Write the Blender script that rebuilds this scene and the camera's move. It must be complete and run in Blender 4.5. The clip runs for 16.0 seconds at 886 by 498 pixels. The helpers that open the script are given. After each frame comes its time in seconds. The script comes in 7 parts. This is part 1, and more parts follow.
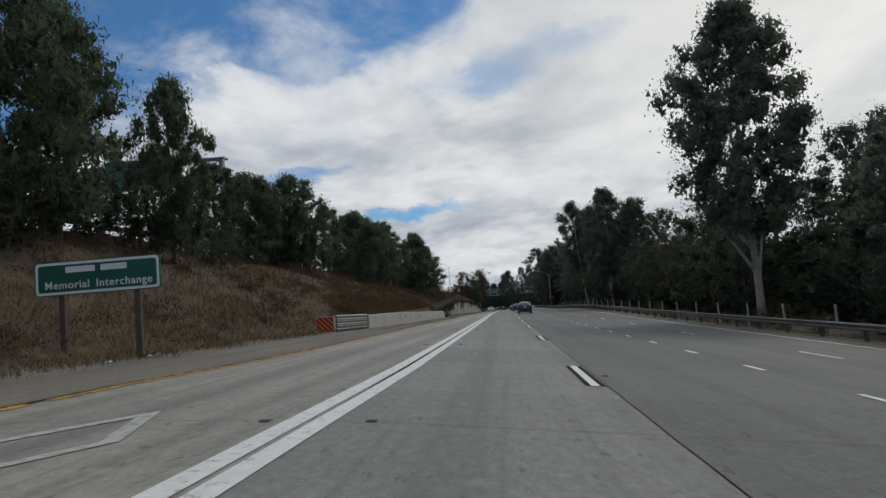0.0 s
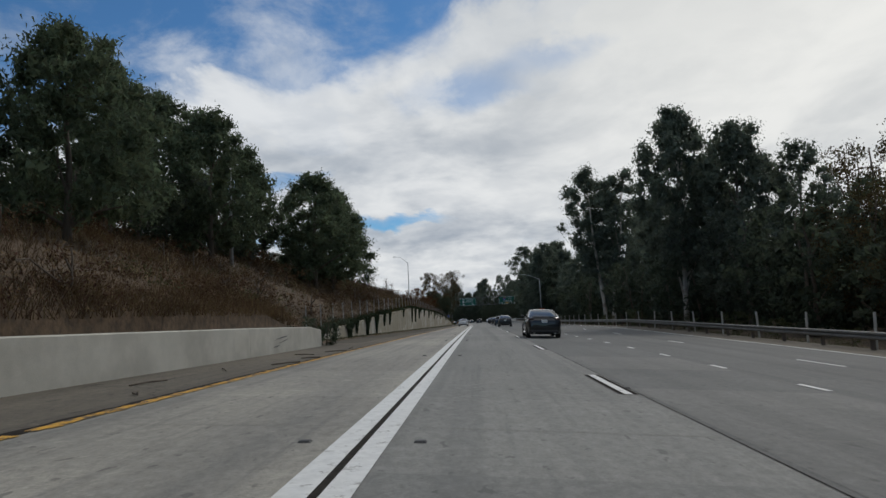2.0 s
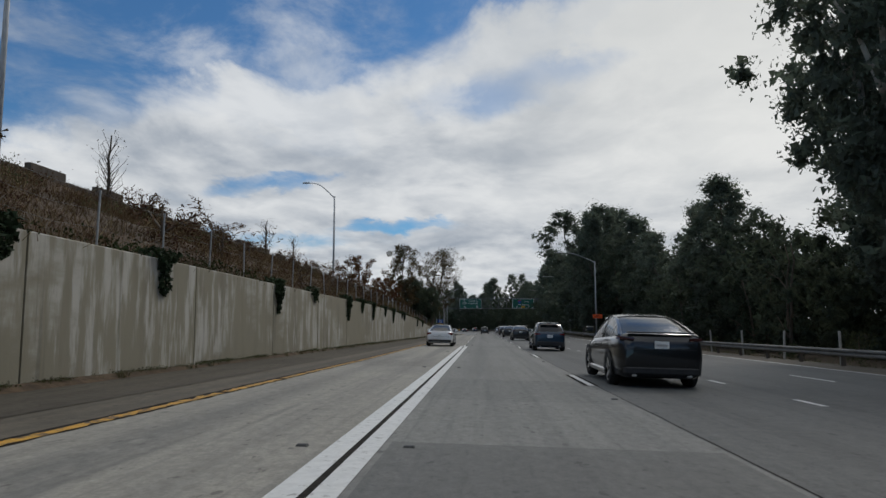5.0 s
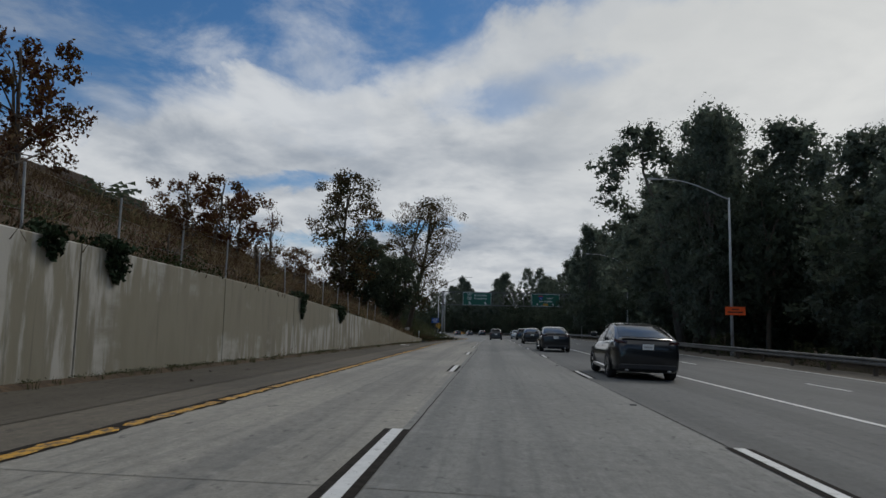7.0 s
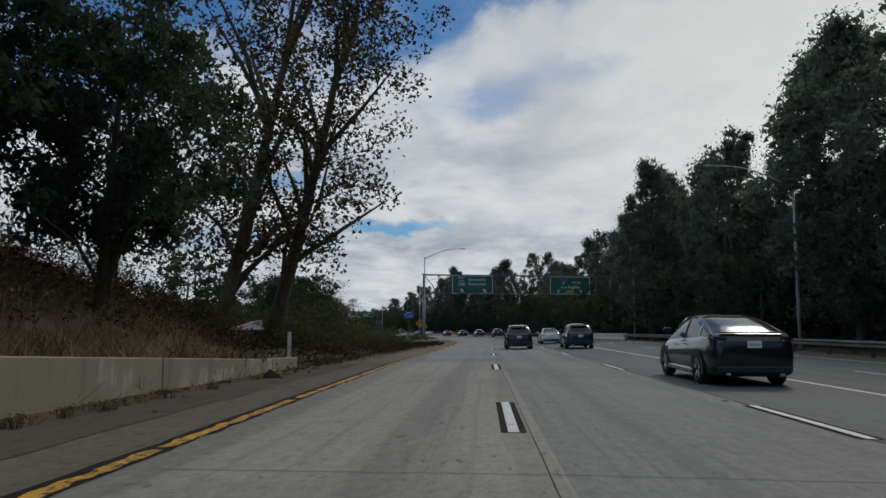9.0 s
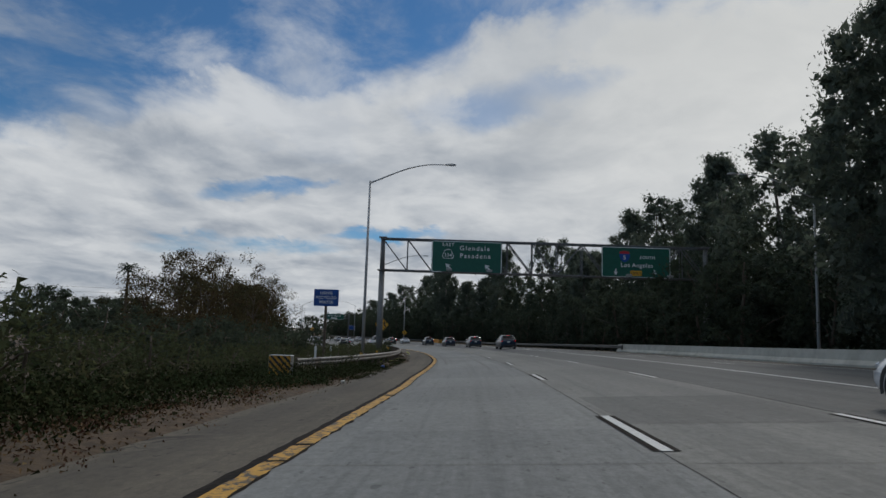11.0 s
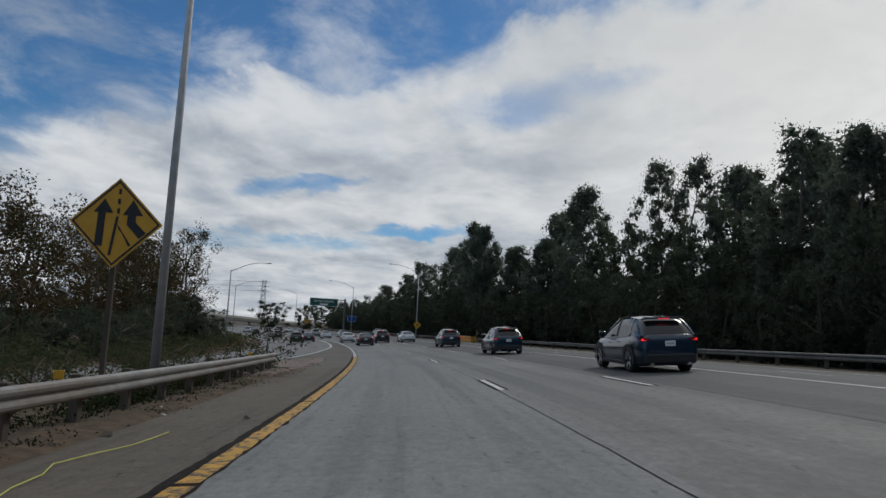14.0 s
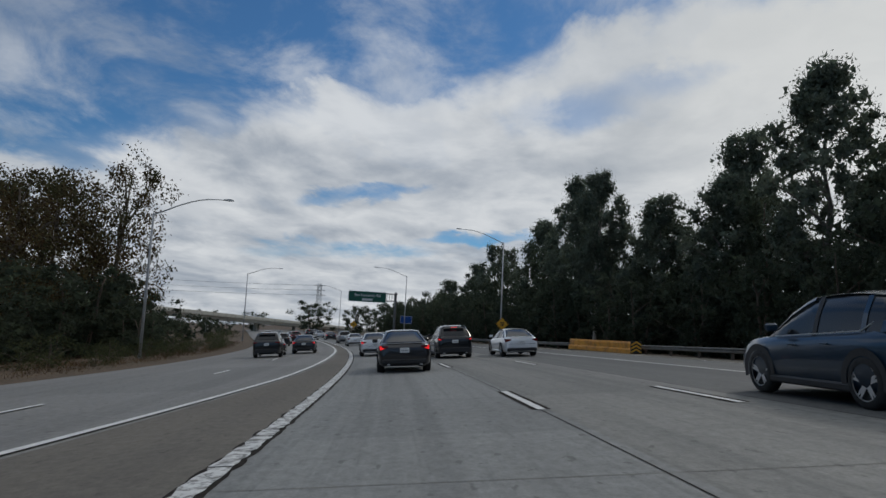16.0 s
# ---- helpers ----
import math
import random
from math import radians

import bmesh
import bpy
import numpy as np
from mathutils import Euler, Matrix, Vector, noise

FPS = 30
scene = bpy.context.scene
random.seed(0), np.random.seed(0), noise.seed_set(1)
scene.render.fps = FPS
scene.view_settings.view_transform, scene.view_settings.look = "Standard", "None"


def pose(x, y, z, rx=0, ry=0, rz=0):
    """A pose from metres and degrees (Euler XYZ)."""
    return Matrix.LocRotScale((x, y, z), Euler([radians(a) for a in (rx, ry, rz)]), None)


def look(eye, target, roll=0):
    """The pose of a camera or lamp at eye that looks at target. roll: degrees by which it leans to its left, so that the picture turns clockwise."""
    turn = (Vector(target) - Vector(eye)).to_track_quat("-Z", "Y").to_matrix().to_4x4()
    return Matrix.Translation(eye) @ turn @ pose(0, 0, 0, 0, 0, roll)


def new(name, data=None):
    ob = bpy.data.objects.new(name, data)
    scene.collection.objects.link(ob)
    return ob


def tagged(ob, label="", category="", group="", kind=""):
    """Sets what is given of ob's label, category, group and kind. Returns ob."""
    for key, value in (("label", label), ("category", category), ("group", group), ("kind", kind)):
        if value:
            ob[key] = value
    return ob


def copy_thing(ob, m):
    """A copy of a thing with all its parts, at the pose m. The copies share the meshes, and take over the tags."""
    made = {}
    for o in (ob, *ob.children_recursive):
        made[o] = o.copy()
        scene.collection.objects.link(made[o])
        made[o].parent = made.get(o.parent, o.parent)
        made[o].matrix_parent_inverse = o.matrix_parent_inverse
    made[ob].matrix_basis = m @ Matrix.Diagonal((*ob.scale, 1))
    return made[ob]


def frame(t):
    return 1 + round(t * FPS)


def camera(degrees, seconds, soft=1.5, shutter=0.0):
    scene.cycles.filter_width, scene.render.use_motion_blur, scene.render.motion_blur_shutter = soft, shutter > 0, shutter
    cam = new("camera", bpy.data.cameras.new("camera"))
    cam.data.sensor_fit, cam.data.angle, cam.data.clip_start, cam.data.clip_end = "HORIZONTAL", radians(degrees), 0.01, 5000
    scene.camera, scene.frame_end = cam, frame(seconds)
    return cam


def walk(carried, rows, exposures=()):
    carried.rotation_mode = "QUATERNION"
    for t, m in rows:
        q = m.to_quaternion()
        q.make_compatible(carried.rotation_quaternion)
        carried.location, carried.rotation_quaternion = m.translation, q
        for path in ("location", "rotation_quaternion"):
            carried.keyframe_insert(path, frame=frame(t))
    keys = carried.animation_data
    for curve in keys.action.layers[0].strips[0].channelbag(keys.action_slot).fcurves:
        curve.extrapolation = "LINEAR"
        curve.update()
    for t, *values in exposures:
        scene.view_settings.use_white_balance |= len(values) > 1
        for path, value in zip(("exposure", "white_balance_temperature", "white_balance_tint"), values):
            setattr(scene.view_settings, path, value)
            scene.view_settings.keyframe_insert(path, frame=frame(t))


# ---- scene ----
# The drive: one lens, one row each half second (seconds, x, y, z, and the turn in degrees).
cam = camera(67.0, 16.0)
PATH = [
    (0.0, 0.00, -0.00, 1.15, 94.72, 4.60, 1.94),
    (0.5, 0.46, 13.69, 1.00, 95.01, 4.05, 1.18),
    (1.0, 0.92, 27.40, 0.87, 95.30, 3.80, 0.58),
    (1.5, 1.51, 41.14, 0.75, 95.49, 3.63, 0.18),
    (2.0, 2.24, 54.83, 0.62, 95.50, 2.86, -0.28),
    (2.5, 3.10, 68.44, 0.51, 95.47, 1.59, -0.47),
    (3.0, 3.90, 81.97, 0.41, 95.55, 0.68, -0.38),
    (3.5, 4.73, 95.51, 0.27, 95.71, 0.17, -0.20),
    (4.0, 5.52, 109.01, 0.12, 95.88, 0.08, -0.04),
    (4.5, 6.15, 122.45, -0.05, 95.92, 0.15, 0.09),
    (5.0, 6.88, 135.94, -0.23, 96.04, 0.03, 0.18),
    (5.5, 7.64, 149.47, -0.42, 96.16, -0.28, 0.34),
    (6.0, 8.39, 163.02, -0.61, 96.25, -0.69, 0.57),
    (6.5, 9.08, 176.61, -0.80, 96.27, -1.07, 0.80),
    (7.0, 9.68, 190.23, -0.98, 96.22, -1.26, 0.93),
    (7.5, 10.13, 203.89, -1.16, 96.15, -1.12, 0.89),
    (8.0, 10.53, 217.55, -1.33, 96.12, -0.82, 0.81),
    (8.5, 10.83, 231.17, -1.50, 96.16, -0.64, 0.66),
    (9.0, 11.02, 244.77, -1.68, 96.22, -0.61, 0.33),
    (9.5, 11.25, 258.37, -1.88, 96.41, -0.81, 0.11),
    (10.0, 11.65, 271.96, -2.11, 96.60, -1.11, -0.12),
    (10.5, 12.14, 285.54, -2.35, 96.78, -1.45, -0.38),
    (11.0, 12.68, 299.10, -2.60, 96.95, -1.81, -0.62),
    (11.5, 13.21, 312.62, -2.85, 97.11, -2.16, -0.74),
    (12.0, 13.65, 326.10, -3.10, 97.18, -2.42, -0.57),
    (12.5, 13.94, 339.59, -3.34, 97.19, -2.60, -0.31),
    (13.0, 14.00, 353.14, -3.56, 97.02, -2.64, 0.11),
    (13.5, 13.66, 366.69, -3.78, 96.84, -2.82, 1.00),
    (14.0, 12.86, 380.23, -3.99, 96.71, -2.87, 1.98),
    (14.5, 11.60, 393.70, -4.24, 96.69, -2.83, 2.75),
    (15.0, 10.00, 407.02, -4.50, 96.72, -2.82, 4.10),
    (15.5, 8.09, 420.13, -4.75, 96.78, -2.79, 5.72),
    (16.0, 5.82, 433.06, -5.01, 97.01, -2.66, 7.22),
]
walk(cam, [(t, pose(*p)) for t, *p in PATH],
     [(0.0, 0.06, 6445, 10), (4.5, 0.0, 6430, 10), (4.7, -0.01, 6425, 10), (7.0, -0.20, 6345, 10), (7.6, -0.22, 6340, 10), (8.5, -0.13, 6360, 10), (9.0, -0.13, 6370, 10), (11.5, -0.27, 6330, 10), (12.0, -0.29, 6325, 10), (13.0, -0.36, 6325, 10), (13.6, -0.16, 6340, 10), (14.0, -0.11, 6345, 10), (16.0, -0.16, 6315, 10)])

# ---------------------------------------------------------------- sky, sun
SUN_AZ, SUN_EL = radians(34), radians(40)   # ahead, to the right of the road


def math_node(tree, op, a, b=None, c=None, clamp=False):
    n = tree.nodes.new("ShaderNodeMath")
    n.operation, n.use_clamp = op, clamp
    for i, v in enumerate((a, b, c)):
        if v is None:
            continue
        if isinstance(v, (int, float)):
            n.inputs[i].default_value = v
        else:
            tree.links.new(v, n.inputs[i])
    return n.outputs[0]


def mix_colour(tree, fac, a, b, blend="MIX"):
    n = tree.nodes.new("ShaderNodeMix")
    n.data_type, n.blend_type = "RGBA", blend
    for i, v in ((0, fac), (6, a), (7, b)):
        if isinstance(v, (int, float)):
            n.inputs[i].default_value = v
        elif isinstance(v, tuple):
            n.inputs[i].default_value = (*v, 1)
        else:
            tree.links.new(v, n.inputs[i])
    return n.outputs[2]


def smooth(tree, v, lo, hi):
    n = tree.nodes.new("ShaderNodeMapRange")
    n.interpolation_type = "SMOOTHSTEP"
    n.inputs[1].default_value, n.inputs[2].default_value = lo, hi
    tree.links.new(v, n.inputs[0])
    return n.outputs[0]


def make_world():
    w = bpy.data.worlds.new("sky")
    w.use_nodes = True
    scene.world = w
    tree = w.node_tree
    tree.nodes.clear()
    coord = tree.nodes.new("ShaderNodeTexCoord")
    way = tree.nodes.new("ShaderNodeVectorMath")
    way.operation = "NORMALIZE"
    tree.links.new(coord.outputs["Generated"], way.inputs[0])
    split = tree.nodes.new("ShaderNodeSeparateXYZ")
    tree.links.new(way.outputs[0], split.inputs[0])
    x, y, z = split.outputs[0], split.outputs[1], split.outputs[2]
    # clouds lie on a high flat layer: the further off, the more drawn together
    lift = math_node(tree, "ADD", math_node(tree, "MAXIMUM", z, 0.0), 0.17)
    flat = tree.nodes.new("ShaderNodeCombineXYZ")
    tree.links.new(math_node(tree, "DIVIDE", x, lift), flat.inputs[0])
    tree.links.new(math_node(tree, "DIVIDE", y, lift), flat.inputs[1])

    def cloud(scale, detail, rough, stretch, turn, shift):
        m = tree.nodes.new("ShaderNodeMapping")
        m.inputs["Location"].default_value = shift
        m.inputs["Rotation"].default_value = (0, 0, turn)
        m.inputs["Scale"].default_value = stretch
        tree.links.new(flat.outputs[0], m.inputs[0])
        n = tree.nodes.new("ShaderNodeTexNoise")
        n.inputs["Scale"].default_value, n.inputs["Detail"].default_value = scale, detail
        n.inputs["Roughness"].default_value, n.inputs["Distortion"].default_value = rough, 0.35
        tree.links.new(m.outputs[0], n.inputs["Vector"])
        return n.outputs[0]

    big = cloud(0.50, 5, 0.50, (1.0, 1.25, 1), 0.42, (3.1, 1.2, 0))
    puff = cloud(2.0, 6, 0.55, (1.0, 0.62, 1), 0.12, (0.4, 7.7, 0))
    wisp = cloud(5.2, 7, 0.60, (1.0, 0.75, 1), 0.15, (2.4, 3.1, 0))
    cover = math_node(tree, "ADD", math_node(tree, "MULTIPLY", big, 0.40), math_node(tree, "MULTIPLY", puff, 0.44))
    cover = math_node(tree, "ADD", cover, math_node(tree, "MULTIPLY", wisp, 0.16))

    def compass(az, el):
        return Vector((math.sin(radians(az)) * math.cos(radians(el)), math.cos(radians(az)) * math.cos(radians(el)), math.sin(radians(el))))

    def toward(v):
        d = tree.nodes.new("ShaderNodeVectorMath")
        d.operation = "DOT_PRODUCT"
        d.inputs[1].default_value = v
        tree.links.new(way.outputs[0], d.inputs[0])
        return d.outputs["Value"]
    # the cover ends along a slanting front; the sky beyond it, up to the left, is open with wisps
    front = compass(0, 22.8).cross(compass(-36, 11.0)).normalized()
    if front.z < 0:
        front = -front
    torn = math_node(tree, "ADD", math_node(tree, "MULTIPLY", math_node(tree, "SUBTRACT", puff, 0.5), 0.42), math_node(tree, "MULTIPLY", math_node(tree, "SUBTRACT", wisp, 0.5), 0.16))
    opening = smooth(tree, math_node(tree, "ADD", toward(front), torn), -0.06, 0.09)
    opening = math_node(tree, "MULTIPLY", opening, smooth(tree, math_node(tree, "SUBTRACT", 1.0, z), 0.25, 0.45))
    cover = math_node(tree, "MAXIMUM", cover, 0.41)
    cover = math_node(tree, "SUBTRACT", cover, math_node(tree, "MULTIPLY", opening, 0.25))
    # torn rifts in the cover: compass bearing, height, half length, half breadth, slant, depth
    bearing = math_node(tree, "MULTIPLY", math_node(tree, "ARCTAN2", x, y), 57.2958)
    height = math_node(tree, "MULTIPLY", math_node(tree, "ARCSINE", z), 57.2958)
    bearing = math_node(tree, "ADD", bearing, math_node(tree, "MULTIPLY", math_node(tree, "SUBTRACT", puff, 0.5), 6.0))
    height = math_node(tree, "ADD", height, math_node(tree, "MULTIPLY", math_node(tree, "SUBTRACT", wisp, 0.5), 2.6))
    for az, el, long_half, high_half, slant, depth in ((-14.4, 11.3, 5.0, 0.85, 0.16, 0.20), (2.0, 18.2, 4.6, 1.9, 0.10, 0.075), (-4.6, 8.0, 4.6, 0.6, 0.05, 0.15), (-18.0, 6.3, 6.5, 1.0, 0.0, 0.13), (11.0, 21.0, 4.5, 1.2, 0.1, 0.05)):
        across = math_node(tree, "SUBTRACT", bearing, az)
        up = math_node(tree, "SUBTRACT", math_node(tree, "SUBTRACT", height, el), math_node(tree, "MULTIPLY", across, slant))
        far_off = math_node(tree, "ADD", math_node(tree, "POWER", math_node(tree, "ABSOLUTE", math_node(tree, "DIVIDE", across, long_half)), 2.0), math_node(tree, "POWER", math_node(tree, "ABSOLUTE", math_node(tree, "DIVIDE", up, high_half)), 2.0))
        rift = math_node(tree, "SUBTRACT", 1.0, smooth(tree, far_off, 0.0, 2.4))
        cover = math_node(tree, "SUBTRACT", cover, math_node(tree, "MULTIPLY", rift, depth))
    mask = smooth(tree, cover, 0.255, 0.435)
    veil = cloud(2.5, 8, 0.62, (1.0, 0.8, 1), 0.20, (8.4, 1.7, 0))
    mask = math_node(tree, "MAXIMUM", mask, math_node(tree, "MULTIPLY", smooth(tree, veil, 0.40, 0.70), 0.62))
    # thick parts are greyer underneath, fresh edges whiter; fine ripples run across
    shade = smooth(tree, cloud(1.6, 7, 0.55, (1.0, 0.75, 1), 0.25, (5.3, 2.9, 0)), 0.34, 0.62)
    ripple = smooth(tree, cloud(4.2, 6, 0.56, (0.9, 0.8, 1), 0.15, (1.3, 6.1, 0)), 0.34, 0.66)
    shade = math_node(tree, "ADD", math_node(tree, "MULTIPLY", shade, 0.68), math_node(tree, "MULTIPLY", ripple, 0.32))
    glow = smooth(tree, toward(compass(math.degrees(SUN_AZ), math.degrees(SUN_EL))), 0.72, 1.0)
    white = mix_colour(tree, shade, (0.33, 0.375, 0.435), (0.74, 0.755, 0.76))
    white = mix_colour(tree, math_node(tree, "MULTIPLY", glow, 0.75), white, (0.84, 0.83, 0.78))
    sky = tree.nodes.new("ShaderNodeTexSky")
    sky.sky_type, sky.sun_disc = "NISHITA", False
    sky.sun_elevation, sky.sun_rotation = SUN_EL, SUN_AZ
    sky.air_density, sky.dust_density, sky.ozone_density = 1.0, 0.2, 3.5
    blue = tree.nodes.new("ShaderNodeVectorMath")
    blue.operation = "SCALE"
    blue.inputs["Scale"].default_value = 0.075
    tree.links.new(sky.outputs[0], blue.inputs[0])
    deep = mix_colour(tree, 1.0, blue.outputs[0], (0.50, 0.80, 0.98), "MULTIPLY")
    both = mix_colour(tree, mask, deep, white)
    back = tree.nodes.new("ShaderNodeBackground")
    back.inputs[1].default_value = 1.0
    tree.links.new(both, back.inputs[0])
    out = tree.nodes.new("ShaderNodeOutputWorld")
    tree.links.new(back.outputs[0], out.inputs[0])


make_world()
sun = new("sun", bpy.data.lights.new("sun", "SUN"))
sun.data.energy, sun.data.angle, sun.data.color = 0.9, radians(12), (1.0, 0.94, 0.85)
sun.matrix_basis = look((math.sin(SUN_AZ) * math.cos(SUN_EL) * 90, math.cos(SUN_AZ) * math.cos(SUN_EL) * 90, math.sin(SUN_EL) * 90), (0, 0, 0))


# ---------------------------------------------------------------- materials
def material(name, c1, c2, scale=3.0, rough=0.8, metal=0.0, bump=0.0, bump_scale=40.0, c3=None, scale3=0.35, amount3=0.6, coords="Object",
             stretch=(1, 1, 1), vary=0.0, island=False, spec=0.5, coat=0.0, emit=None):
    """Two-scale procedural surface: c1 to c2 by fine noise, stained with c3 by coarse noise."""
    m = bpy.data.materials.new(name)
    m.use_nodes = True
    tree = m.node_tree
    b = tree.nodes["Principled BSDF"]
    tc = tree.nodes.new("ShaderNodeTexCoord")
    mp = tree.nodes.new("ShaderNodeMapping")
    mp.inputs["Scale"].default_value = stretch
    tree.links.new(tc.outputs[coords], mp.inputs[0])

    def noise_of(sc, detail=6.0, rg=0.6):
        n = tree.nodes.new("ShaderNodeTexNoise")
        n.inputs["Scale"].default_value, n.inputs["Detail"].default_value, n.inputs["Roughness"].default_value = sc, detail, rg
        tree.links.new(mp.outputs[0], n.inputs["Vector"])
        return n.outputs[0]
    col = mix_colour(tree, smooth(tree, noise_of(scale), 0.32, 0.68), c1, c2)
    if c3:
        f = math_node(tree, "MULTIPLY", smooth(tree, noise_of(scale3, 5.0), 0.42, 0.70), amount3)
        col = mix_colour(tree, f, col, c3)
    if vary:
        if island:
            r = tree.nodes.new("ShaderNodeNewGeometry").outputs["Random Per Island"]
        else:
            r = tree.nodes.new("ShaderNodeObjectInfo").outputs["Random"]
        h = tree.nodes.new("ShaderNodeHueSaturation")
        tree.links.new(math_node(tree, "ADD", math_node(tree, "MULTIPLY", r, 2 * vary), 1 - vary), h.inputs["Value"])
        tree.links.new(math_node(tree, "ADD", math_node(tree, "MULTIPLY", r, 0.06), 0.47), h.inputs["Hue"])
        tree.links.new(col, h.inputs["Color"])
        col = h.outputs[0]
    tree.links.new(col, b.inputs["Base Color"])
    b.inputs["Roughness"].default_value, b.inputs["Metallic"].default_value = rough, metal
    b.inputs["Specular IOR Level"].default_value = spec
    b.inputs["Coat Weight"].default_value = coat
    b.inputs["Coat Roughness"].default_value = 0.05
    if emit:
        b.inputs["Emission Color"].default_value, b.inputs["Emission Strength"].default_value = (*emit[0], 1), emit[1]
    if bump:
        bn = tree.nodes.new("ShaderNodeBump")
        bn.inputs["Strength"].default_value = bump
        bn.inputs["Distance"].default_value = 0.02
        tree.links.new(noise_of(bump_scale, 4.0), bn.inputs["Height"])
        tree.links.new(bn.outputs[0], b.inputs["Normal"])
    return m


def road_material(name, c1, c2, streak, dirt, rough=0.75, cracks=0.0):
    """Worn pavement laid out in metres across and along (UV): grain, slab-sized blotches, wheel streaks along the lanes."""
    m = bpy.data.materials.new(name)
    m.use_nodes = True
    tree = m.node_tree
    b = tree.nodes["Principled BSDF"]
    uv = tree.nodes.new("ShaderNodeTexCoord")

    def noise_of(stretch, scale, detail=6.0, rg=0.6):
        mp = tree.nodes.new("ShaderNodeMapping")
        mp.inputs["Scale"].default_value = stretch
        tree.links.new(uv.outputs["UV"], mp.inputs[0])
        n = tree.nodes.new("ShaderNodeTexNoise")
        n.inputs["Scale"].default_value, n.inputs["Detail"].default_value, n.inputs["Roughness"].default_value = scale, detail, rg
        tree.links.new(mp.outputs[0], n.inputs["Vector"])
        return n.outputs[0]
    grain = noise_of((1, 1, 1), 28, 5, 0.75)
    speck = noise_of((1, 0.6, 1), 90, 2, 0.5)
    blotch = noise_of((0.28, 0.10, 1), 1.0, 5)
    tyre = noise_of((1.0, 0.012, 1), 1.15, 3, 0.5)
    thin = noise_of((1.0, 0.02, 1), 7.0, 4, 0.6)
    mottle = noise_of((1, 0.7, 1), 2.6, 6, 0.7)
    col = mix_colour(tree, smooth(tree, grain, 0.3, 0.7), c1, c2)
    col = mix_colour(tree, math_node(tree, "MULTIPLY", smooth(tree, tyre, 0.44, 0.66), 0.62), col, streak)
    col = mix_colour(tree, math_node(tree, "MULTIPLY", smooth(tree, thin, 0.50, 0.70), 0.45), col, streak)
    col = mix_colour(tree, math_node(tree, "MULTIPLY", smooth(tree, blotch, 0.46, 0.68), 0.48), col, dirt)
    col = mix_colour(tree, math_node(tree, "MULTIPLY", smooth(tree, mottle, 0.50, 0.66), 0.24), col, dirt)
    col = mix_colour(tree, math_node(tree, "MULTIPLY", smooth(tree, math_node(tree, "SUBTRACT", 1.0, mottle), 0.54, 0.70), 0.35), col, tuple(v * 1.18 for v in c2))
    col = mix_colour(tree, math_node(tree, "MULTIPLY", smooth(tree, speck, 0.60, 0.70), 0.6), col, dirt)
    # aggregate showing through, dark pits and worn pale scabs
    rough_grain = noise_of((1, 0.55, 1), 9.0, 7, 0.78)
    pit = noise_of((1, 0.45, 1), 6.0, 3, 0.55)
    val = tree.nodes.new("ShaderNodeMapRange")
    for k, v in enumerate((0.30, 0.70, 0.72, 1.25)):
        val.inputs[k + 1].default_value = v
    tree.links.new(rough_grain, val.inputs[0])
    grey = tree.nodes.new("ShaderNodeCombineColor")
    for k in range(3):
        tree.links.new(val.outputs[0], grey.inputs[k])
    col = mix_colour(tree, 1.0, col, grey.outputs[0], "MULTIPLY")
    col = mix_colour(tree, math_node(tree, "MULTIPLY", smooth(tree, pit, 0.635, 0.69), 0.65), col, tuple(v * 0.55 for v in dirt))
    # hairline cracks, only in places
    vo = tree.nodes.new("ShaderNodeTexVoronoi")
    vo.feature = "DISTANCE_TO_EDGE"
    vo.inputs["Scale"].default_value = 1.0
    wob = tree.nodes.new("ShaderNodeMapping")
    wob.inputs["Scale"].default_value = (0.42, 0.20, 1)
    bend = tree.nodes.new("ShaderNodeTexNoise")
    bend.inputs["Scale"].default_value, bend.inputs["Detail"].default_value = 1.3, 5.0
    tree.links.new(uv.outputs["UV"], bend.inputs["Vector"])
    shift = tree.nodes.new("ShaderNodeVectorMath")
    shift.operation = "MULTIPLY_ADD"
    shift.inputs[1].default_value = (1.2, 1.2, 0)
    tree.links.new(bend.outputs["Color"], shift.inputs[0])
    tree.links.new(uv.outputs["UV"], shift.inputs[2])
    tree.links.new(shift.outputs[0], wob.inputs[0])
    tree.links.new(wob.outputs[0], vo.inputs["Vector"])
    crack = math_node(tree, "SUBTRACT", 1.0, smooth(tree, vo.outputs["Distance"], 0.001, 0.006))
    crack = math_node(tree, "MULTIPLY", crack, smooth(tree, noise_of((0.11, 0.06, 1), 1.0, 4), 0.62 - cracks, 0.72 - cracks))
    col = mix_colour(tree, math_node(tree, "MULTIPLY", crack, 0.85), col, tuple(v * 0.45 for v in dirt))
    # slabs poured apart differ a little from one another
    brick = tree.nodes.new("ShaderNodeTexBrick")
    brick.offset = 0.0
    brick.inputs["Scale"].default_value = 1.0
    brick.inputs["Brick Width"].default_value, brick.inputs["Row Height"].default_value = 3.5, 4.6
    brick.inputs["Mortar Size"].default_value = 0.0
    brick.inputs["Color1"].default_value, brick.inputs["Color2"].default_value = (0.80, 0.80, 0.80, 1), (1.12, 1.11, 1.09, 1)
    tree.links.new(uv.outputs["UV"], brick.inputs["Vector"])
    col = mix_colour(tree, 0.55, col, brick.outputs[0], "MULTIPLY")
    tree.links.new(col, b.inputs["Base Color"])
    b.inputs["Roughness"].default_value = rough
    b.inputs["Specular IOR Level"].default_value = 0.35
    bn = tree.nodes.new("ShaderNodeBump")
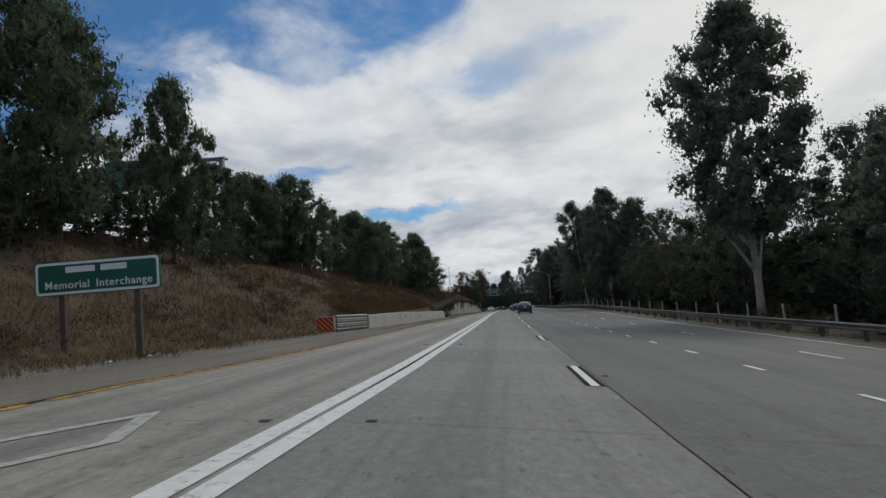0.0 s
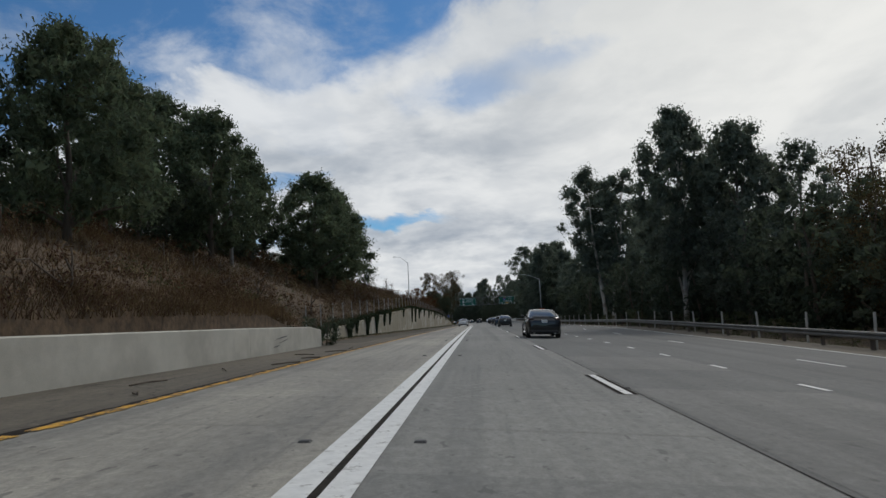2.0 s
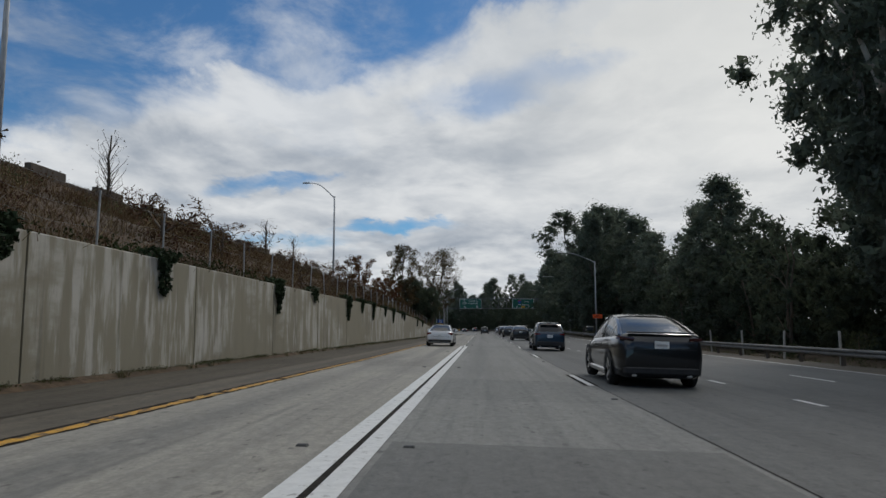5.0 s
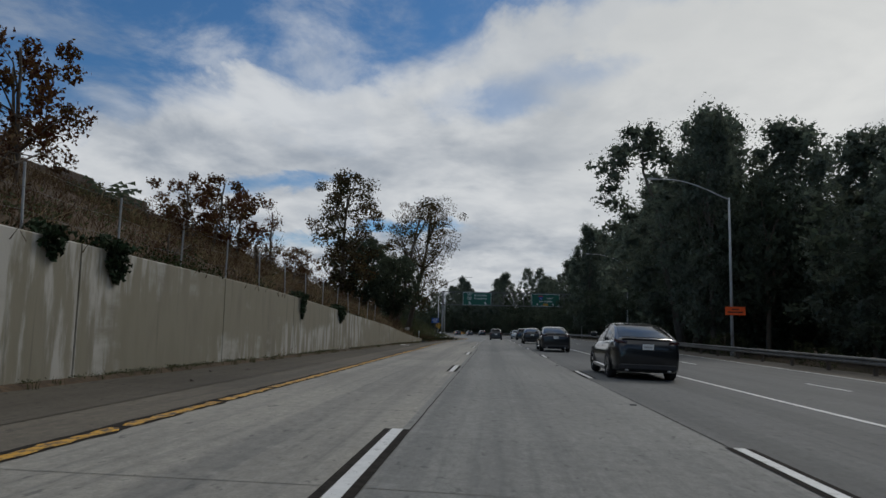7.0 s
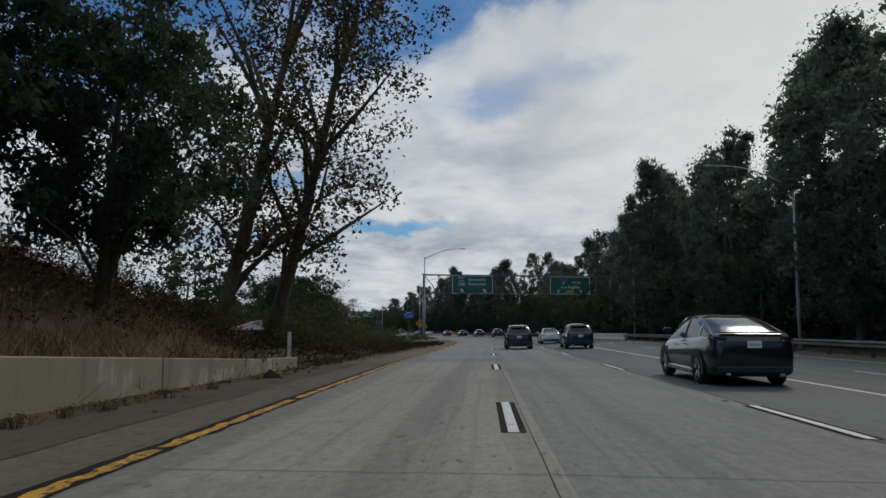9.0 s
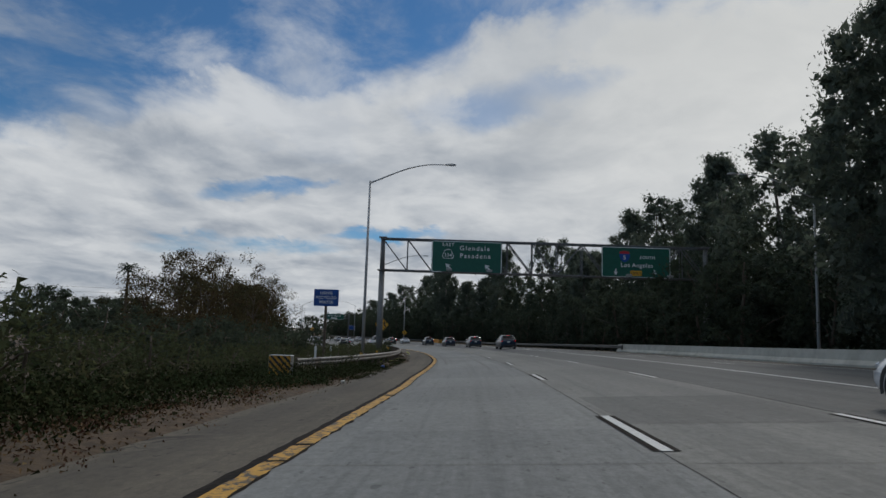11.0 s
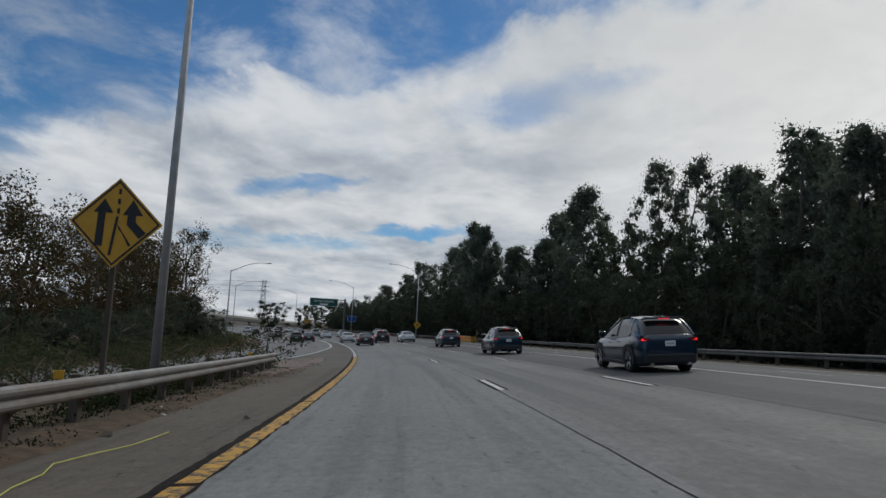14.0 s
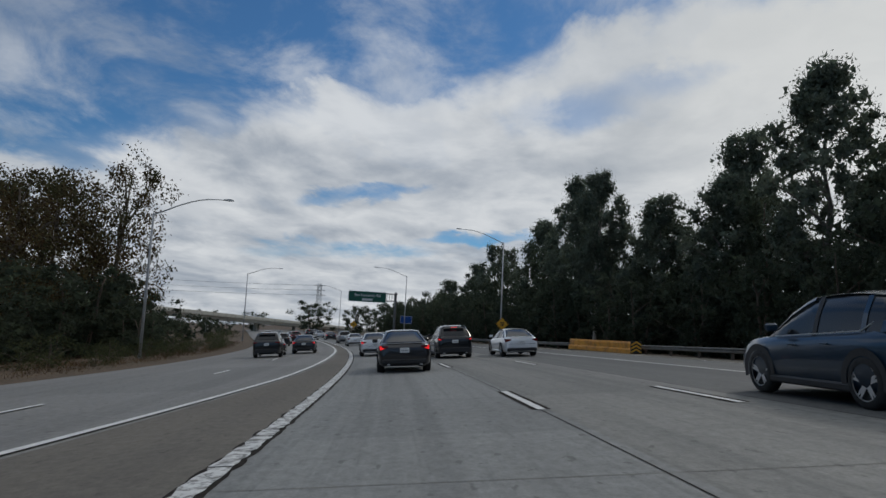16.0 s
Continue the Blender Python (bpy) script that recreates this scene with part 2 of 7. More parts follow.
    bn.inputs["Strength"].default_value, bn.inputs["Distance"].default_value = 0.6, 0.012
    tree.links.new(rough_grain, bn.inputs["Height"])
    tree.links.new(bn.outputs[0], b.inputs["Normal"])
    return m


def paint_material(name, colour, worn, amount):
    """Road paint, worn through to what lies under it."""
    m = material(name, colour, tuple(c * 0.86 for c in colour), 9.0, 0.6, coords="Object")
    tree = m.node_tree
    b = tree.nodes["Principled BSDF"]
    tc = tree.nodes.new("ShaderNodeTexCoord")
    n = tree.nodes.new("ShaderNodeTexNoise")
    n.inputs["Scale"].default_value, n.inputs["Detail"].default_value, n.inputs["Roughness"].default_value = 7.0, 9.0, 0.75
    tree.links.new(tc.outputs["Object"], n.inputs["Vector"])
    f = smooth(tree, n.outputs[0], 0.62 - amount * 0.25, 0.70 - amount * 0.22)
    old = b.inputs["Base Color"].links[0].from_socket
    tree.links.new(mix_colour(tree, f, old, worn), b.inputs["Base Color"])
    return m


OUTER_CONCRETE = road_material("outer_lane_concrete", (0.098, 0.100, 0.097), (0.142, 0.145, 0.140), (0.072, 0.074, 0.072), (0.082, 0.083, 0.080))
FIRST_CONCRETE = road_material("middle_lane_concrete", (0.178, 0.178, 0.165), (0.248, 0.246, 0.228), (0.122, 0.124, 0.120), (0.148, 0.147, 0.140))
CONCRETE_ROAD = road_material("road_concrete", (0.262, 0.248, 0.214), (0.360, 0.340, 0.294), (0.135, 0.134, 0.127), (0.172, 0.166, 0.152))
COOL_CONCRETE = road_material("cool_lane_concrete", (0.196, 0.202, 0.196), (0.262, 0.268, 0.260), (0.138, 0.142, 0.140), (0.162, 0.165, 0.160))
SHOULDER = road_material("shoulder_pavement", (0.118, 0.102, 0.078), (0.165, 0.144, 0.112), (0.080, 0.071, 0.058), (0.066, 0.057, 0.045), 0.9, 0.14)
PALE_SHOULDER = road_material("pale_shoulder_pavement", (0.160, 0.146, 0.118), (0.225, 0.206, 0.168), (0.120, 0.108, 0.088), (0.098, 0.086, 0.068), 0.9, 0.08)
GUTTER = road_material("gutter_asphalt", (0.078, 0.067, 0.051), (0.115, 0.100, 0.077), (0.055, 0.048, 0.037), (0.046, 0.039, 0.030), 0.95, 0.2)
RAMP_ASPHALT = road_material("ramp_pavement", (0.130, 0.119, 0.101), (0.170, 0.156, 0.133), (0.125, 0.115, 0.10), (0.125, 0.113, 0.097), 0.9)
RAMP_LANE = road_material("merging_lane_pavement", (0.190, 0.188, 0.181), (0.230, 0.228, 0.218), (0.16, 0.158, 0.152), (0.17, 0.166, 0.156))
REPAIR = road_material("repair_slab_concrete", (0.128, 0.128, 0.121), (0.176, 0.176, 0.166), (0.096, 0.097, 0.093), (0.108, 0.108, 0.103))
TYRE_MARK = paint_material("worn_rubber_track", (0.100, 0.099, 0.093), (0.175, 0.173, 0.160), 0.50)
FLAKED_WHITE = paint_material("flaking_white_paint", (0.66, 0.66, 0.64), (0.17, 0.165, 0.15), 0.62)
FADED_WHITE = paint_material("faded_white_paint", (0.46, 0.455, 0.43), (0.28, 0.27, 0.24), 0.55)
WHITE_LINE = paint_material("white_road_paint", (0.70, 0.70, 0.68), (0.30, 0.29, 0.27), 0.25)
YELLOW_LINE = paint_material("yellow_road_paint", (0.62, 0.33, 0.028), (0.055, 0.045, 0.032), 0.56)
TAR = material("tar_sealant", (0.016, 0.014, 0.012), (0.036, 0.031, 0.026), 12, 0.95, spec=0.1)
WALL_CONCRETE = material("weathered_wall_concrete", (0.275, 0.250, 0.182), (0.365, 0.332, 0.246), 0.9, 0.9, bump=0.25, bump_scale=30, c3=(0.20, 0.18, 0.135),
                         scale3=0.9, amount3=0.75, stretch=(1, 1, 0.25))
def add_bloom(m, colour, amount):
    """Pale lime bloom and run-down streaks on old concrete."""
    tree = m.node_tree
    b = tree.nodes["Principled BSDF"]
    tc = tree.nodes.new("ShaderNodeTexCoord")

    def blot(stretch, scale, lo, hi):
        mp = tree.nodes.new("ShaderNodeMapping")
        mp.inputs["Scale"].default_value = stretch
        tree.links.new(tc.outputs["Object"], mp.inputs[0])
        n = tree.nodes.new("ShaderNodeTexNoise")
        n.inputs["Scale"].default_value, n.inputs["Detail"].default_value, n.inputs["Roughness"].default_value = scale, 7.0, 0.62
        tree.links.new(mp.outputs[0], n.inputs["Vector"])
        return smooth(tree, n.outputs[0], lo, hi)
    f = math_node(tree, "MULTIPLY", blot((1, 2.0, 0.35), 1.1, 0.45, 0.60), blot((1, 0.07, 0.25), 1.0, 0.45, 0.56))
    old = b.inputs["Base Color"].links[0].from_socket
    col = mix_colour(tree, math_node(tree, "MULTIPLY", f, amount), old, colour)
    col = mix_colour(tree, math_node(tree, "MULTIPLY", blot((1, 2.2, 0.08), 1.6, 0.58, 0.72), 0.45), col, (0.10, 0.092, 0.07))
    tree.links.new(col, b.inputs["Base Color"])


add_bloom(WALL_CONCRETE, (0.58, 0.56, 0.50), 0.85)
BARRIER_CONCRETE = material("pale_barrier_concrete", (0.47, 0.455, 0.39), (0.54, 0.52, 0.45), 1.6, 0.9, bump=0.2, bump_scale=30, c3=(0.33, 0.31, 0.26), scale3=0.6)
EARTH = material("dry_earth", (0.052, 0.034, 0.019), (0.128, 0.084, 0.046), 4.5, 0.95, bump=1.0, bump_scale=9, c3=(0.060, 0.044, 0.025), scale3=0.22, amount3=0.8)
GRASS = material("dry_grass", (0.094, 0.065, 0.038), (0.148, 0.103, 0.058), 0.3, 0.9, c3=(0.062, 0.045, 0.028), scale3=0.10, amount3=0.85, vary=0.35, island=True, spec=0.05)
STRAW = material("pale_straw", (0.20, 0.155, 0.095), (0.27, 0.21, 0.13), 0.3, 0.9, vary=0.3, island=True, spec=0.05)
DARK_WEED = material("dark_green_weed", (0.026, 0.036, 0.014), (0.044, 0.056, 0.022), 0.5, 0.85, c3=(0.05, 0.04, 0.022), scale3=0.3, vary=0.4, island=True, spec=0.05)
SAGE = material("grey_green_scrub", (0.050, 0.058, 0.030), (0.080, 0.086, 0.048), 0.4, 0.9, c3=(0.085, 0.066, 0.036), scale3=0.15, vary=0.4, island=True, spec=0.05)
PINE_LEAF = material("pine_needles", (0.066, 0.083, 0.055), (0.102, 0.124, 0.080), 0.5, 0.7, vary=0.35, island=True, spec=0.05)
EUC_LEAF = material("eucalyptus_leaves", (0.082, 0.097, 0.080), (0.128, 0.146, 0.118), 0.45, 0.65, vary=0.28, island=True, spec=0.05)
OAK_LEAF = material("dark_oak_leaves", (0.045, 0.055, 0.041), (0.070, 0.083, 0.060), 0.5, 0.7, vary=0.28, island=True, spec=0.05)
BROWN_LEAF = material("browning_sycamore_leaves", (0.066, 0.052, 0.030), (0.098, 0.070, 0.036), 0.5, 0.75, c3=(0.046, 0.058, 0.028), scale3=0.30, amount3=0.85, vary=0.45, island=True, spec=0.05)
RUST_LEAF = material("rusty_shrub_leaves", (0.085, 0.040, 0.022), (0.12, 0.062, 0.030), 0.5, 0.75, c3=(0.055, 0.058, 0.026), scale3=0.3, vary=0.4, island=True, spec=0.05)
IVY_LEAF = material("ivy_leaves", (0.030, 0.046, 0.024), (0.050, 0.070, 0.036), 1.5, 0.55, vary=0.4, island=True, spec=0.05)
BROWN_SCRUB = material("dead_brown_scrub", (0.100, 0.058, 0.034), (0.155, 0.097, 0.055), 0.4, 0.9, c3=(0.060, 0.046, 0.028), scale3=0.15, vary=0.4, island=True, spec=0.05)
BARK = material("brown_bark", (0.085, 0.066, 0.048), (0.13, 0.105, 0.080), 5, 0.95, bump=0.8, bump_scale=14, stretch=(1, 1, 0.2))
GREY_BARK = material("grey_brown_bark", (0.115, 0.10, 0.085), (0.17, 0.15, 0.128), 4, 0.95, bump=0.5, bump_scale=12, c3=(0.07, 0.055, 0.042), scale3=0.9, stretch=(1, 1, 0.3))
PALE_BARK = material("pale_smooth_bark", (0.36, 0.33, 0.29), (0.46, 0.42, 0.36), 2.2, 0.85, bump=0.3, bump_scale=9, c3=(0.17, 0.13, 0.10), scale3=0.9, amount3=0.8)
GALV = material("galvanised_steel", (0.33, 0.34, 0.34), (0.42, 0.43, 0.43), 6, 0.5, 0.6, c3=(0.26, 0.25, 0.23), scale3=0.8)
OLD_RAIL = material("dark_weathered_rail", (0.15, 0.145, 0.135), (0.20, 0.195, 0.18), 4, 0.7, 0.3, c3=(0.10, 0.085, 0.065), scale3=0.7, amount3=0.6)
RAIL_STEEL = material("dull_guardrail_steel", (0.27, 0.265, 0.25), (0.37, 0.36, 0.34), 4, 0.6, 0.35, c3=(0.25, 0.20, 0.15), scale3=0.7, amount3=0.6)
POST_WOOD = material("dark_timber_post", (0.085, 0.068, 0.052), (0.12, 0.098, 0.078), 6, 0.95, bump=0.5, bump_scale=20, stretch=(1, 1, 0.15))
POLE_PAINT = material("grey_pole_paint", (0.40, 0.405, 0.405), (0.48, 0.485, 0.485), 5, 0.6, 0.1, c3=(0.30, 0.295, 0.28), scale3=0.6, amount3=0.6)
GANTRY_PAINT = material("dull_grey_column_paint", (0.19, 0.193, 0.19), (0.25, 0.252, 0.248), 4, 0.7, 0.1, c3=(0.14, 0.13, 0.115), scale3=0.5, amount3=0.6)
DARK_STEEL = material("weathered_truss_steel", (0.115, 0.12, 0.125), (0.16, 0.165, 0.17), 5, 0.6, 0.4, c3=(0.10, 0.075, 0.055), scale3=0.8, amount3=0.5)
SIGN_GREEN = material("green_sign_sheeting", (0.008, 0.090, 0.060), (0.012, 0.108, 0.072), 3, 0.45, c3=(0.022, 0.080, 0.062), scale3=0.8, amount3=0.35)
SIGN_BLUE = material("blue_sign_sheeting", (0.010, 0.062, 0.28), (0.014, 0.078, 0.33), 3, 0.45)
SIGN_YELLOW = material("yellow_sign_sheeting", (0.66, 0.34, 0.02), (0.72, 0.39, 0.03), 3, 0.5)
SIGN_ORANGE = material("orange_sign_sheeting", (0.85, 0.11, 0.02), (0.90, 0.14, 0.03), 3, 0.5)
SIGN_WHITE = material("white_sign_sheeting", (0.72, 0.73, 0.72), (0.78, 0.79, 0.78), 4, 0.5)
SIGN_RED = material("red_sign_sheeting", (0.45, 0.025, 0.03), (0.50, 0.03, 0.035), 4, 0.5)
SIGN_BLACK = material("black_sign_paint", (0.02, 0.02, 0.02), (0.03, 0.03, 0.03), 4, 0.6)
PAPER = material("sun_bleached_litter", (0.55, 0.54, 0.50), (0.66, 0.65, 0.61), 4, 0.8)
RUBBER = material("tyre_rubber", (0.018, 0.018, 0.018), (0.03, 0.03, 0.03), 12, 0.85)
TRIM_BLACK = material("black_plastic_trim", (0.018, 0.018, 0.02), (0.026, 0.026, 0.028), 14, 0.55)
CHROME = material("brushed_alloy", (0.56, 0.56, 0.57), (0.64, 0.64, 0.64), 10, 0.35, 0.55)
TAIL_RED = material("red_tail_lens", (0.11, 0.004, 0.005), (0.15, 0.006, 0.007), 8, 0.18, coat=0.6)
TAIL_DIM = material("smoked_tail_lens", (0.035, 0.004, 0.005), (0.05, 0.006, 0.007), 8, 0.18, coat=0.6)
TAIL_LIT = material("lit_tail_lens", (0.5, 0.015, 0.015), (0.5, 0.015, 0.015), 8, 0.2, emit=((1.0, 0.025, 0.03), 0.9))
CAR_GLASS = material("tinted_car_glass", (0.012, 0.014, 0.016), (0.016, 0.018, 0.020), 2, 0.15, spec=0.5)


def leafy(m, share, tint):
    """Lets light through thin leaves."""
    tree = m.node_tree
    b = tree.nodes["Principled BSDF"]
    out = next(n for n in tree.nodes if n.type == "OUTPUT_MATERIAL")
    thin = tree.nodes.new("ShaderNodeBsdfTranslucent")
    tree.links.new(mix_colour(tree, 1.0, b.inputs["Base Color"].links[0].from_socket, tint, "MULTIPLY"), thin.inputs["Color"])
    mix = tree.nodes.new("ShaderNodeMixShader")
    mix.inputs[0].default_value = share
    tree.links.new(b.outputs[0], mix.inputs[1])
    tree.links.new(thin.outputs[0], mix.inputs[2])
    tree.links.new(mix.outputs[0], out.inputs[0])


for leaf in (PINE_LEAF, EUC_LEAF, OAK_LEAF, SAGE):
    leafy(leaf, 0.44, (1.5, 1.55, 1.35))
for leaf in (BROWN_LEAF, RUST_LEAF):
    leafy(leaf, 0.26, (1.3, 1.15, 0.95))
for leaf in (GRASS, STRAW):
    leafy(leaf, 0.30, (1.1, 0.98, 0.90))


def car_paint(name, c, metal=0.35, spec=0.4):
    return material(name, c, tuple(v * 0.88 for v in c), 60, 0.30, metal, coat=0.9, spec=spec)


BLACK_PAINT = car_paint("black_car_paint", (0.008, 0.009, 0.011), 0.0, 0.35)
GREY_PAINT = car_paint("graphite_car_paint", (0.026, 0.025, 0.028))
BLUE_PAINT = car_paint("deep_blue_car_paint", (0.010, 0.031, 0.060), 0.3)
WHITE_PAINT = car_paint("white_car_paint", (0.80, 0.81, 0.82), 0.0)
SILVER_PAINT = car_paint("silver_car_paint", (0.36, 0.37, 0.38), 0.5)
RED_PAINT = car_paint("dark_red_car_paint", (0.14, 0.012, 0.012), 0.2)

# ---------------------------------------------------------------- the line of the road
def along(y, ys, vs):
    return float(np.interp(y, ys, vs))


def line_x(y):
    """East of the lane line that all offsets are counted from: straight, then a long bend to the left."""
    q = max(0.0, min(y, 560.0) - 316.7)
    x = -1.87 + 0.0554 * y - 0.001024 * q * q
    return x - 2 * 0.001024 * (560 - 316.7) * (y - 560) if y > 560 else x


def heading(y):
    return -math.atan(line_x(y + 0.5) - line_x(y - 0.5))


BANK_Y = (0, 68, 122, 204, 245, 326, 367, 434, 600, 700)
BANK_RIGHT = (-6.6, -4.0, -1.5, -1.3, -0.3, 3.4, 4.1, 4.2, 4.0, 2.0)
BANK_LEFT = (-3.2, -2.6, -1.3, -0.5, 0.4, 3.4, 4.1, 4.2, 4.0, 2.0)
RISE_Y = (-100, 0, 27, 55, 82, 109, 136, 163, 190, 217, 245, 272, 300, 326, 353, 380, 407, 433, 520, 700, 1500)
RISE_Z = (1.5, 0.21, -0.12, -0.43, -0.67, -0.98, -1.35, -1.74, -2.11, -2.47, -2.83, -3.24, -3.69, -4.10, -4.55, -4.98, -5.49, -6.0, -7.1, -8.2, -8.2)


def place(y, u, w=0.0):
    """The point at station y, u metres right of the line, w metres over the banked surface."""
    h = heading(y)
    lim = max(-34.0, min(34.0, u))
    if u > 7:   # the bank eases off beyond the third lane line where the freeway bends
        lim = 7 + (min(u, 34.0) - 7) * along(y, (245, 335), (1.0, 0.05))
    tilt = math.tan(radians(along(y, BANK_Y, BANK_RIGHT if u > 0 else BANK_LEFT)))
    return Vector((line_x(y) + u * math.cos(h), y + u * math.sin(h), along(y, RISE_Y, RISE_Z) + lim * tilt + w))


def at(y, u, w=0.0, turn=0.0, scale=1.0):
    """A pose on the road's plan: +y along the road, upright."""
    m = Matrix.Translation(place(y, u, w)) @ Matrix.Rotation(heading(y) + radians(turn), 4, "Z")
    return m @ Matrix.Scale(scale, 4) if isinstance(scale, (int, float)) else m @ Matrix.Diagonal((*scale, 1))


# ---------------------------------------------------------------- mesh tools
class Shape:
    """Collects vertices and faces of one mesh."""

    def __init__(self):
        self.v, self.f, self.uv = [], [], []

    def poly(self, pts, faces):
        n = len(self.v)
        self.v += [tuple(p) for p in pts]
        self.f += [tuple(i + n for i in f) for f in faces]
        return self

    def box(self, c, s, m=None, bevel=0.0):
        hx, hy, hz = s[0] / 2, s[1] / 2, s[2] / 2
        b = min(bevel, hx * 0.9, hy * 0.9, hz * 0.9)
        if b <= 0:
            p = [(x, y, z) for z in (-hz, hz) for y in (-hy, hy) for x in (-hx, hx)]
            f = [(0, 2, 3, 1), (4, 5, 7, 6), (0, 1, 5, 4), (2, 6, 7, 3), (0, 4, 6, 2), (1, 3, 7, 5)]
        else:
            ring = [(-hx + b, -hy), (hx - b, -hy), (hx, -hy + b), (hx, hy - b), (hx - b, hy), (-hx + b, hy), (-hx, hy - b), (-hx, -hy + b)]
            small = [(x * (hx - b) / hx, y * (hy - b) / hy) for x, y in ring]
            p = [(x, y, -hz) for x, y in small] + [(x, y, -hz + b) for x, y in ring] + [(x, y, hz - b) for x, y in ring] + [(x, y, hz) for x, y in small]
            f = [tuple(range(7, -1, -1)), tuple(range(24, 32))]
            f += [(8 * k + i, 8 * k + (i + 1) % 8, 8 * k + 8 + (i + 1) % 8, 8 * k + 8 + i) for k in range(3) for i in range(8)]
        q = [Vector(v) for v in p]
        if m is not None:
            q = [m @ v for v in q]
        return self.poly([v + Vector(c) for v in q], f)

    def tube(self, pts, radii, seg=8, caps=True):
        pts = [Vector(p) for p in pts]
        if isinstance(radii, (int, float)):
            radii = [radii] * len(pts)
        ring, n = [], len(self.v)
        for i, p in enumerate(pts):
            d = (pts[min(i + 1, len(pts) - 1)] - pts[max(i - 1, 0)]).normalized()
            a = d.cross(Vector((0, 0, 1)) if abs(d.z) < 0.9 else Vector((1, 0, 0))).normalized()
            b = d.cross(a)
            ring += [p + (a * math.cos(2 * math.pi * k / seg) + b * math.sin(2 * math.pi * k / seg)) * radii[i] for k in range(seg)]
        self.v += [tuple(p) for p in ring]
        for i in range(len(pts) - 1):
            for k in range(seg):
                self.f.append((n + i * seg + k, n + i * seg + (k + 1) % seg, n + (i + 1) * seg + (k + 1) % seg, n + (i + 1) * seg + k))
        if caps:
            self.f.append(tuple(n + k for k in range(seg - 1, -1, -1)))
            self.f.append(tuple(n + (len(pts) - 1) * seg + k for k in range(seg)))
        return self

    def extrude(self, outline, axis, lo, hi):
        """A flat outline (pairs) drawn out along an axis from lo to hi."""
        n, k = len(self.v), len(outline)
        for d in (lo, hi):
            for a, b in outline:
                self.v.append({"x": (d, a, b), "y": (a, d, b), "z": (a, b, d)}[axis])
        self.f.append(tuple(n + i for i in range(k - 1, -1, -1)))
        self.f.append(tuple(n + k + i for i in range(k)))
        self.f += [(n + i, n + (i + 1) % k, n + k + (i + 1) % k, n + k + i) for i in range(k)]
        return self

    def mesh(self, name, mat, smooth_faces=False):
        me = bpy.data.meshes.new(name)
        me.from_pydata(self.v, [], self.f)
        me.update()
        if mat:
            me.materials.append(mat)
        if smooth_faces:
            me.polygons.foreach_set("use_smooth", [True] * len(me.polygons))
        return me


def part(name, shape, mat, parent=None, label="", smooth_faces=False, fix=True):
    me = shape.mesh(name, mat, smooth_faces)
    if fix and len(me.polygons) < 20000:
        bm = bmesh.new()
        bm.from_mesh(me)
        bmesh.ops.recalc_face_normals(bm, faces=bm.faces)
        bm.to_mesh(me)
        bm.free()
    ob = new(name, me)
    if parent is not None:
        ob.parent = parent
    if label:
        ob["label"] = label
    return ob


def thing(name, m, label, category, group="", kind=""):
    ob = new(name)
    ob.empty_display_size = 0.2
    ob.matrix_basis = m
    return tagged(ob, label, category, group, kind)


def sheet(name, u_of, y0, y1, mat, step=4.0, w=0.0, label="", category="", parent=None, kind="structure"):
    """A paved band along the road. u_of(y): the offsets of its columns. Its UVs are metres across and along."""
    s, uvs = Shape(), []
    n = max(1, round((y1 - y0) / step))
    cols = len(u_of(y0))
    for i in range(n + 1):
        y = y0 + (y1 - y0) * i / n
        for u in u_of(y):
            s.v.append(tuple(place(y, u, w)))
            uvs.append((u, y))
    for i in range(n):
        for k in range(cols - 1):
            a = i * cols + k
            s.f.append((a, a + 1, a + cols + 1, a + cols))
    me = s.mesh(name, mat)
    layer = me.uv_layers.new(name="plan")
    for loop in me.loops:
        layer.data[loop.index].uv = uvs[loop.vertex_index]
    ob = new(name, me)
    if parent is not None:
        ob.parent = parent
        return ob
    return tagged(ob, label, category, kind=kind)


def strip(shape, y0, y1, u0, u1, w=0.008, step=3.0):
    """Adds a painted band to a shape; u0, u1: numbers or functions of y."""
    n = max(1, round((y1 - y0) / step))
    g = [u if callable(u) else (lambda y, v=u: v) for u in (u0, u1)]
    base = len(shape.v)
    for i in range(n + 1):
        y = y0 + (y1 - y0) * i / n
        shape.v += [tuple(place(y, g[0](y), w)), tuple(place(y, g[1](y), w))]
    shape.f += [(base + 2 * i, base + 2 * i + 1, base + 2 * i + 3, base + 2 * i + 2) for i in range(n)]
    return shape


# ---------------------------------------------------------------- ground, pavements, markings
def yellow_u(y):
    return along(y, (0, 10, 13, 18, 48, 53, 62, 75, 87, 131, 141, 160, 195, 208, 222, 232, 250, 257, 270, 318, 323, 345, 350, 366, 386, 430, 458, 500, 800),
                 (-4.0, -4.0, -3.76, -3.54, -3.6, -3.47, -3.34, -3.28, -3.2, -3.2, -3.25, -3.02, -2.9, -3.05, -3.3, -3.4, -3.85, -4.0, -4.2, -3.9, -4.0, -3.72, -3.72, -3.84, -3.98, -4.03, -3.95, -3.9, -3.9))


def wall_u(y):
    return along(y, (0, 41, 52, 72, 82.6, 84.6, 230, 268), (-6.55, -6.5, -6.2, -5.5, -5.4, -6.55, -6.7, -6.9))


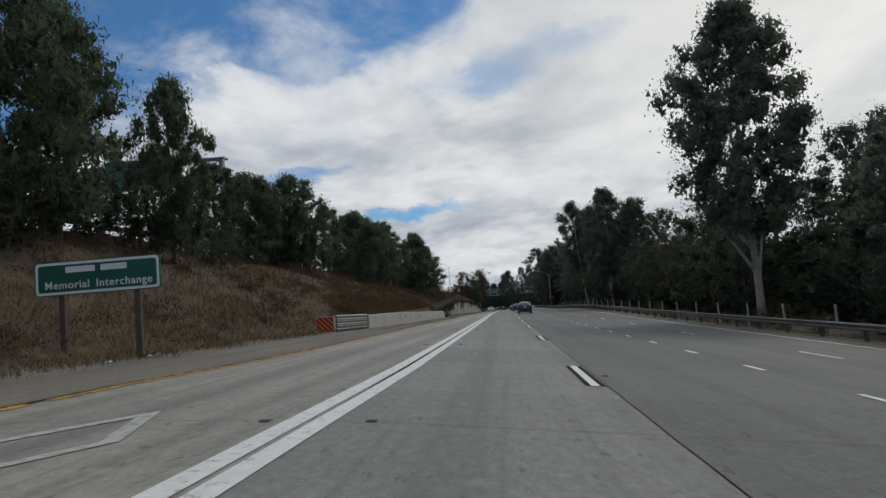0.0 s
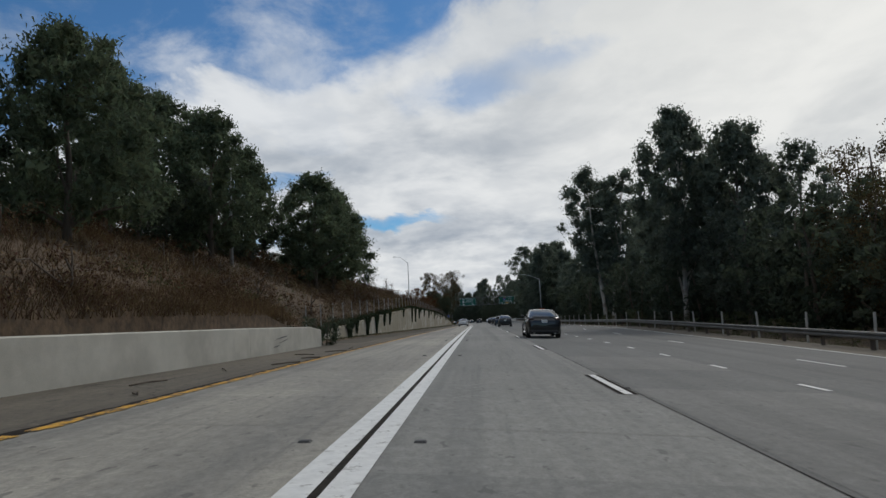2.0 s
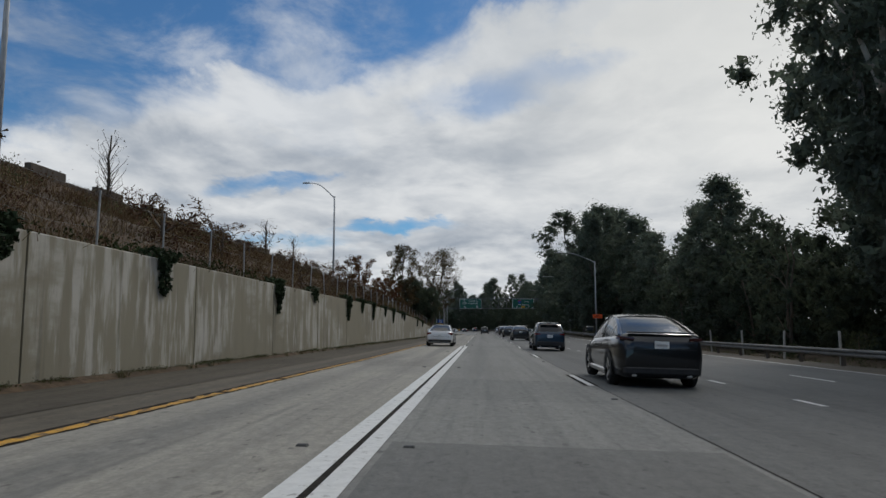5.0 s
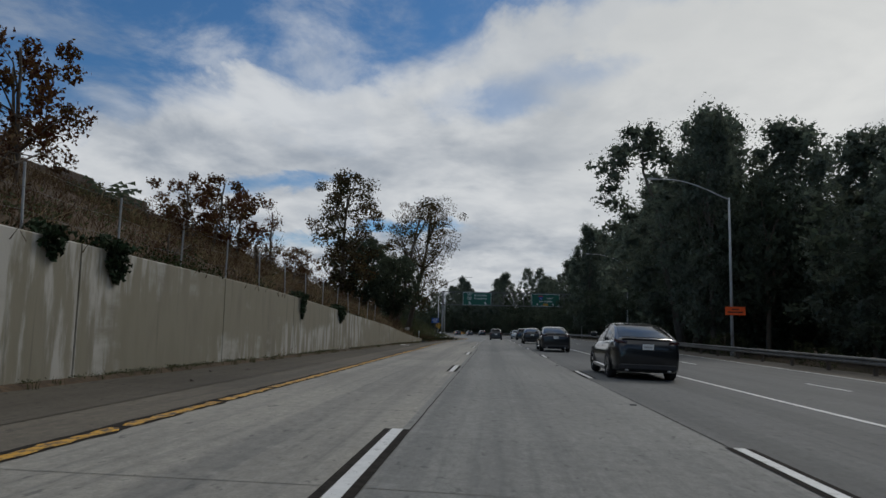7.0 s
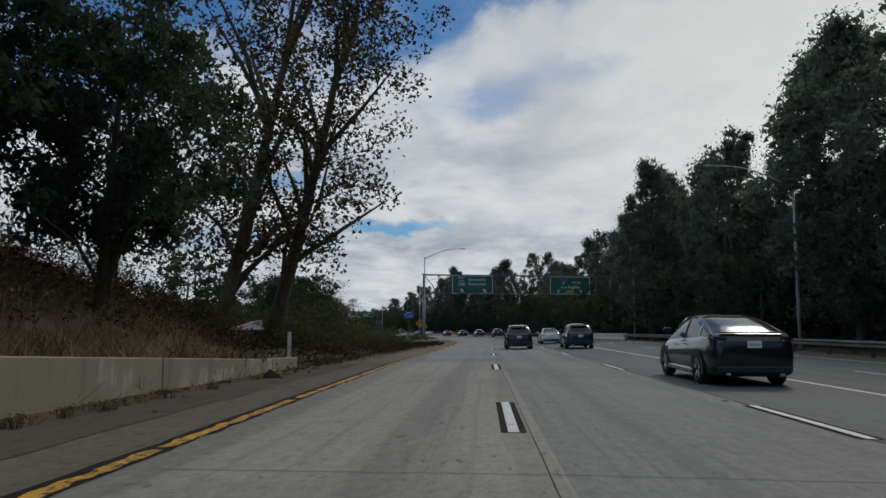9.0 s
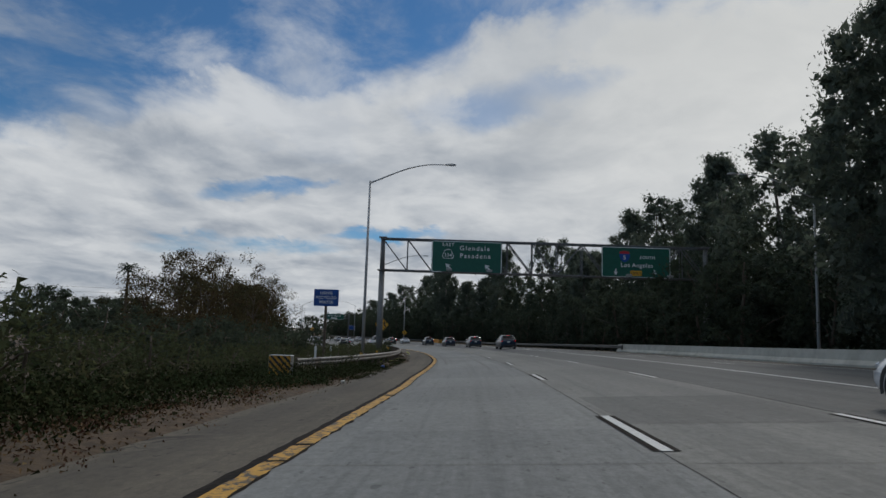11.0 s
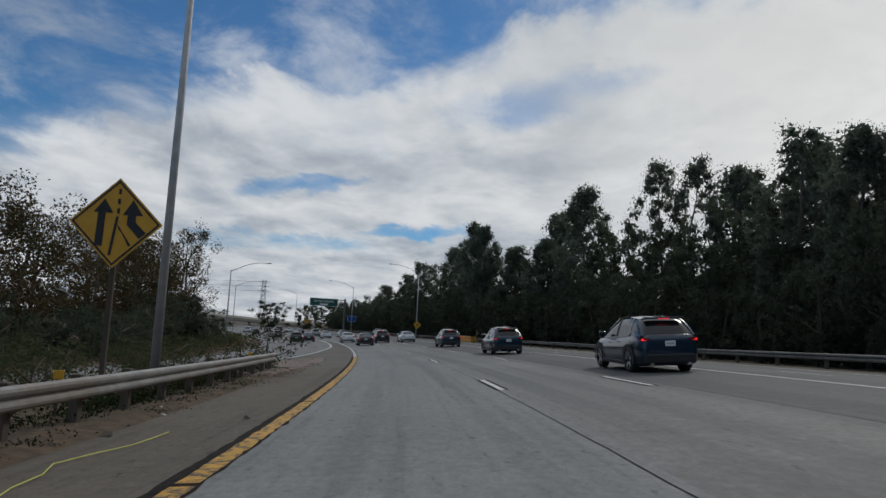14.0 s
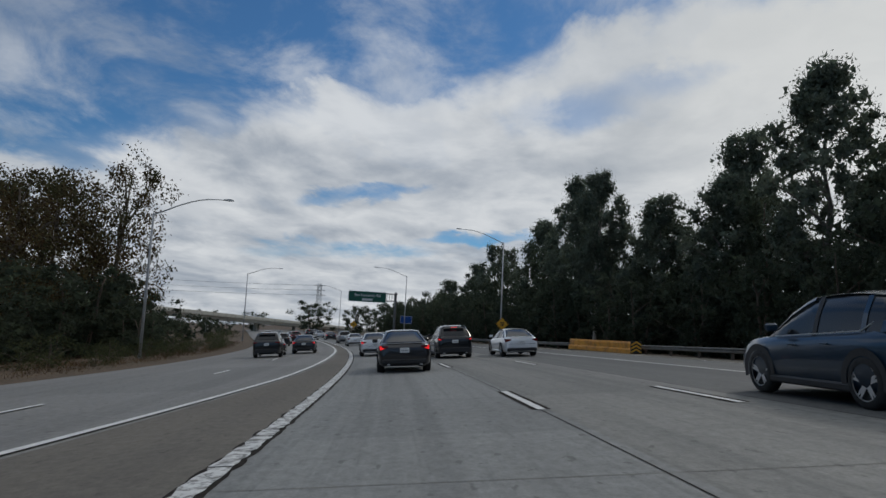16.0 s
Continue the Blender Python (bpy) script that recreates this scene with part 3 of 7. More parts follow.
def wall_top(y):
    return along(y, (40, 41, 48, 55, 65, 74, 81, 82.5, 85, 95, 110, 134, 150, 183, 213, 222, 231, 240, 252, 264, 268),
                 (0.0, 0.80, 0.88, 0.90, 0.84, 0.83, 0.80, 0.66, 0.40, 0.85, 1.6, 2.62, 2.72, 2.78, 2.42, 2.12, 1.80, 1.50, 0.9, 0.45, 0.40))


def bank_edge(y):
    """Height of the edge of the upper ramp, 18 m left of the line."""
    return along(y, (-40, 20, 67, 105, 137, 165, 186, 212, 232, 250, 262, 276, 292, 320), (4.4, 5.0, 5.7, 6.6, 7.3, 7.3, 7.4, 7.4, 6.9, 6.1, 5.0, 3.2, 1.5, 0.0))


def left_height(y, u):
    """Height of the land left of the pavement over the banked plane."""
    d = -u
    if y > 316:
        return -0.10 if d > 8 else 0.0
    foot = 0.45 - wall_u(y) if y > 40 else along(y, (-40, 20, 40), (9.5, 9.5, 8.2))
    low = wall_top(y) - 0.10 if 40 < y < 268 else -0.06
    if d < foot:
        return -0.06
    t = min(1.0, (d - foot) / (18.0 - foot))
    return low + (bank_edge(y) - low) * (t ** 0.9)


def build_ground():
    cols = [-400, -250, -160, -110, -80, -60, -48, -40, -34, -30, -26, -23, -20.5, -18, -16.5, -15, -13.5, -12, -10.5, -9.4, -8.4, -7.6, -7.01, -6.99, -6.5, -5.6,
            -3, 0, 8, 16.6, 18, 21, 26, 34, 45, 60, 80, 110, 160, 250, 400]
    rows = list(np.arange(-80, 700, 4.0)) + list(np.arange(700, 1500, 40.0))
    s = Shape()
    for y in rows:
        for u in cols:
            rough = noise.noise(Vector((u * 0.25, y * 0.13, 0.0))) * 0.30 + noise.noise(Vector((u * 0.8, y * 0.6, 3.0))) * 0.10
            if y > 272 and y < 405 and -7.7 < u < -5.8:
                w = 0.03 + abs(rough) * 0.25
            elif -7.0 < u < 16.7 or (y > 405 and -20 < u < 0):
                w = -0.15
            elif u < 0:
                w = left_height(y, u) + (rough if u < -8 else 0.0)
            else:
                w = -0.25 + rough * 0.6 + min(2.0, max(0, u - 45) * 0.02)
            s.v.append(tuple(place(y, u, w)))
    n = len(cols)
    for i in range(len(rows) - 1):
        for k in range(n - 1):
            a = i * n + k
            s.f.append((a, a + 1, a + n + 1, a + n))
    tagged(part("ground", s, EARTH, smooth_faces=True, fix=False), "dry brown earth of the embankment and verges", "ground", kind="structure")


build_ground()


def second_joint(y):
    return along(y, (6, 77, 136), (3.30, 3.55, 3.66))


sheet("carpool_lane", lambda y: (yellow_u(y) - 0.12, -1.5, 0), -60, 272, CONCRETE_ROAD, label="worn beige concrete carpool lane with tyre streaks", category="road")
sheet("carpool_lane", lambda y: (yellow_u(y) - 0.12, -1.5, 0), 272, 760, COOL_CONCRETE, label="cool grey concrete left lane with long tyre streaks", category="road")
sheet("first_lane", lambda y: (0, 1.75, second_joint(y)), -60, 760, FIRST_CONCRETE, label="worn grey concrete freeway lane with tyre streaks", category="road")
sheet("outer_lanes", lambda y: (second_joint(y), 5.25, 7.0, 8.75, 10.5, 12.4, 14.3), -60, 760, OUTER_CONCRETE, label="darker grey concrete outer freeway lanes", category="road")
sheet("shoulder_left", lambda y: (-9.6 if y < 40 else (wall_u(y) - 0.2 if y < 270 else along(y, (270, 285, 325, 338, 347, 354, 400, 409), (-7.2, -6.3, -6.4, -5.9, -5.55, -5.9, -6.2, -7.6)) + 0.5 * noise.noise(Vector((y * 0.16, 1, 0)))), -5.0, yellow_u(y) - 0.12), -60, 37, PALE_SHOULDER, w=-0.012,
      label="pale dusty concrete shoulder before the rail end", category="shoulder")
sheet("shoulder_left", lambda y: (-9.6 if y < 40 else (wall_u(y) - 0.2 if y < 270 else along(y, (270, 285, 325, 338, 347, 354, 400, 409), (-7.2, -6.3, -6.4, -5.9, -5.55, -5.9, -6.2, -7.6)) + 0.5 * noise.noise(Vector((y * 0.16, 1, 0)))), -5.0, yellow_u(y) - 0.12), 37, 409, SHOULDER, w=-0.012,
      label="cracked dirty concrete shoulder beside the yellow line", category="shoulder")
sheet("shoulder_right", lambda y: (14.3, along(y, (0, 300, 480, 600), (16.9, 17.4, 19.6, 19.6))), -60, 760, SHOULDER, w=-0.012,
      label="dusty concrete shoulder before the guardrail", category="shoulder")
sheet("verge_right", lambda y: (14.9 + 0.25 * noise.noise(Vector((y * 0.3, 2, 0))), along(y, (0, 300, 480, 600), (16.9, 17.4, 19.6, 19.6)) - 0.3), 425, 600, PALE_SHOULDER, 2.0, w=-0.006,
      label="pale dusty verge before the far guardrail", category="shoulder")


def ramp_inner(y):
    return along(y, (405, 412, 420, 431, 439, 447, 455, 464, 490, 520, 560, 800), (-10.4, -9.6, -8.8, -7.6, -6.8, -6.1, -5.5, -5.25, -4.8, -4.6, -4.4, -4.2))


sheet("merge_shoulder", lambda y: (ramp_inner(y), yellow_u(y) - 0.12), 409, 560, RAMP_ASPHALT, w=-0.012,
      label="brown asphalt wedge between two merging roadways", category="shoulder")
sheet("merging_road", lambda y: (along(y, (395, 434, 453, 472, 530, 800), (-21, -16.6, -14.9, -14.2, -14.6, -15.5)), -11.5, ramp_inner(y)), 395, 760, RAMP_LANE, w=-0.016,
      label="grey merging roadway joining from beside the freeway", category="road")


def build_markings():
    def flaked(shape, y0, y1, lo, hi, seed, longest, gap, ragged):
        """A painted line broken into worn lengths with uneven edges."""
        r = random.Random(seed)
        y = y0
        while y < y1:
            end = min(y1, y + r.uniform(0.5, longest))
            strip(shape, y, end, lambda q: yellow_u(q) + lo + ragged * noise.noise(Vector((q * 3.3, seed, 0))), lambda q: yellow_u(q) + hi + ragged * noise.noise(Vector((q * 3.9, seed, 5))), 0.009, 0.16)
            y = end + r.uniform(0.05, gap)
    yellow = Shape()
    flaked(yellow, -60, 300, -0.080, 0.070, 3, 6.0, 0.4, 0.08)
    flaked(yellow, 300, 424, -0.11, 0.10, 4, 8.0, 0.3, 0.04)
    tagged(part("edge_line", yellow, YELLOW_LINE, fix=False), "worn yellow edge line painted on concrete", "road marking", kind="structure")
    second = Shape()
    flaked(second, -60, 40, -0.27, -0.235, 8, 1.2, 5.0, 0.03)
    tagged(part("edge_line", second, YELLOW_LINE, fix=False), "thin faded second yellow edge line", "road marking", kind="structure")
    crack = Shape()
    strip(crack, -60, 426, lambda y: yellow_u(y) - 0.19 - 0.05 * noise.noise(Vector((y * 2.6, 9, 0))) - along(y, (230, 300), (0.0, 0.05)) + 0.03 * noise.noise(Vector((y * 0.9, 0, 0))), lambda y: yellow_u(y) + along(y, (-60, 60, 150, 300), (-0.08, 0.0, 0.11, 0.13)) + 0.08 * noise.noise(Vector((y * 2.1, 4, 0))), 0.004, 0.22)
    tagged(part("joint_crack", crack, TAR, fix=False), "dark broken pavement joint along the yellow line", "crack", kind="structure")
    tail = Shape()
    flaked(tail, 424, 600, -0.13, 0.10, 5, 3.2, 0.07, 0.06)
    tagged(part("edge_line", tail, FLAKED_WHITE, fix=False), "broad flaking white edge line", "road marking", kind="structure")
    edge_crack = Shape()
    strip(edge_crack, 424, 600, lambda y: yellow_u(y) + 0.05 + 0.05 * noise.noise(Vector((y * 2.3, 3, 0))), lambda y: yellow_u(y) + 0.155 + 0.05 * noise.noise(Vector((y * 2.9, 6, 0))), 0.004, 0.22)
    strip(edge_crack, 424, 600, lambda y: yellow_u(y) - 0.16 + 0.07 * noise.noise(Vector((y * 1.9, 13, 0))), lambda y: yellow_u(y) - 0.08, 0.004, 0.22)
    tagged(part("joint_crack", edge_crack, TAR, fix=False), "dark broken joint along the flaking white line", "crack", kind="structure")
    ramp = Shape()
    strip(ramp, 409, 620, lambda y: ramp_inner(y) - 0.28, lambda y: ramp_inner(y) - 0.12)
    tagged(part("edge_line", ramp, WHITE_LINE, fix=False), "white edge line of the merging roadway", "road marking", kind="structure")
    for a, b in ((-0.25, -0.03), (0.035, 0.235)):
        s = Shape()
        strip(s, -60, 181, lambda y: a + along(y, (4, 12), (-0.11, 0.0)), lambda y: b + along(y, (4, 12), (-0.11, 0.0)))
        tagged(part("carpool_line", s, WHITE_LINE, fix=False), "broad white half of the double carpool line", "road marking", kind="structure")
    def first_joint(y):
        return along(y, (181, 213, 232, 250, 262, 320, 370, 446), (0.06, 0.12, 0.14, -0.13, -0.13, 0.02, -0.15, -0.15))
    gap = Shape()
    strip(gap, -60, 181, lambda y: -0.04 + 0.02 * noise.noise(Vector((y * 1.3, 0, 0))), lambda y: 0.04 + 0.03 * noise.noise(Vector((y * 1.9, 7, 0))), 0.005, 0.6)
    strip(gap, 181, 620, lambda y: first_joint(y) + 0.02 * noise.noise(Vector((y * 1.3, 0, 0))), lambda y: first_joint(y) + along(y, (225, 240, 300, 330), (0.016, 0.008, 0.008, 0.018)) + 0.02 * noise.noise(Vector((y * 1.3, 0, 0))), 0.005, 0.8)
    strip(gap, -60, 620, lambda y: second_joint(y) + 0.02 * noise.noise(Vector((y * 1.3, 2, 0))), lambda y: second_joint(y) + 0.016 + 0.02 * noise.noise(Vector((y * 1.3, 2, 0))), 0.005, 0.8)
    tagged(part("lane_joint", gap, TAR, fix=False), "black lengthwise joint between concrete lanes", "joint", kind="structure")
    solid = Shape()
    strip(solid, 196, 640, 6.93, 7.08)
    tagged(part("lane_line", solid, WHITE_LINE, fix=False), "solid white line before the diverging lanes", "road marking", kind="structure")
    edge = Shape()
    strip(edge, -60, 640, 14.05, 14.19)
    tagged(part("edge_line", edge, WHITE_LINE, fix=False), "thin white edge line before the guardrail", "road marking", kind="structure")
    # hatch marks painted across the gore beyond the solid line
    for run in (((377.5, 7.2), (376.5, 10.9), (379.2, 12.9)), ((361.5, 7.2), (360.5, 9.0), (363.0, 12.6)), ((388.8, 10.9), (390.0, 13.9)), ((348.6, 10.4), (350.2, 13.9))):
        s = Shape()
        for (ya, ua), (yb, ub) in zip(run, run[1:]):
            d = Vector((yb - ya, ub - ua)).normalized() * 0.09
            n = len(s.v)
            s.v += [tuple(place(y, u, 0.009)) for y, u in ((ya - d.y, ua + d.x), (yb - d.y, ub + d.x), (yb + d.y, ub - d.x), (ya + d.y, ua - d.x))]
            s.f.append((n, n + 1, n + 2, n + 3))
        tagged(part("gore_stripe", s, WHITE_LINE, fix=False), "faded white hatch mark across the gore", "road marking", "gore hatch marks", kind="structure")
    # broken lines: a white dash between two black bands
    def dash(y, u, length=3.4, contrast=True, ends=""):
        m = thing("lane_dash", Matrix.Identity(4), "white painted lane dash with black borders on concrete" if contrast else "short worn white lane dash on concrete", "road marking", ends)
        s = Shape()
        strip(s, y, y + length, u - 0.065, u + 0.065, 0.010, 1.2)
        part("white_stripe", s, WHITE_LINE, m, fix=False)
        if contrast:
            for a, b in ((-0.15, -0.068), (0.068, 0.15)):
                s = Shape()
                strip(s, y, y + length, u + a, u + b, 0.008, 1.2)
                part("black_border", s, TAR, m, fix=False)
    def first_u(y):
        return along(y, (181, 205, 240, 256, 300, 333, 352, 363, 378, 395, 412, 460), (0.0, -0.08, -0.24, -0.34, 0.0, 0.28, 0.23, 0.16, 0.0, -0.03, -0.14, -0.1))

    def second_u(y):
        return along(y, (0, 10, 80, 136, 205, 256, 320, 345, 378, 395, 412, 446), (3.12, 3.14, 3.38, 3.5, 3.80, 3.68, 3.55, 3.56, 3.22, 3.3, 3.14, 3.1))
    for k in range(-3, 45):
        y = along(k, (-3, 0, 5, 9, 14, 17, 23, 24, 25, 26, 27, 28, 29, 30, 45), (-31, 10.4, 79.2, 136.2, 209.3, 252.7, 333.1, 346.9, 362.8, 378.4, 395.0, 411.5, 427.8, 443.8, 655))
        dash(y, second_u(y), ends="dashes of the second lane line")
        if k > 11:
            dash(y, first_u(y), ends="dashes of the first lane line")
    for k in range(-8, 42):
        dash(0.0 + 4.77 * k, 7.0, 1.1, False, "short marks of the third lane line")
    for k in range(-2, 34):
        dash(5.0 + 13.6 * k, 10.55, 2.6, False, "dashes of the fourth lane line")
    for k in range(0, 9):
        dash(418 + 13.6 * k, ramp_inner(418 + 13.6 * k) - 3.3, 2.8, False, "dashes of the merging roadway")
    # carpool diamond
    s = Shape()
    c = [(3.6, -2.1), (5.55, -1.42), (7.3, -1.98), (5.5, -2.68)]
    inner = [(4.1, -2.09), (5.5, -1.58), (6.8, -2.0), (5.45, -2.52)]
    s.poly([place(y, u, 0.008) for y, u in c + inner], [(i, (i + 1) % 4, 4 + (i + 1) % 4, 4 + i) for i in range(4)])
    tagged(part("carpool_diamond", s, FADED_WHITE, fix=False), "white diamond outline painted on the carpool lane", "road marking", kind="structure")
    # cross joints of the slabs
    # each cross joint follows the crossfall
    s = Shape()
    for k in range(-12, 150):
        y = 4.6 * k + 2.0
        us = (yellow_u(y) - 0.1, 0.0, 3.5, 7.0, 14.3)
        n = len(s.v)
        for u in us:
            s.v += [tuple(place(y, u, 0.004)), tuple(place(y + 0.014, u, 0.004))]
        s.f += [(n + 2 * i, n + 2 * i + 2, n + 2 * i + 3, n + 2 * i + 1) for i in range(len(us) - 1)]
    tagged(part("cross_joint", s, material("joint_filler", (0.135, 0.13, 0.115), (0.21, 0.205, 0.185), 3, 0.9), fix=False), "narrow grey cross joints between the concrete slabs", "joint", kind="structure")


build_markings()


def marker(y, u):
    s = Shape()
    m = at(y, u, 0.0)
    s.poly([(-0.06, -0.05, 0), (0.06, -0.05, 0), (0.06, 0.05, 0), (-0.06, 0.05, 0), (-0.045, -0.025, 0.02), (0.045, -0.025, 0.02), (0.045, 0.025, 0.02), (-0.045, 0.025, 0.02)],
           [(4, 5, 6, 7), (0, 1, 5, 4), (1, 2, 6, 5), (2, 3, 7, 6), (3, 0, 4, 7)])
    ob = part("lane_marker", s, TRIM_BLACK)
    ob.matrix_basis = m
    tagged(ob, "dirty raised reflective lane marker glued to concrete", "road marker", "raised markers along the lane lines")


for k in range(0, 14):
    marker(6.5 + 13.6 * k, -0.52)
    marker(6.6 + 13.6 * k, 0.50)
for k in range(0, 20):
    marker(12.0 + 13.6 * k, 3.5)

# ---------------------------------------------------------------- walls and rails
def wall_run(name, cuts, thick, mat, label, gap=0.028):
    """A retaining wall of cast panels: each panel a solid block between two joints, top following wall_top()."""
    root = thing(name, Matrix.Identity(4), label, "wall", kind="structure")
    for a, b in zip(cuts, cuts[1:]):
        s, n = Shape(), max(2, round((b - a) / 1.7))
        for i in range(n + 1):
            y = a + gap + (b - a - 2 * gap) * i / n
            u, t = wall_u(y), wall_top(y)
            s.v += [tuple(place(y, u, -0.4)), tuple(place(y, u - 0.01, t - 0.02)), tuple(place(y, u - 0.03, t)), tuple(place(y, u - thick, t)), tuple(place(y, u - thick, -0.4))]
        for i in range(n):
            for k in range(4):
                p = 5 * i + k
                s.f.append((p, p + 1, p + 6, p + 5))
        s.f += [(4, 3, 2, 1, 0), tuple(5 * n + k for k in range(5))]
        part("panel", s, mat, root)
    # dark backing in the joints
    s = Shape()
    for y in cuts[1:-1]:
        s.poly([place(y - 0.04, wall_u(y) - 0.05, -0.3), place(y + 0.04, wall_u(y) - 0.05, -0.3), place(y + 0.04, wall_u(y) - 0.05, wall_top(y) - 0.03), place(y - 0.04, wall_u(y) - 0.05, wall_top(y) - 0.03)], [(0, 1, 2, 3)])
    if s.f:
        part("joint_filler", s, TAR, root, fix=False)
    return root


SCRAWL = material("faded_grey_paint", (0.07, 0.075, 0.08), (0.14, 0.145, 0.15), 14, 0.7)
wall_run("wall_low", [41.2, 52, 63, 74, 82.5], 0.30, BARRIER_CONCRETE, "low pale concrete barrier wall below the slope", 0.004)
wall_run("wall_tall", [85.2] + [91.85 + 6.9 * k for k in range(26)] + [267.0], 0.35, WALL_CONCRETE, "tall stained concrete retaining wall with upright joints")

# sprayed-over scrawls on the low wall: station, height, length, breadth, rise
low_wall = bpy.data.objects["wall_low"]
for y, h, length, broad, rise in ((53.2, 0.42, 1.1, 0.07, 0.16), (53.7, 0.50, 1.2, 0.08, 0.17), (54.3, 0.56, 0.9, 0.06, 0.14), (54.1, 0.42, 0.4, 0.04, 0.07), (60.6, 0.45, 0.7, 0.06, 0.15),
                                  (61.6, 0.24, 0.6, 0.03, 0.10), (62.4, 0.27, 0.9, 0.03, -0.05), (76.2, 0.42, 1.6, 0.035, 0.13), (76.6, 0.32, 1.2, 0.03, 0.11), (76.0, 0.18, 0.8, 0.03, 0.07)):
    s = Shape()
    n = 7
    for i in range(n + 1):
        f = i / n
        mid, half = h + rise * f + random.uniform(-0.012, 0.012), broad * (0.15 + math.sin(math.pi * f)) * random.uniform(0.35, 0.6)
        q = y + length * f
        s.v += [tuple(place(q, wall_u(q) + 0.005, mid - half)), tuple(place(q, wall_u(q) + 0.005, mid + half))]
    s.f = [(2 * i, 2 * i + 2, 2 * i + 3, 2 * i + 1) for i in range(n)]
    part("paint_scrawl", s, SCRAWL, low_wall, fix=False)

# slabs poured anew in a darker mix, and rubber tracks left by braking
for y0, y1, lo, hi in ((134.9, 142.9, 0.30, 3.58), (104.7, 109.6, 3.72, 6.9), (57.2, 66.4, 3.6, 6.9), (70.8, 75.4, 3.62, 6.9), (182.0, 191.2, 3.75, 6.9), (308.7, 313.3, 0.2, 3.5)):
    sheet("repair_slab", lambda y: (lo, (lo + hi) / 2, hi), y0, y1, REPAIR, 2.3, w=0.003, label="darker repair slab let into the concrete lane", category="road slab")
for y0, y1, mid in ((97.5, 127.5, 1.10), (99.5, 126.0, 2.55), (328.0, 352.0, -1.10), (336.0, 366.0, -3.05), (396.0, 424.0, -1.15)):
    s = Shape()
    strip(s, y0, y1, lambda y: mid - 0.09 + 0.03 * noise.noise(Vector((y * 0.7, mid, 0))), lambda y: mid + 0.09 + 0.03 * noise.noise(Vector((y * 0.9, mid, 4))), 0.006, 0.5)
    tagged(part("tyre_track", s, TYRE_MARK, fix=False), "faint dark tyre track along the lane", "tyre mark", kind="structure")

# a dirty asphalt gutter between the wall and the paler shoulder
sheet("gutter", lambda y: (wall_u(y) + 0.02, -5.5, yellow_u(y) - 1.25 + 0.12 * noise.noise(Vector((y * 0.5, 3, 0)))), 86, 272, GUTTER, 1.5, w=-0.004,
      label="dark dirt-stained asphalt gutter along the wall foot", category="gutter")
# a raised concrete gutter lip along the foot of the wall
s = Shape()
for i in range(0, 95):
    y = 86 + i * 1.92
    u = wall_u(y)
    k = noise.noise(Vector((y * 0.9, 6, 0)))
    s.v += [tuple(place(y, u + 0.02, 0.0)), tuple(place(y, u + 0.03, 0.07 + 0.05 * k)), tuple(place(y, u + 0.16 + 0.06 * k, 0.05 + 0.03 * k)), tuple(place(y, u + 0.34 + 0.12 * k, -0.02))]
for i in range(94):
    s.f += [(4 * i + k, 4 * i + k + 1, 4 * i + k + 5, 4 * i + k + 4) for k in range(3)]
tagged(part("gutter_lip", s, EARTH, fix=False), "uneven line of washed-down earth along the wall foot", "earth", kind="structure")

W_BEAM = [(0.0, 0.0), (0.07, 0.035), (0.08, 0.075), (0.07, 0.115), (0.005, 0.15), (0.005, 0.165), (0.07, 0.20), (0.08, 0.24), (0.07, 0.28), (0.0, 0.315)]


def beam(y0, y1, u_of, low, side, parent, mat, step=1.9, name="rail"):
    """A corrugated steel rail, facing the road on the given side."""
    s, n, k = Shape(), max(1, round((y1 - y0) / step)), len(W_BEAM)
    for i in range(n + 1):
        y = y0 + (y1 - y0) * i / n
        for back in (0.0, 0.006):
            for d, h in W_BEAM:
                s.v.append(tuple(place(y, u_of(y) + side * (d - back), low(y) + h if callable(low) else low + h)))
    for i in range(n):
        a, b = i * 2 * k, (i + 1) * 2 * k
        for j in range(k - 1):
            s.f.append((a + j, a + j + 1, b + j + 1, b + j))
            s.f.append((a + k + j, b + k + j, b + k + j + 1, a + k + j + 1))
        s.f += [(a, b, b + k, a + k), (a + k - 1, a + 2 * k - 1, b + 2 * k - 1, b + k - 1)]
    return part(name, s, mat, parent, fix=False, smooth_faces=False)


def guardrail(name, y0, y1, u_of, side, label, post=1.9, height=0.72, post_mat=None, steel=None):
    root = thing(name, Matrix.Identity(4), label, "guardrail", kind="")
    beam(y0, y1, u_of, height - 0.315, side, root, steel or RAIL_STEEL)
    first = None
    y = y0 + 0.4
    while y < y1:
        if first is None:
            s = Shape()
            s.box((0, 0, 0.2), (0.15, 0.15, 1.1), bevel=0.012)
            s.box((side * 0.10, 0, height - 0.16), (0.10, 0.14, 0.34), bevel=0.01)
            first = s.mesh("post", post_mat or POST_WOOD)
        ob = new("post", first)
        ob.parent = root
        ob.matrix_basis = at(y, u_of(y) - side * 0.16, 0.0)
        y += post
    return root


def right_rail_u(y):
    return along(y, (0, 300, 340, 480, 600), (16.2, 16.4, 17.2, 18.9, 18.9))


guardrail("guardrail", -40, 330, right_rail_u, -1, "long dull steel guardrail on timber posts", post=3.8, steel=OLD_RAIL)
guardrail("guardrail", 372, 620, right_rail_u, -1, "distant steel guardrail below the dark trees", post=3.8, steel=OLD_RAIL)


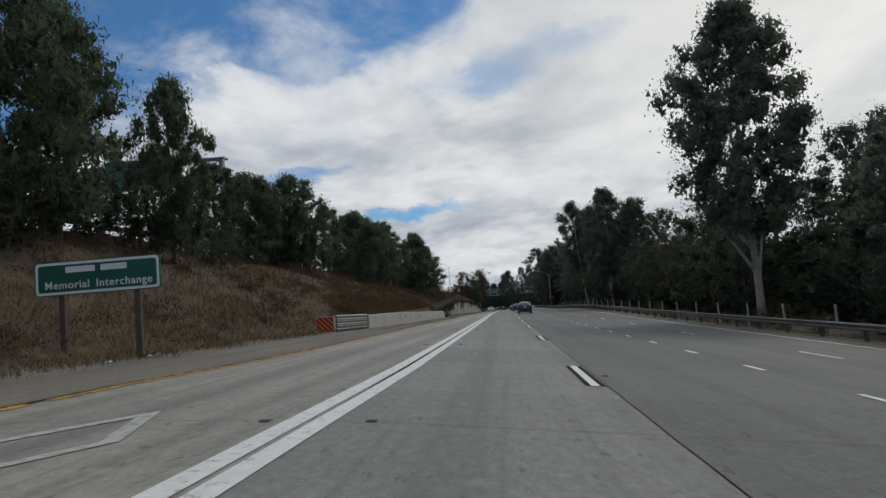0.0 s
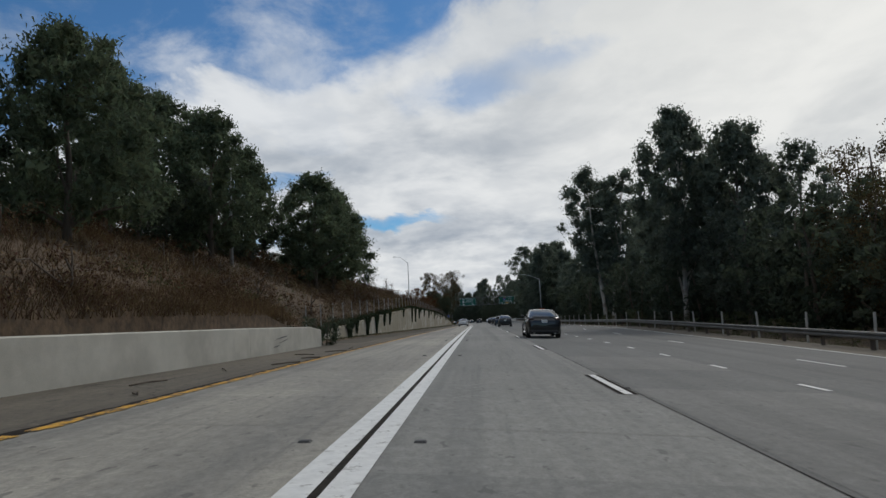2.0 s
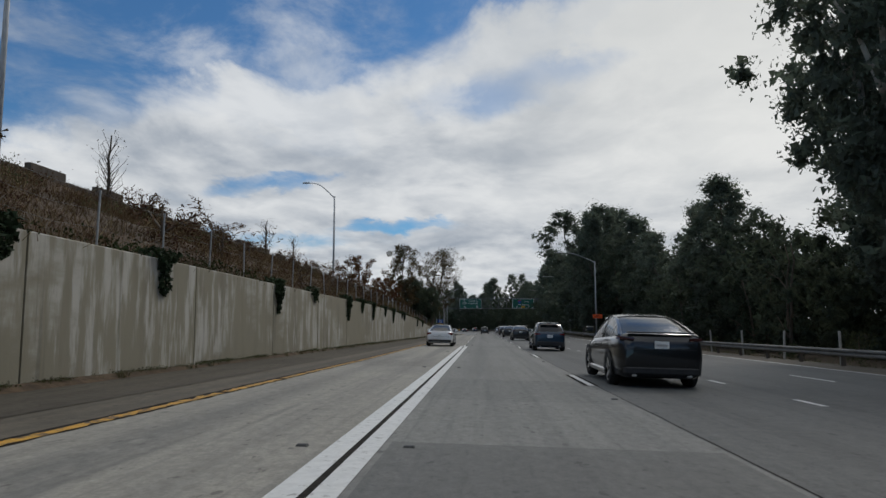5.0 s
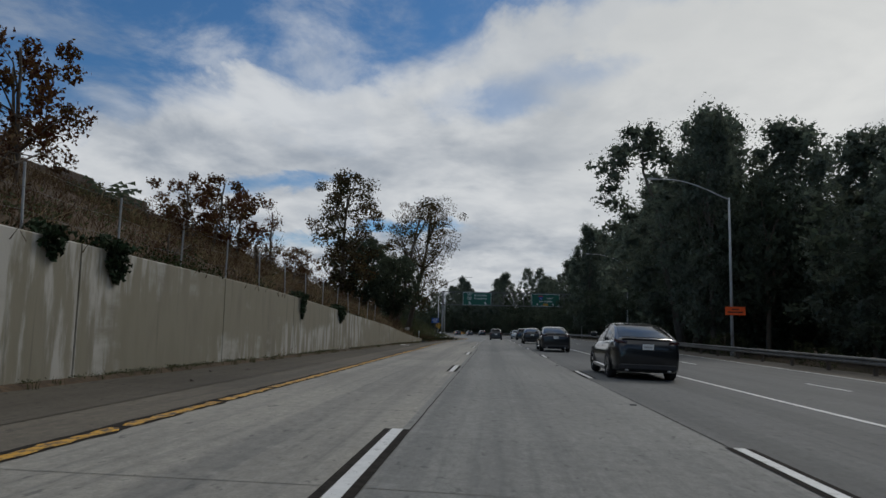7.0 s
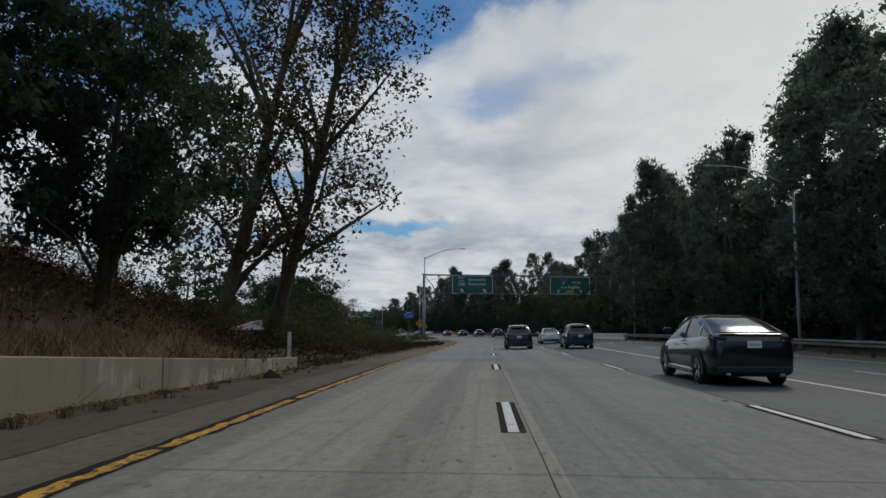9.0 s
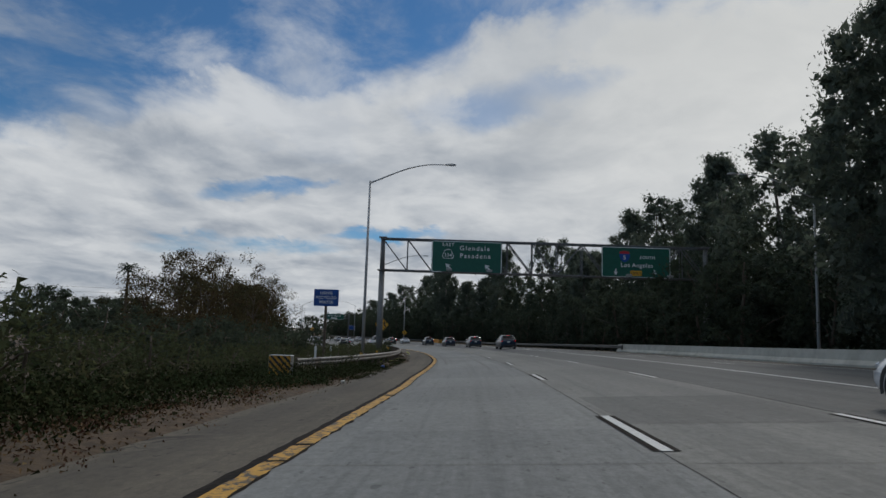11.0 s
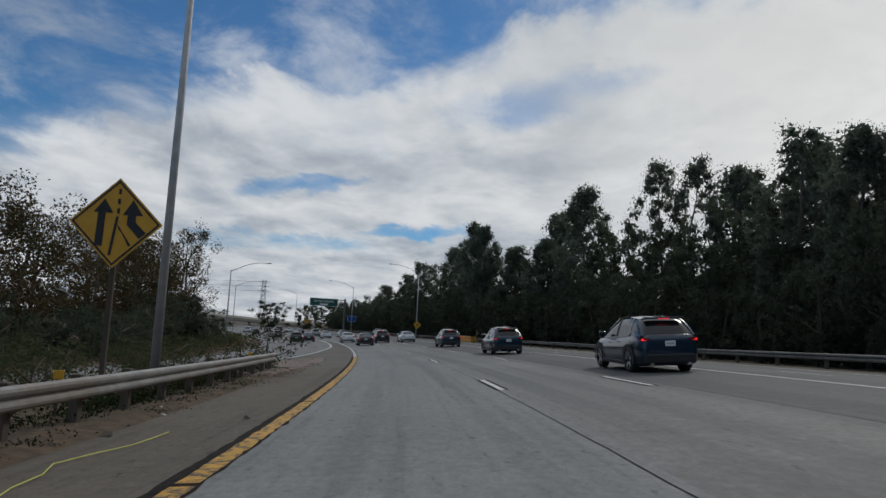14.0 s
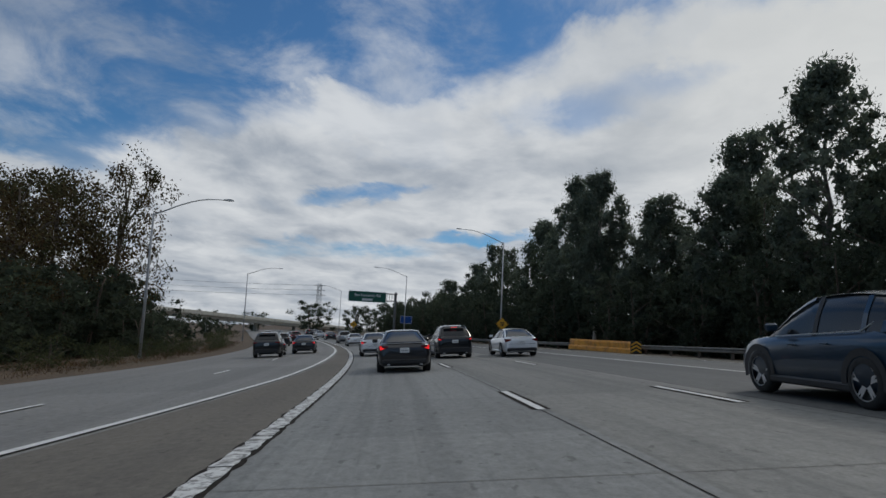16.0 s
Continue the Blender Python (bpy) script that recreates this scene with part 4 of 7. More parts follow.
def left_rail_u(y):
    return along(y, (327, 332, 340, 346, 356, 366, 380, 408), (-9.6, -8.2, -7.2, -6.7, -6.65, -6.7, -6.85, -7.0))


guardrail("guardrail", 327.75, 408, left_rail_u, 1, "weathered steel guardrail half lost in brush", height=0.71)
# old kerb and dead earth below the brush side rail
barrier = Shape()
for i in range(12):
    y = 330 + i * 4
    for du, h in ((0, -0.1), (0, 0.10), (0.18, 0.32), (0.24, 0.85), (0.42, 0.85), (0.5, 0.3), (0.68, 0.1), (0.68, -0.1)):
        barrier.v.append(tuple(place(y, right_rail_u(y) + du, h)))
for i in range(11):
    barrier.f += [(8 * i + k, 8 * i + (k + 1) % 8, 8 * i + 8 + (k + 1) % 8, 8 * i + 8 + k) for k in range(8)]
barrier.f += [tuple(range(7, -1, -1)), tuple(88 + k for k in range(8))]
tagged(part("concrete_barrier", barrier, BARRIER_CONCRETE), "grey concrete safety barrier under the trees", "barrier")


def object_marker(y, u, w=0.95, h=0.78, group=""):
    """The striped end of a rail: a steel nose with slanted orange and black bands."""
    root = thing("rail_end_marker", at(y, u, 0), "striped orange and black crash nose on a rail end", "crash marker")
    s = Shape()
    s.box((0, 0.25, h / 2 + 0.02), (w, 0.5, h), bevel=0.02)
    part("nose_box", s, GALV, root)
    s = Shape()
    s.box((0, -0.012, h / 2 + 0.02), (w - 0.04, 0.02, h - 0.04))
    part("face_plate", s, SIGN_ORANGE if group else material("faded_amber_sheeting", (0.52, 0.27, 0.03), (0.60, 0.32, 0.04), 5, 0.6, c3=(0.30, 0.17, 0.03), scale3=2.5), root)
    left, right, low, high = -w / 2 + 0.03, w / 2 - 0.03, 0.05, h - 0.01

    def clip(poly, axis, limit, sign):
        out = []
        for p, q in zip(poly, poly[1:] + poly[:1]):
            a, b = (p[axis] - limit) * sign, (q[axis] - limit) * sign
            if a >= 0:
                out.append(p)
            if a * b < 0:
                f = a / (a - b)
                out.append((p[0] + (q[0] - p[0]) * f, p[1] + (q[1] - p[1]) * f))
        return out
    for k in range(-3, 7):
        x0, drop = -w / 2 + k * 0.27, 0.9 * h
        band = clip(clip([(x0, low), (x0 + 0.13, low), (x0 + 0.13 - drop, high), (x0 - drop, high)], 0, left, 1), 0, right, -1)
        if len(band) > 2:
            s = Shape()
            s.poly([(x, -0.028, z) for x, z in band], [tuple(range(len(band)))])
            part("black_band", s, SIGN_BLACK, root, fix=False)
    return root


object_marker(35.6, -7.75, 0.95, 0.80, "bright")
object_marker(327.2, -9.95, 0.95, 0.86)
# triple rail between the nose and the low wall
root = thing("thrie_rail", Matrix.Identity(4), "short stacked steel rails before the low wall", "guardrail")
for k in range(3):
    beam(36.1, 41.3, lambda y: along(y, (36, 41.3), (-7.3, -6.62)), 0.03 + 0.27 * k, 1, root, RAIL_STEEL, 1.7)
for y in (36.6, 38.5, 40.4):
    s = Shape()
    s.box((0, 0, 0.35), (0.15, 0.15, 1.0), bevel=0.01)
    ob = part("post", s, POST_WOOD, root)
    ob.matrix_basis = at(y, along(y, (36, 41.3), (-7.42, -6.75)))

# slope fence over the wall
root = thing("wire_fence", Matrix.Identity(4), "slack wire fence on thin grey posts above the wall", "fence")
fence_y = [86.5 + 3.02 * k for k in range(51)]
s = Shape()
s.tube([(0, 0, -0.3), (0, 0, 1.32)], 0.024, 6)
post_mesh = s.mesh("post", GALV)
for n, y in enumerate(fence_y):
    ob = new("post", post_mesh)
    ob.parent = root
    ob.matrix_basis = at(y, wall_u(y) - 0.5, wall_top(y) - 0.02) @ pose(0, 0, 0, random.uniform(-3, 3), random.uniform(-3, 3), 0)
for h in (0.45, 0.85, 1.25):
    s = Shape()
    pts = []
    for a, b in zip(fence_y, fence_y[1:]):
        for f in (0.0, 0.5):
            y = a + (b - a) * f
            pts.append(place(y, wall_u(y) - 0.5, wall_top(y) + h - (0.07 if f else 0.0) + random.uniform(-0.02, 0.02)))
    s.tube(pts, 0.0035, 4)
    part("wire", s, OLD_RAIL, root, fix=False)

# white marker posts behind the long guardrail
s = Shape()
s.box((0, 0, 0.65), (0.10, 0.08, 1.65), bevel=0.012)
post_mesh = s.mesh("marker_post", material("chalky_white_post", (0.34, 0.33, 0.30), (0.44, 0.43, 0.39), 5, 0.85, c3=(0.2, 0.18, 0.15), scale3=2))
for k in range(37):
    y = -18 + 5.6 * k
    ob = new("marker_post", post_mesh)
    ob.matrix_basis = at(y, 17.0, 0) @ pose(0, 0, 0, random.uniform(-2, 2), random.uniform(-3, 3), 0)
    tagged(ob, "chalky white timber post behind the guardrail", "post", "white posts behind the guardrail")

# upper ramp: parapet kerb and rail along the top of the embankment
root = thing("ramp_guardrail", Matrix.Identity(4), "guardrail on heavy posts along the upper ramp edge", "guardrail")
beam(-30, 118, lambda y: -18.2, lambda y: bank_edge(y) + 0.42, 1, root, DARK_STEEL, 3.0)
s = Shape()
s.box((0, 0, 0.25), (0.25, 0.30, 1.15), bevel=0.02)
post_mesh = s.mesh("post", GALV)
for k in range(38):
    y = -28 + 3.8 * k
    ob = new("post", post_mesh)
    ob.parent = root
    ob.matrix_basis = at(y, -18.45, bank_edge(y) + 0.05)
root = thing("ramp_parapet", Matrix.Identity(4), "stepped concrete parapet blocks along the descending ramp", "parapet")
y = 118.0
while y < 238:
    s = Shape()
    length = 2.5
    # past the pale wall the dark blocks step up and down
    top = 1.3 if y < 150.4 else 0.62 + 0.34 * (int(y / length) % 2) + 0.08 * noise.noise(Vector((y, 3, 0)))
    s.box((0, length / 2, top / 2 - 0.1), (0.30, length - (0.004 if y < 150.4 else 0.06), top + 0.2), bevel=0.008)
    ob = part("block", s, BARRIER_CONCRETE if y < 150.4 else POST_WOOD, root)
    ob.matrix_basis = at(y, -18.2, bank_edge(y + length / 2) - 0.3)
    y += length


# ---------------------------------------------------------------- lettering and signs
def set_word(body, size, x, z, y, mat, parent, spacing, align):
    """One word set in the built-in font, as a mesh standing in the xz plane and facing -y."""
    c = bpy.data.curves.new("lettering", "FONT")
    c.body, c.size, c.extrude, c.space_character, c.align_x, c.align_y = body, size, 0.006, spacing, align, "CENTER"
    c.offset = size * 0.012
    tmp = new("lettering_source", c)
    me = bpy.data.meshes.new_from_object(tmp)
    bpy.data.objects.remove(tmp)
    bpy.data.curves.remove(c)
    me.name = "lettering"
    me.materials.clear()
    me.materials.append(mat)
    ob = new("lettering", me)
    ob.parent = parent
    ob.matrix_basis = pose(x, y, z, 90, 0, 0)
    xs = [v.co.x for v in me.vertices]
    return ob, max(xs) - min(xs)


def lettering(body, size, x, z, y, mat, parent, spacing=1.0, align="CENTER"):
    """A line of words, each an object of its own."""
    made = [set_word(w, size, x, z, y, mat, parent, spacing, align) for w in body.split()]
    gap = size * 0.34 * spacing
    left = -(sum(w for _, w in made) + gap * (len(made) - 1)) / 2
    for ob, w in made:
        if len(made) > 1:
            ob.matrix_basis = pose(x + left + w / 2, y, z, 90, 0, 0)
        left += w + gap
    return made[0][0]


def round_outline(w, h, r, n=4):
    pts = []
    for cx, cz, a in ((w / 2 - r, -h / 2 + r, -90), (w / 2 - r, h / 2 - r, 0), (-w / 2 + r, h / 2 - r, 90), (-w / 2 + r, -h / 2 + r, 180)):
        pts += [(cx + r * math.cos(radians(a + 90 * i / n)), cz + r * math.sin(radians(a + 90 * i / n))) for i in range(n + 1)]
    return pts


def panel(name, w, h, x, z, mat, parent, border=SIGN_WHITE, r=0.15, y=0.0):
    """A sign face with a rim line: returns the sheet that carries the lettering."""
    s = Shape()
    s.extrude([(a + x, b + z) for a, b in round_outline(w, h, r)], "y", y, y + 0.04)
    base = part(name, s, mat, parent)
    if border:
        s = Shape()
        o, i = round_outline(w - 0.06, h - 0.06, r * 0.9), round_outline(w - 0.20, h - 0.20, r * 0.7)
        n = len(o)
        s.poly([(a + x, y - 0.006, b + z) for a, b in o] + [(a + x, y - 0.006, b + z) for a, b in i], [(k, (k + 1) % n, n + (k + 1) % n, n + k) for k in range(n)])
        part("rim", s, border, base, fix=False)
    return base


def arrow(x, z, angle, size, parent, y):
    s = Shape()
    c, sn = math.cos(radians(angle)), math.sin(radians(angle))
    pts = [(-0.09, 0.5), (0.09, 0.5), (0.09, 0.0), (0.36, 0.12), (0.0, -0.5), (-0.36, 0.12), (-0.09, 0.0)]
    q = [(x + size * (a * c - b * sn), y, z + size * (a * sn + b * c)) for a, b in pts]
    s.poly(q, [(0, 1, 2, 6), (2, 3, 4), (2, 4, 6), (6, 4, 5)])
    return part("arrow", s, SIGN_WHITE, parent, fix=False)


def memorial_sign():
    root = thing("memorial_sign", at(17.1, -8.85, 0, 4), "green memorial sign on two timber posts beside dry grass", "sign")
    for x in (-1.02, 1.02):
        s = Shape()
        s.box((x, 0.12, 0.65), (0.16, 0.14, 3.6), bevel=0.015)
        part("post", s, POST_WOOD, root)
    board = panel("board", 3.4, 0.92, 0, 2.18, SIGN_GREEN, root, r=0.10)
    for a, b in ((-0.85, -0.06), (0.10, 0.80)):
        s = Shape()
        s.box(((a + b) / 2, -0.012, 2.40), (b - a, 0.01, 0.16))
        part("name_bar", s, SIGN_WHITE, board)
    lettering("Memorial", 0.285, -0.82, 1.99, -0.012, SIGN_WHITE, board, 1.12)
    lettering("Interchange", 0.285, 0.72, 1.99, -0.012, SIGN_WHITE, board, 1.12)


memorial_sign()


def overhead_gantry():
    """Steel truss over the lanes with two green panels, on two columns. Local x across, z up from the road at the line."""
    y0 = 372.0
    base = place(y0, 0)
    root = thing("sign_gantry", Matrix.Translation(base) @ Matrix.Rotation(-radians(0.4), 4, "Z"), "steel truss gantry carrying two green route signs", "gantry")
    top, low = 7.2 - base.z, 3.75 - base.z
    xl, xr = 6.6 - base.x, 42.0 - base.x
    for x, z0 in ((xl, -1.5), (xr, 0.5)):
        s = Shape()
        s.tube([(x, 0, z0), (x, 0, low)], [0.34, 0.30], 12)
        s.tube([(x, 0, low), (x, 0, top + 0.15)], [0.26, 0.24], 12)
        part("column", s, GANTRY_PAINT, root, smooth_faces=True)
        s = Shape()
        s.box((x, 0, low), (1.0, 0.9, 0.12), bevel=0.02)
        s.box((x, 0, top + 0.16), (0.9, 0.9, 0.10), bevel=0.02)
        part("bracket", s, DARK_STEEL, root)
    for yy in (-0.42, 0.42):
        for z in (low, top):
            s = Shape()
            s.box(((xl + xr) / 2, yy, z), (xr - xl + 0.5, 0.16, 0.20), bevel=0.02)
            part("chord", s, DARK_STEEL, root)
        n = 13
        for k in range(n + 1):
            x = xl + (xr - xl) * k / n
            s = Shape()
            s.box((x, yy, (low + top) / 2), (0.10, 0.10, top - low), bevel=0.01)
            part("upright", s, DARK_STEEL, root)
            if k < n:
                x2 = xl + (xr - xl) * (k + 1) / n
                a, b = ((x, yy, top), (x2, yy, low)) if k % 2 == 0 or k < 6 else ((x, yy, low), (x2, yy, top))
                s = Shape()
                s.tube([a, b], 0.065, 6)
                part("diagonal", s, DARK_STEEL, root)
    s = Shape()
    for k in range(60):
        x = xl + (xr - xl) * k / 59
        s.tube([(x, -0.42, top), (x + (0.3 if k % 2 else -0.3), 0.42, top)], 0.03, 4)
    part("top_lacing", s, DARK_STEEL, root)
    # maintenance walk below the panels
    s = Shape()
    s.box(((xl + xr) / 2 + 2.5, -1.15, low - 0.08), (xr - xl - 8, 0.75, 0.06), bevel=0.01)
    part("walkway", s, DARK_STEEL, root)
    for k in range(12):
        x = xl + 5.5 + k * 2.35
        s = Shape()
        s.box((x, -0.75, low - 0.16), (0.10, 1.7, 0.12), bevel=0.01)
        part("walkway_bracket", s, DARK_STEEL, root)
    py = -0.62
    # first panel
    x, z, w, hh = 15.8 - base.x, 5.40 - base.z, 7.65, 3.45
    a = panel("east_panel", w, hh, x, z, SIGN_GREEN, root, y=py)
    f = py - 0.012
    lettering("EAST", 0.50, x - 2.05, z + 1.30, f, SIGN_WHITE, a, 1.25)
    lettering("Glendale", 0.70, x + 0.85, z + 0.95, f, SIGN_WHITE, a, 1.32)
    lettering("Pasadena", 0.70, x + 0.92, z + 0.12, f, SIGN_WHITE, a, 1.32)
    s = Shape()
    o = [(0.0, 0.62), (0.33, 0.50), (0.52, 0.12), (0.66, -0.22), (0.50, -0.50), (-0.50, -0.50), (-0.66, -0.22), (-0.52, 0.12), (-0.33, 0.50)]
    k = len(o)
    s.poly([(x - 2.05 + p * 1.0, f, z + 0.26 + q * 0.95) for p, q in o] + [(x - 2.05 + p * 0.88, f, z + 0.26 + q * 0.83) for p, q in o],
           [(i, (i + 1) % k, k + (i + 1) % k, k + i) for i in range(k)])
    part("route_shield", s, SIGN_WHITE, a, fix=False)
    lettering("134", 0.56, x - 2.05, z + 0.16, f, SIGN_WHITE, a)
    for xx in (-2.0, 2.25):
        arrow(x + xx, z - 1.05, -135, 0.85, a, f)
    # second panel
    x, w, hh = 34.2 - base.x, 7.5, 3.35
    b = panel("south_panel", w, hh, x, z, SIGN_GREEN, root, y=py)
    s = Shape()
    sh = [(0, 0.62), (0.52, 0.52), (0.58, 0.05), (0.40, -0.40), (0, -0.66), (-0.40, -0.40), (-0.58, 0.05), (-0.52, 0.52)]
    s.poly([(x - 1.25 + p, f, z + 0.62 + q) for p, q in sh], [tuple(range(8))])
    part("route_shield", s, SIGN_BLUE, b, fix=False)
    s = Shape()
    s.poly([(x - 1.25 + p, f - 0.004, z + 0.62 + q) for p, q in ((0, 0.62), (-0.52, 0.52), (-0.55, 0.30), (0.55, 0.30), (0.52, 0.52))], [(0, 1, 2, 3, 4)])
    part("shield_band", s, SIGN_RED, b, fix=False)
    lettering("5", 0.62, x - 1.25, z + 0.48, f - 0.004, SIGN_WHITE, b)
    lettering("SOUTH", 0.46, x + 1.25, z + 0.55, f, SIGN_WHITE, b, 1.15)
    lettering("Los Angeles", 0.66, x + 0.1, z - 0.32, f, SIGN_WHITE, b, 1.10)
    for xx in (-2.2, 2.0):
        arrow(x + xx, z - 1.10, 0, 0.72, b, f)
    s = Shape()
    s.box((x, f, z - 1.18), (1.25, 0.012, 0.56))
    p = part("yellow_plate", s, SIGN_YELLOW, b)
    lettering("ONLY", 0.42, x, z - 1.18, f - 0.012, SIGN_BLACK, b)
    # floodlights on the walkway
    for xx in (13.9, 18.2, 33.2, 37.6):
        s = Shape()
        s.box((xx - base.x, -1.5, low + 0.16), (0.62, 0.30, 0.24), bevel=0.04)
        s.tube([(xx - base.x, -1.35, low - 0.05), (xx - base.x, -1.45, low + 0.08)], 0.04, 6)
        part("floodlight", s, GALV, root)


overhead_gantry()


def ramp_gantry():
    """Gantry over the upper ramp, seen between the pines."""
    base = place(63.5, -24.7, bank_edge(63))
    root = thing("sign_gantry", Matrix.Translation(base), "grey gantry with a green exit sign over the ramp", "gantry")
    top = 17.3 - base.z
    s = Shape()
    s.box((0, 0, top / 2 - 0.3), (0.5, 0.5, top + 0.6), bevel=0.03)
    part("column", s, POLE_PAINT, root)
    for z in (top, top - 2.3):
        for yy in (-0.4, 0.4):
            s = Shape()
            s.box((-6.5, yy, z), (14, 0.14, 0.18), bevel=0.02)
            part("chord", s, DARK_STEEL, root)
    for k in range(7):
        s = Shape()
        s.tube([(-2.0 * k, -0.4, top), (-2.0 * k - 2.0, -0.4, top - 2.3)], 0.06, 6)
        s.tube([(-2.0 * k, -0.4, top), (-2.0 * k, -0.4, top - 2.3)], 0.05, 6)
        part("diagonal", s, DARK_STEEL, root)
    b = panel("exit_panel", 6.0, 3.2, -8.6, top - 1.1, SIGN_GREEN, root, y=-0.62)
    p = panel("exit_tab", 2.6, 0.75, -6.9, top + 0.85, SIGN_GREEN, root, y=-0.62, r=0.08)
    lettering("144", 0.42, -6.6, top + 0.85, -0.632, SIGN_WHITE, p)
    s = Shape()
    s.box((-7.4, -0.632, top - 2.1), (2.4, 0.01, 0.6))
    part("yellow_plate", s, SIGN_YELLOW, b)


ramp_gantry()


def street_lamp(y, u, w0, height, reach, side, label, base_drop=0.6):
    """A tapered steel pole with one upswept arm and a flat luminaire. side: +1 reaches to the right."""
    root = thing("street_lamp", at(y, u, w0), label, "street lamp", "lamps along the freeway")
    s = Shape()
    s.tube([(0, 0, -base_drop), (0, 0, height * 0.5), (0, 0, height)], [0.125, 0.10, 0.075], 10)
    part("pole", s, POLE_PAINT, root, smooth_faces=True)
    s = Shape()
    s.tube([(0, 0, -base_drop), (0, 0, 0.18)], 0.17, 10)
    part("base", s, GALV, root)
    s = Shape()
    pts = []
    for k in range(9):
        f = k / 8
        pts.append((side * reach * f, 0, height - 0.15 + 1.55 * math.sin(min(1.0, f * 1.15) * math.pi / 2) ** 1.1))
    s.tube(pts, [0.06 - 0.025 * k / 8 for k in range(9)], 8)
    part("arm", s, POLE_PAINT, root, smooth_faces=True)
    s = Shape()
    x, _, z = pts[-1]
    s.poly([(x - side * 0.1, -0.06, z - 0.03), (x + side * 0.35, -0.16, z - 0.05), (x + side * 0.68, -0.10, z - 0.03), (x + side * 0.68, 0.10, z - 0.03), (x + side * 0.35, 0.16, z - 0.05), (x - side * 0.1, 0.06, z - 0.03),
            (x - side * 0.1, -0.05, z + 0.06), (x + side * 0.35, -0.12, z + 0.10), (x + side * 0.66, -0.08, z + 0.06), (x + side * 0.66, 0.08, z + 0.06), (x + side * 0.35, 0.12, z + 0.10), (x - side * 0.1, 0.05, z + 0.06)],
           [(5, 4, 3, 2, 1, 0), (6, 7, 8, 9, 10, 11)] + [(k, (k + 1) % 6, 6 + (k + 1) % 6, 6 + k) for k in range(6)])
    part("luminaire", s, GALV, root)
    return root


street_lamp(95.7, -14.0, 4.4, 8.2, 3.6, -1, "grey street lamp standing behind the pines")
street_lamp(157.8, -15.6, 5.5, 10.2, 4.4, -1, "tall grey street lamp on the embankment", base_drop=1.2)
street_lamp(201.8, -13.6, 4.2, 10.1, 2.6, -1, "grey street lamp beside the descending ramp", base_drop=1.2)
street_lamp(241.8, 18.9, 0, 11.8, 5.4, -1, "grey street lamp carrying an orange work sign")
street_lamp(293.8, 21.6, 0, 11.6, 5.6, -1, "grey street lamp against dark trees")
street_lamp(347.5, -8.9, 0, 13.2, 5.6, 1, "tall grey street lamp in roadside brush")
street_lamp(398.6, -8.6, 0, 12.9, 5.8, 1, "tall grey street lamp beside the merge sign")
street_lamp(345, 22.5, 0, 11.5, 5.4, -1, "grey street lamp against dark trees")
street_lamp(520.1, 18.5, 0, 14.3, 6.2, -1, "grey street lamp above a yellow warning sign")
street_lamp(569.2, 16.2, 0, 13.4, 6.6, -1, "far grey street lamp beside the road")
street_lamp(487.2, -19.8, 0, 11.3, 5.3, 1, "grey street lamp standing in scrub")
street_lamp(569.0, -16.9, 0, 13.4, 6.2, 1, "far grey street lamp by the merging road")
street_lamp(640.3, 13.0, 0, 14.0, 6.8, -1, "far grey street lamp before the overpass")

# small signs
root = thing("work_sign", at(241.6, 18.9, 0), "orange work notice clamped to a lamp pole", "sign")
board = panel("board", 1.45, 0.62, 0.2, 3.22, SIGN_ORANGE, root, border=None, r=0.03)
s = Shape()
s.box((0.2, -0.006, 3.33), (0.5, 0.008, 0.08))
s.box((0.2, -0.006, 3.13), (1.1, 0.008, 0.09))
part("text_bar", s, SIGN_BLACK, board)

root = thing("water_sign", at(343.2, -11.0, 0), "blue notice sign on a timber post in brush", "sign")
s = Shape()
s.box((0, 0.10, 2.0), (0.16, 0.14, 5.0), bevel=0.015)
part("post", s, POST_WOOD, root)
board = panel("board", 1.62, 1.10, 0, 4.40, SIGN_BLUE, root, border=None, r=0.06)
for n, word in enumerate(("USING", "RECYCLED", "WATER")):
    lettering(word, 0.27, 0, 4.70 - 0.30 * n, -0.012, SIGN_WHITE, board, 1.05)


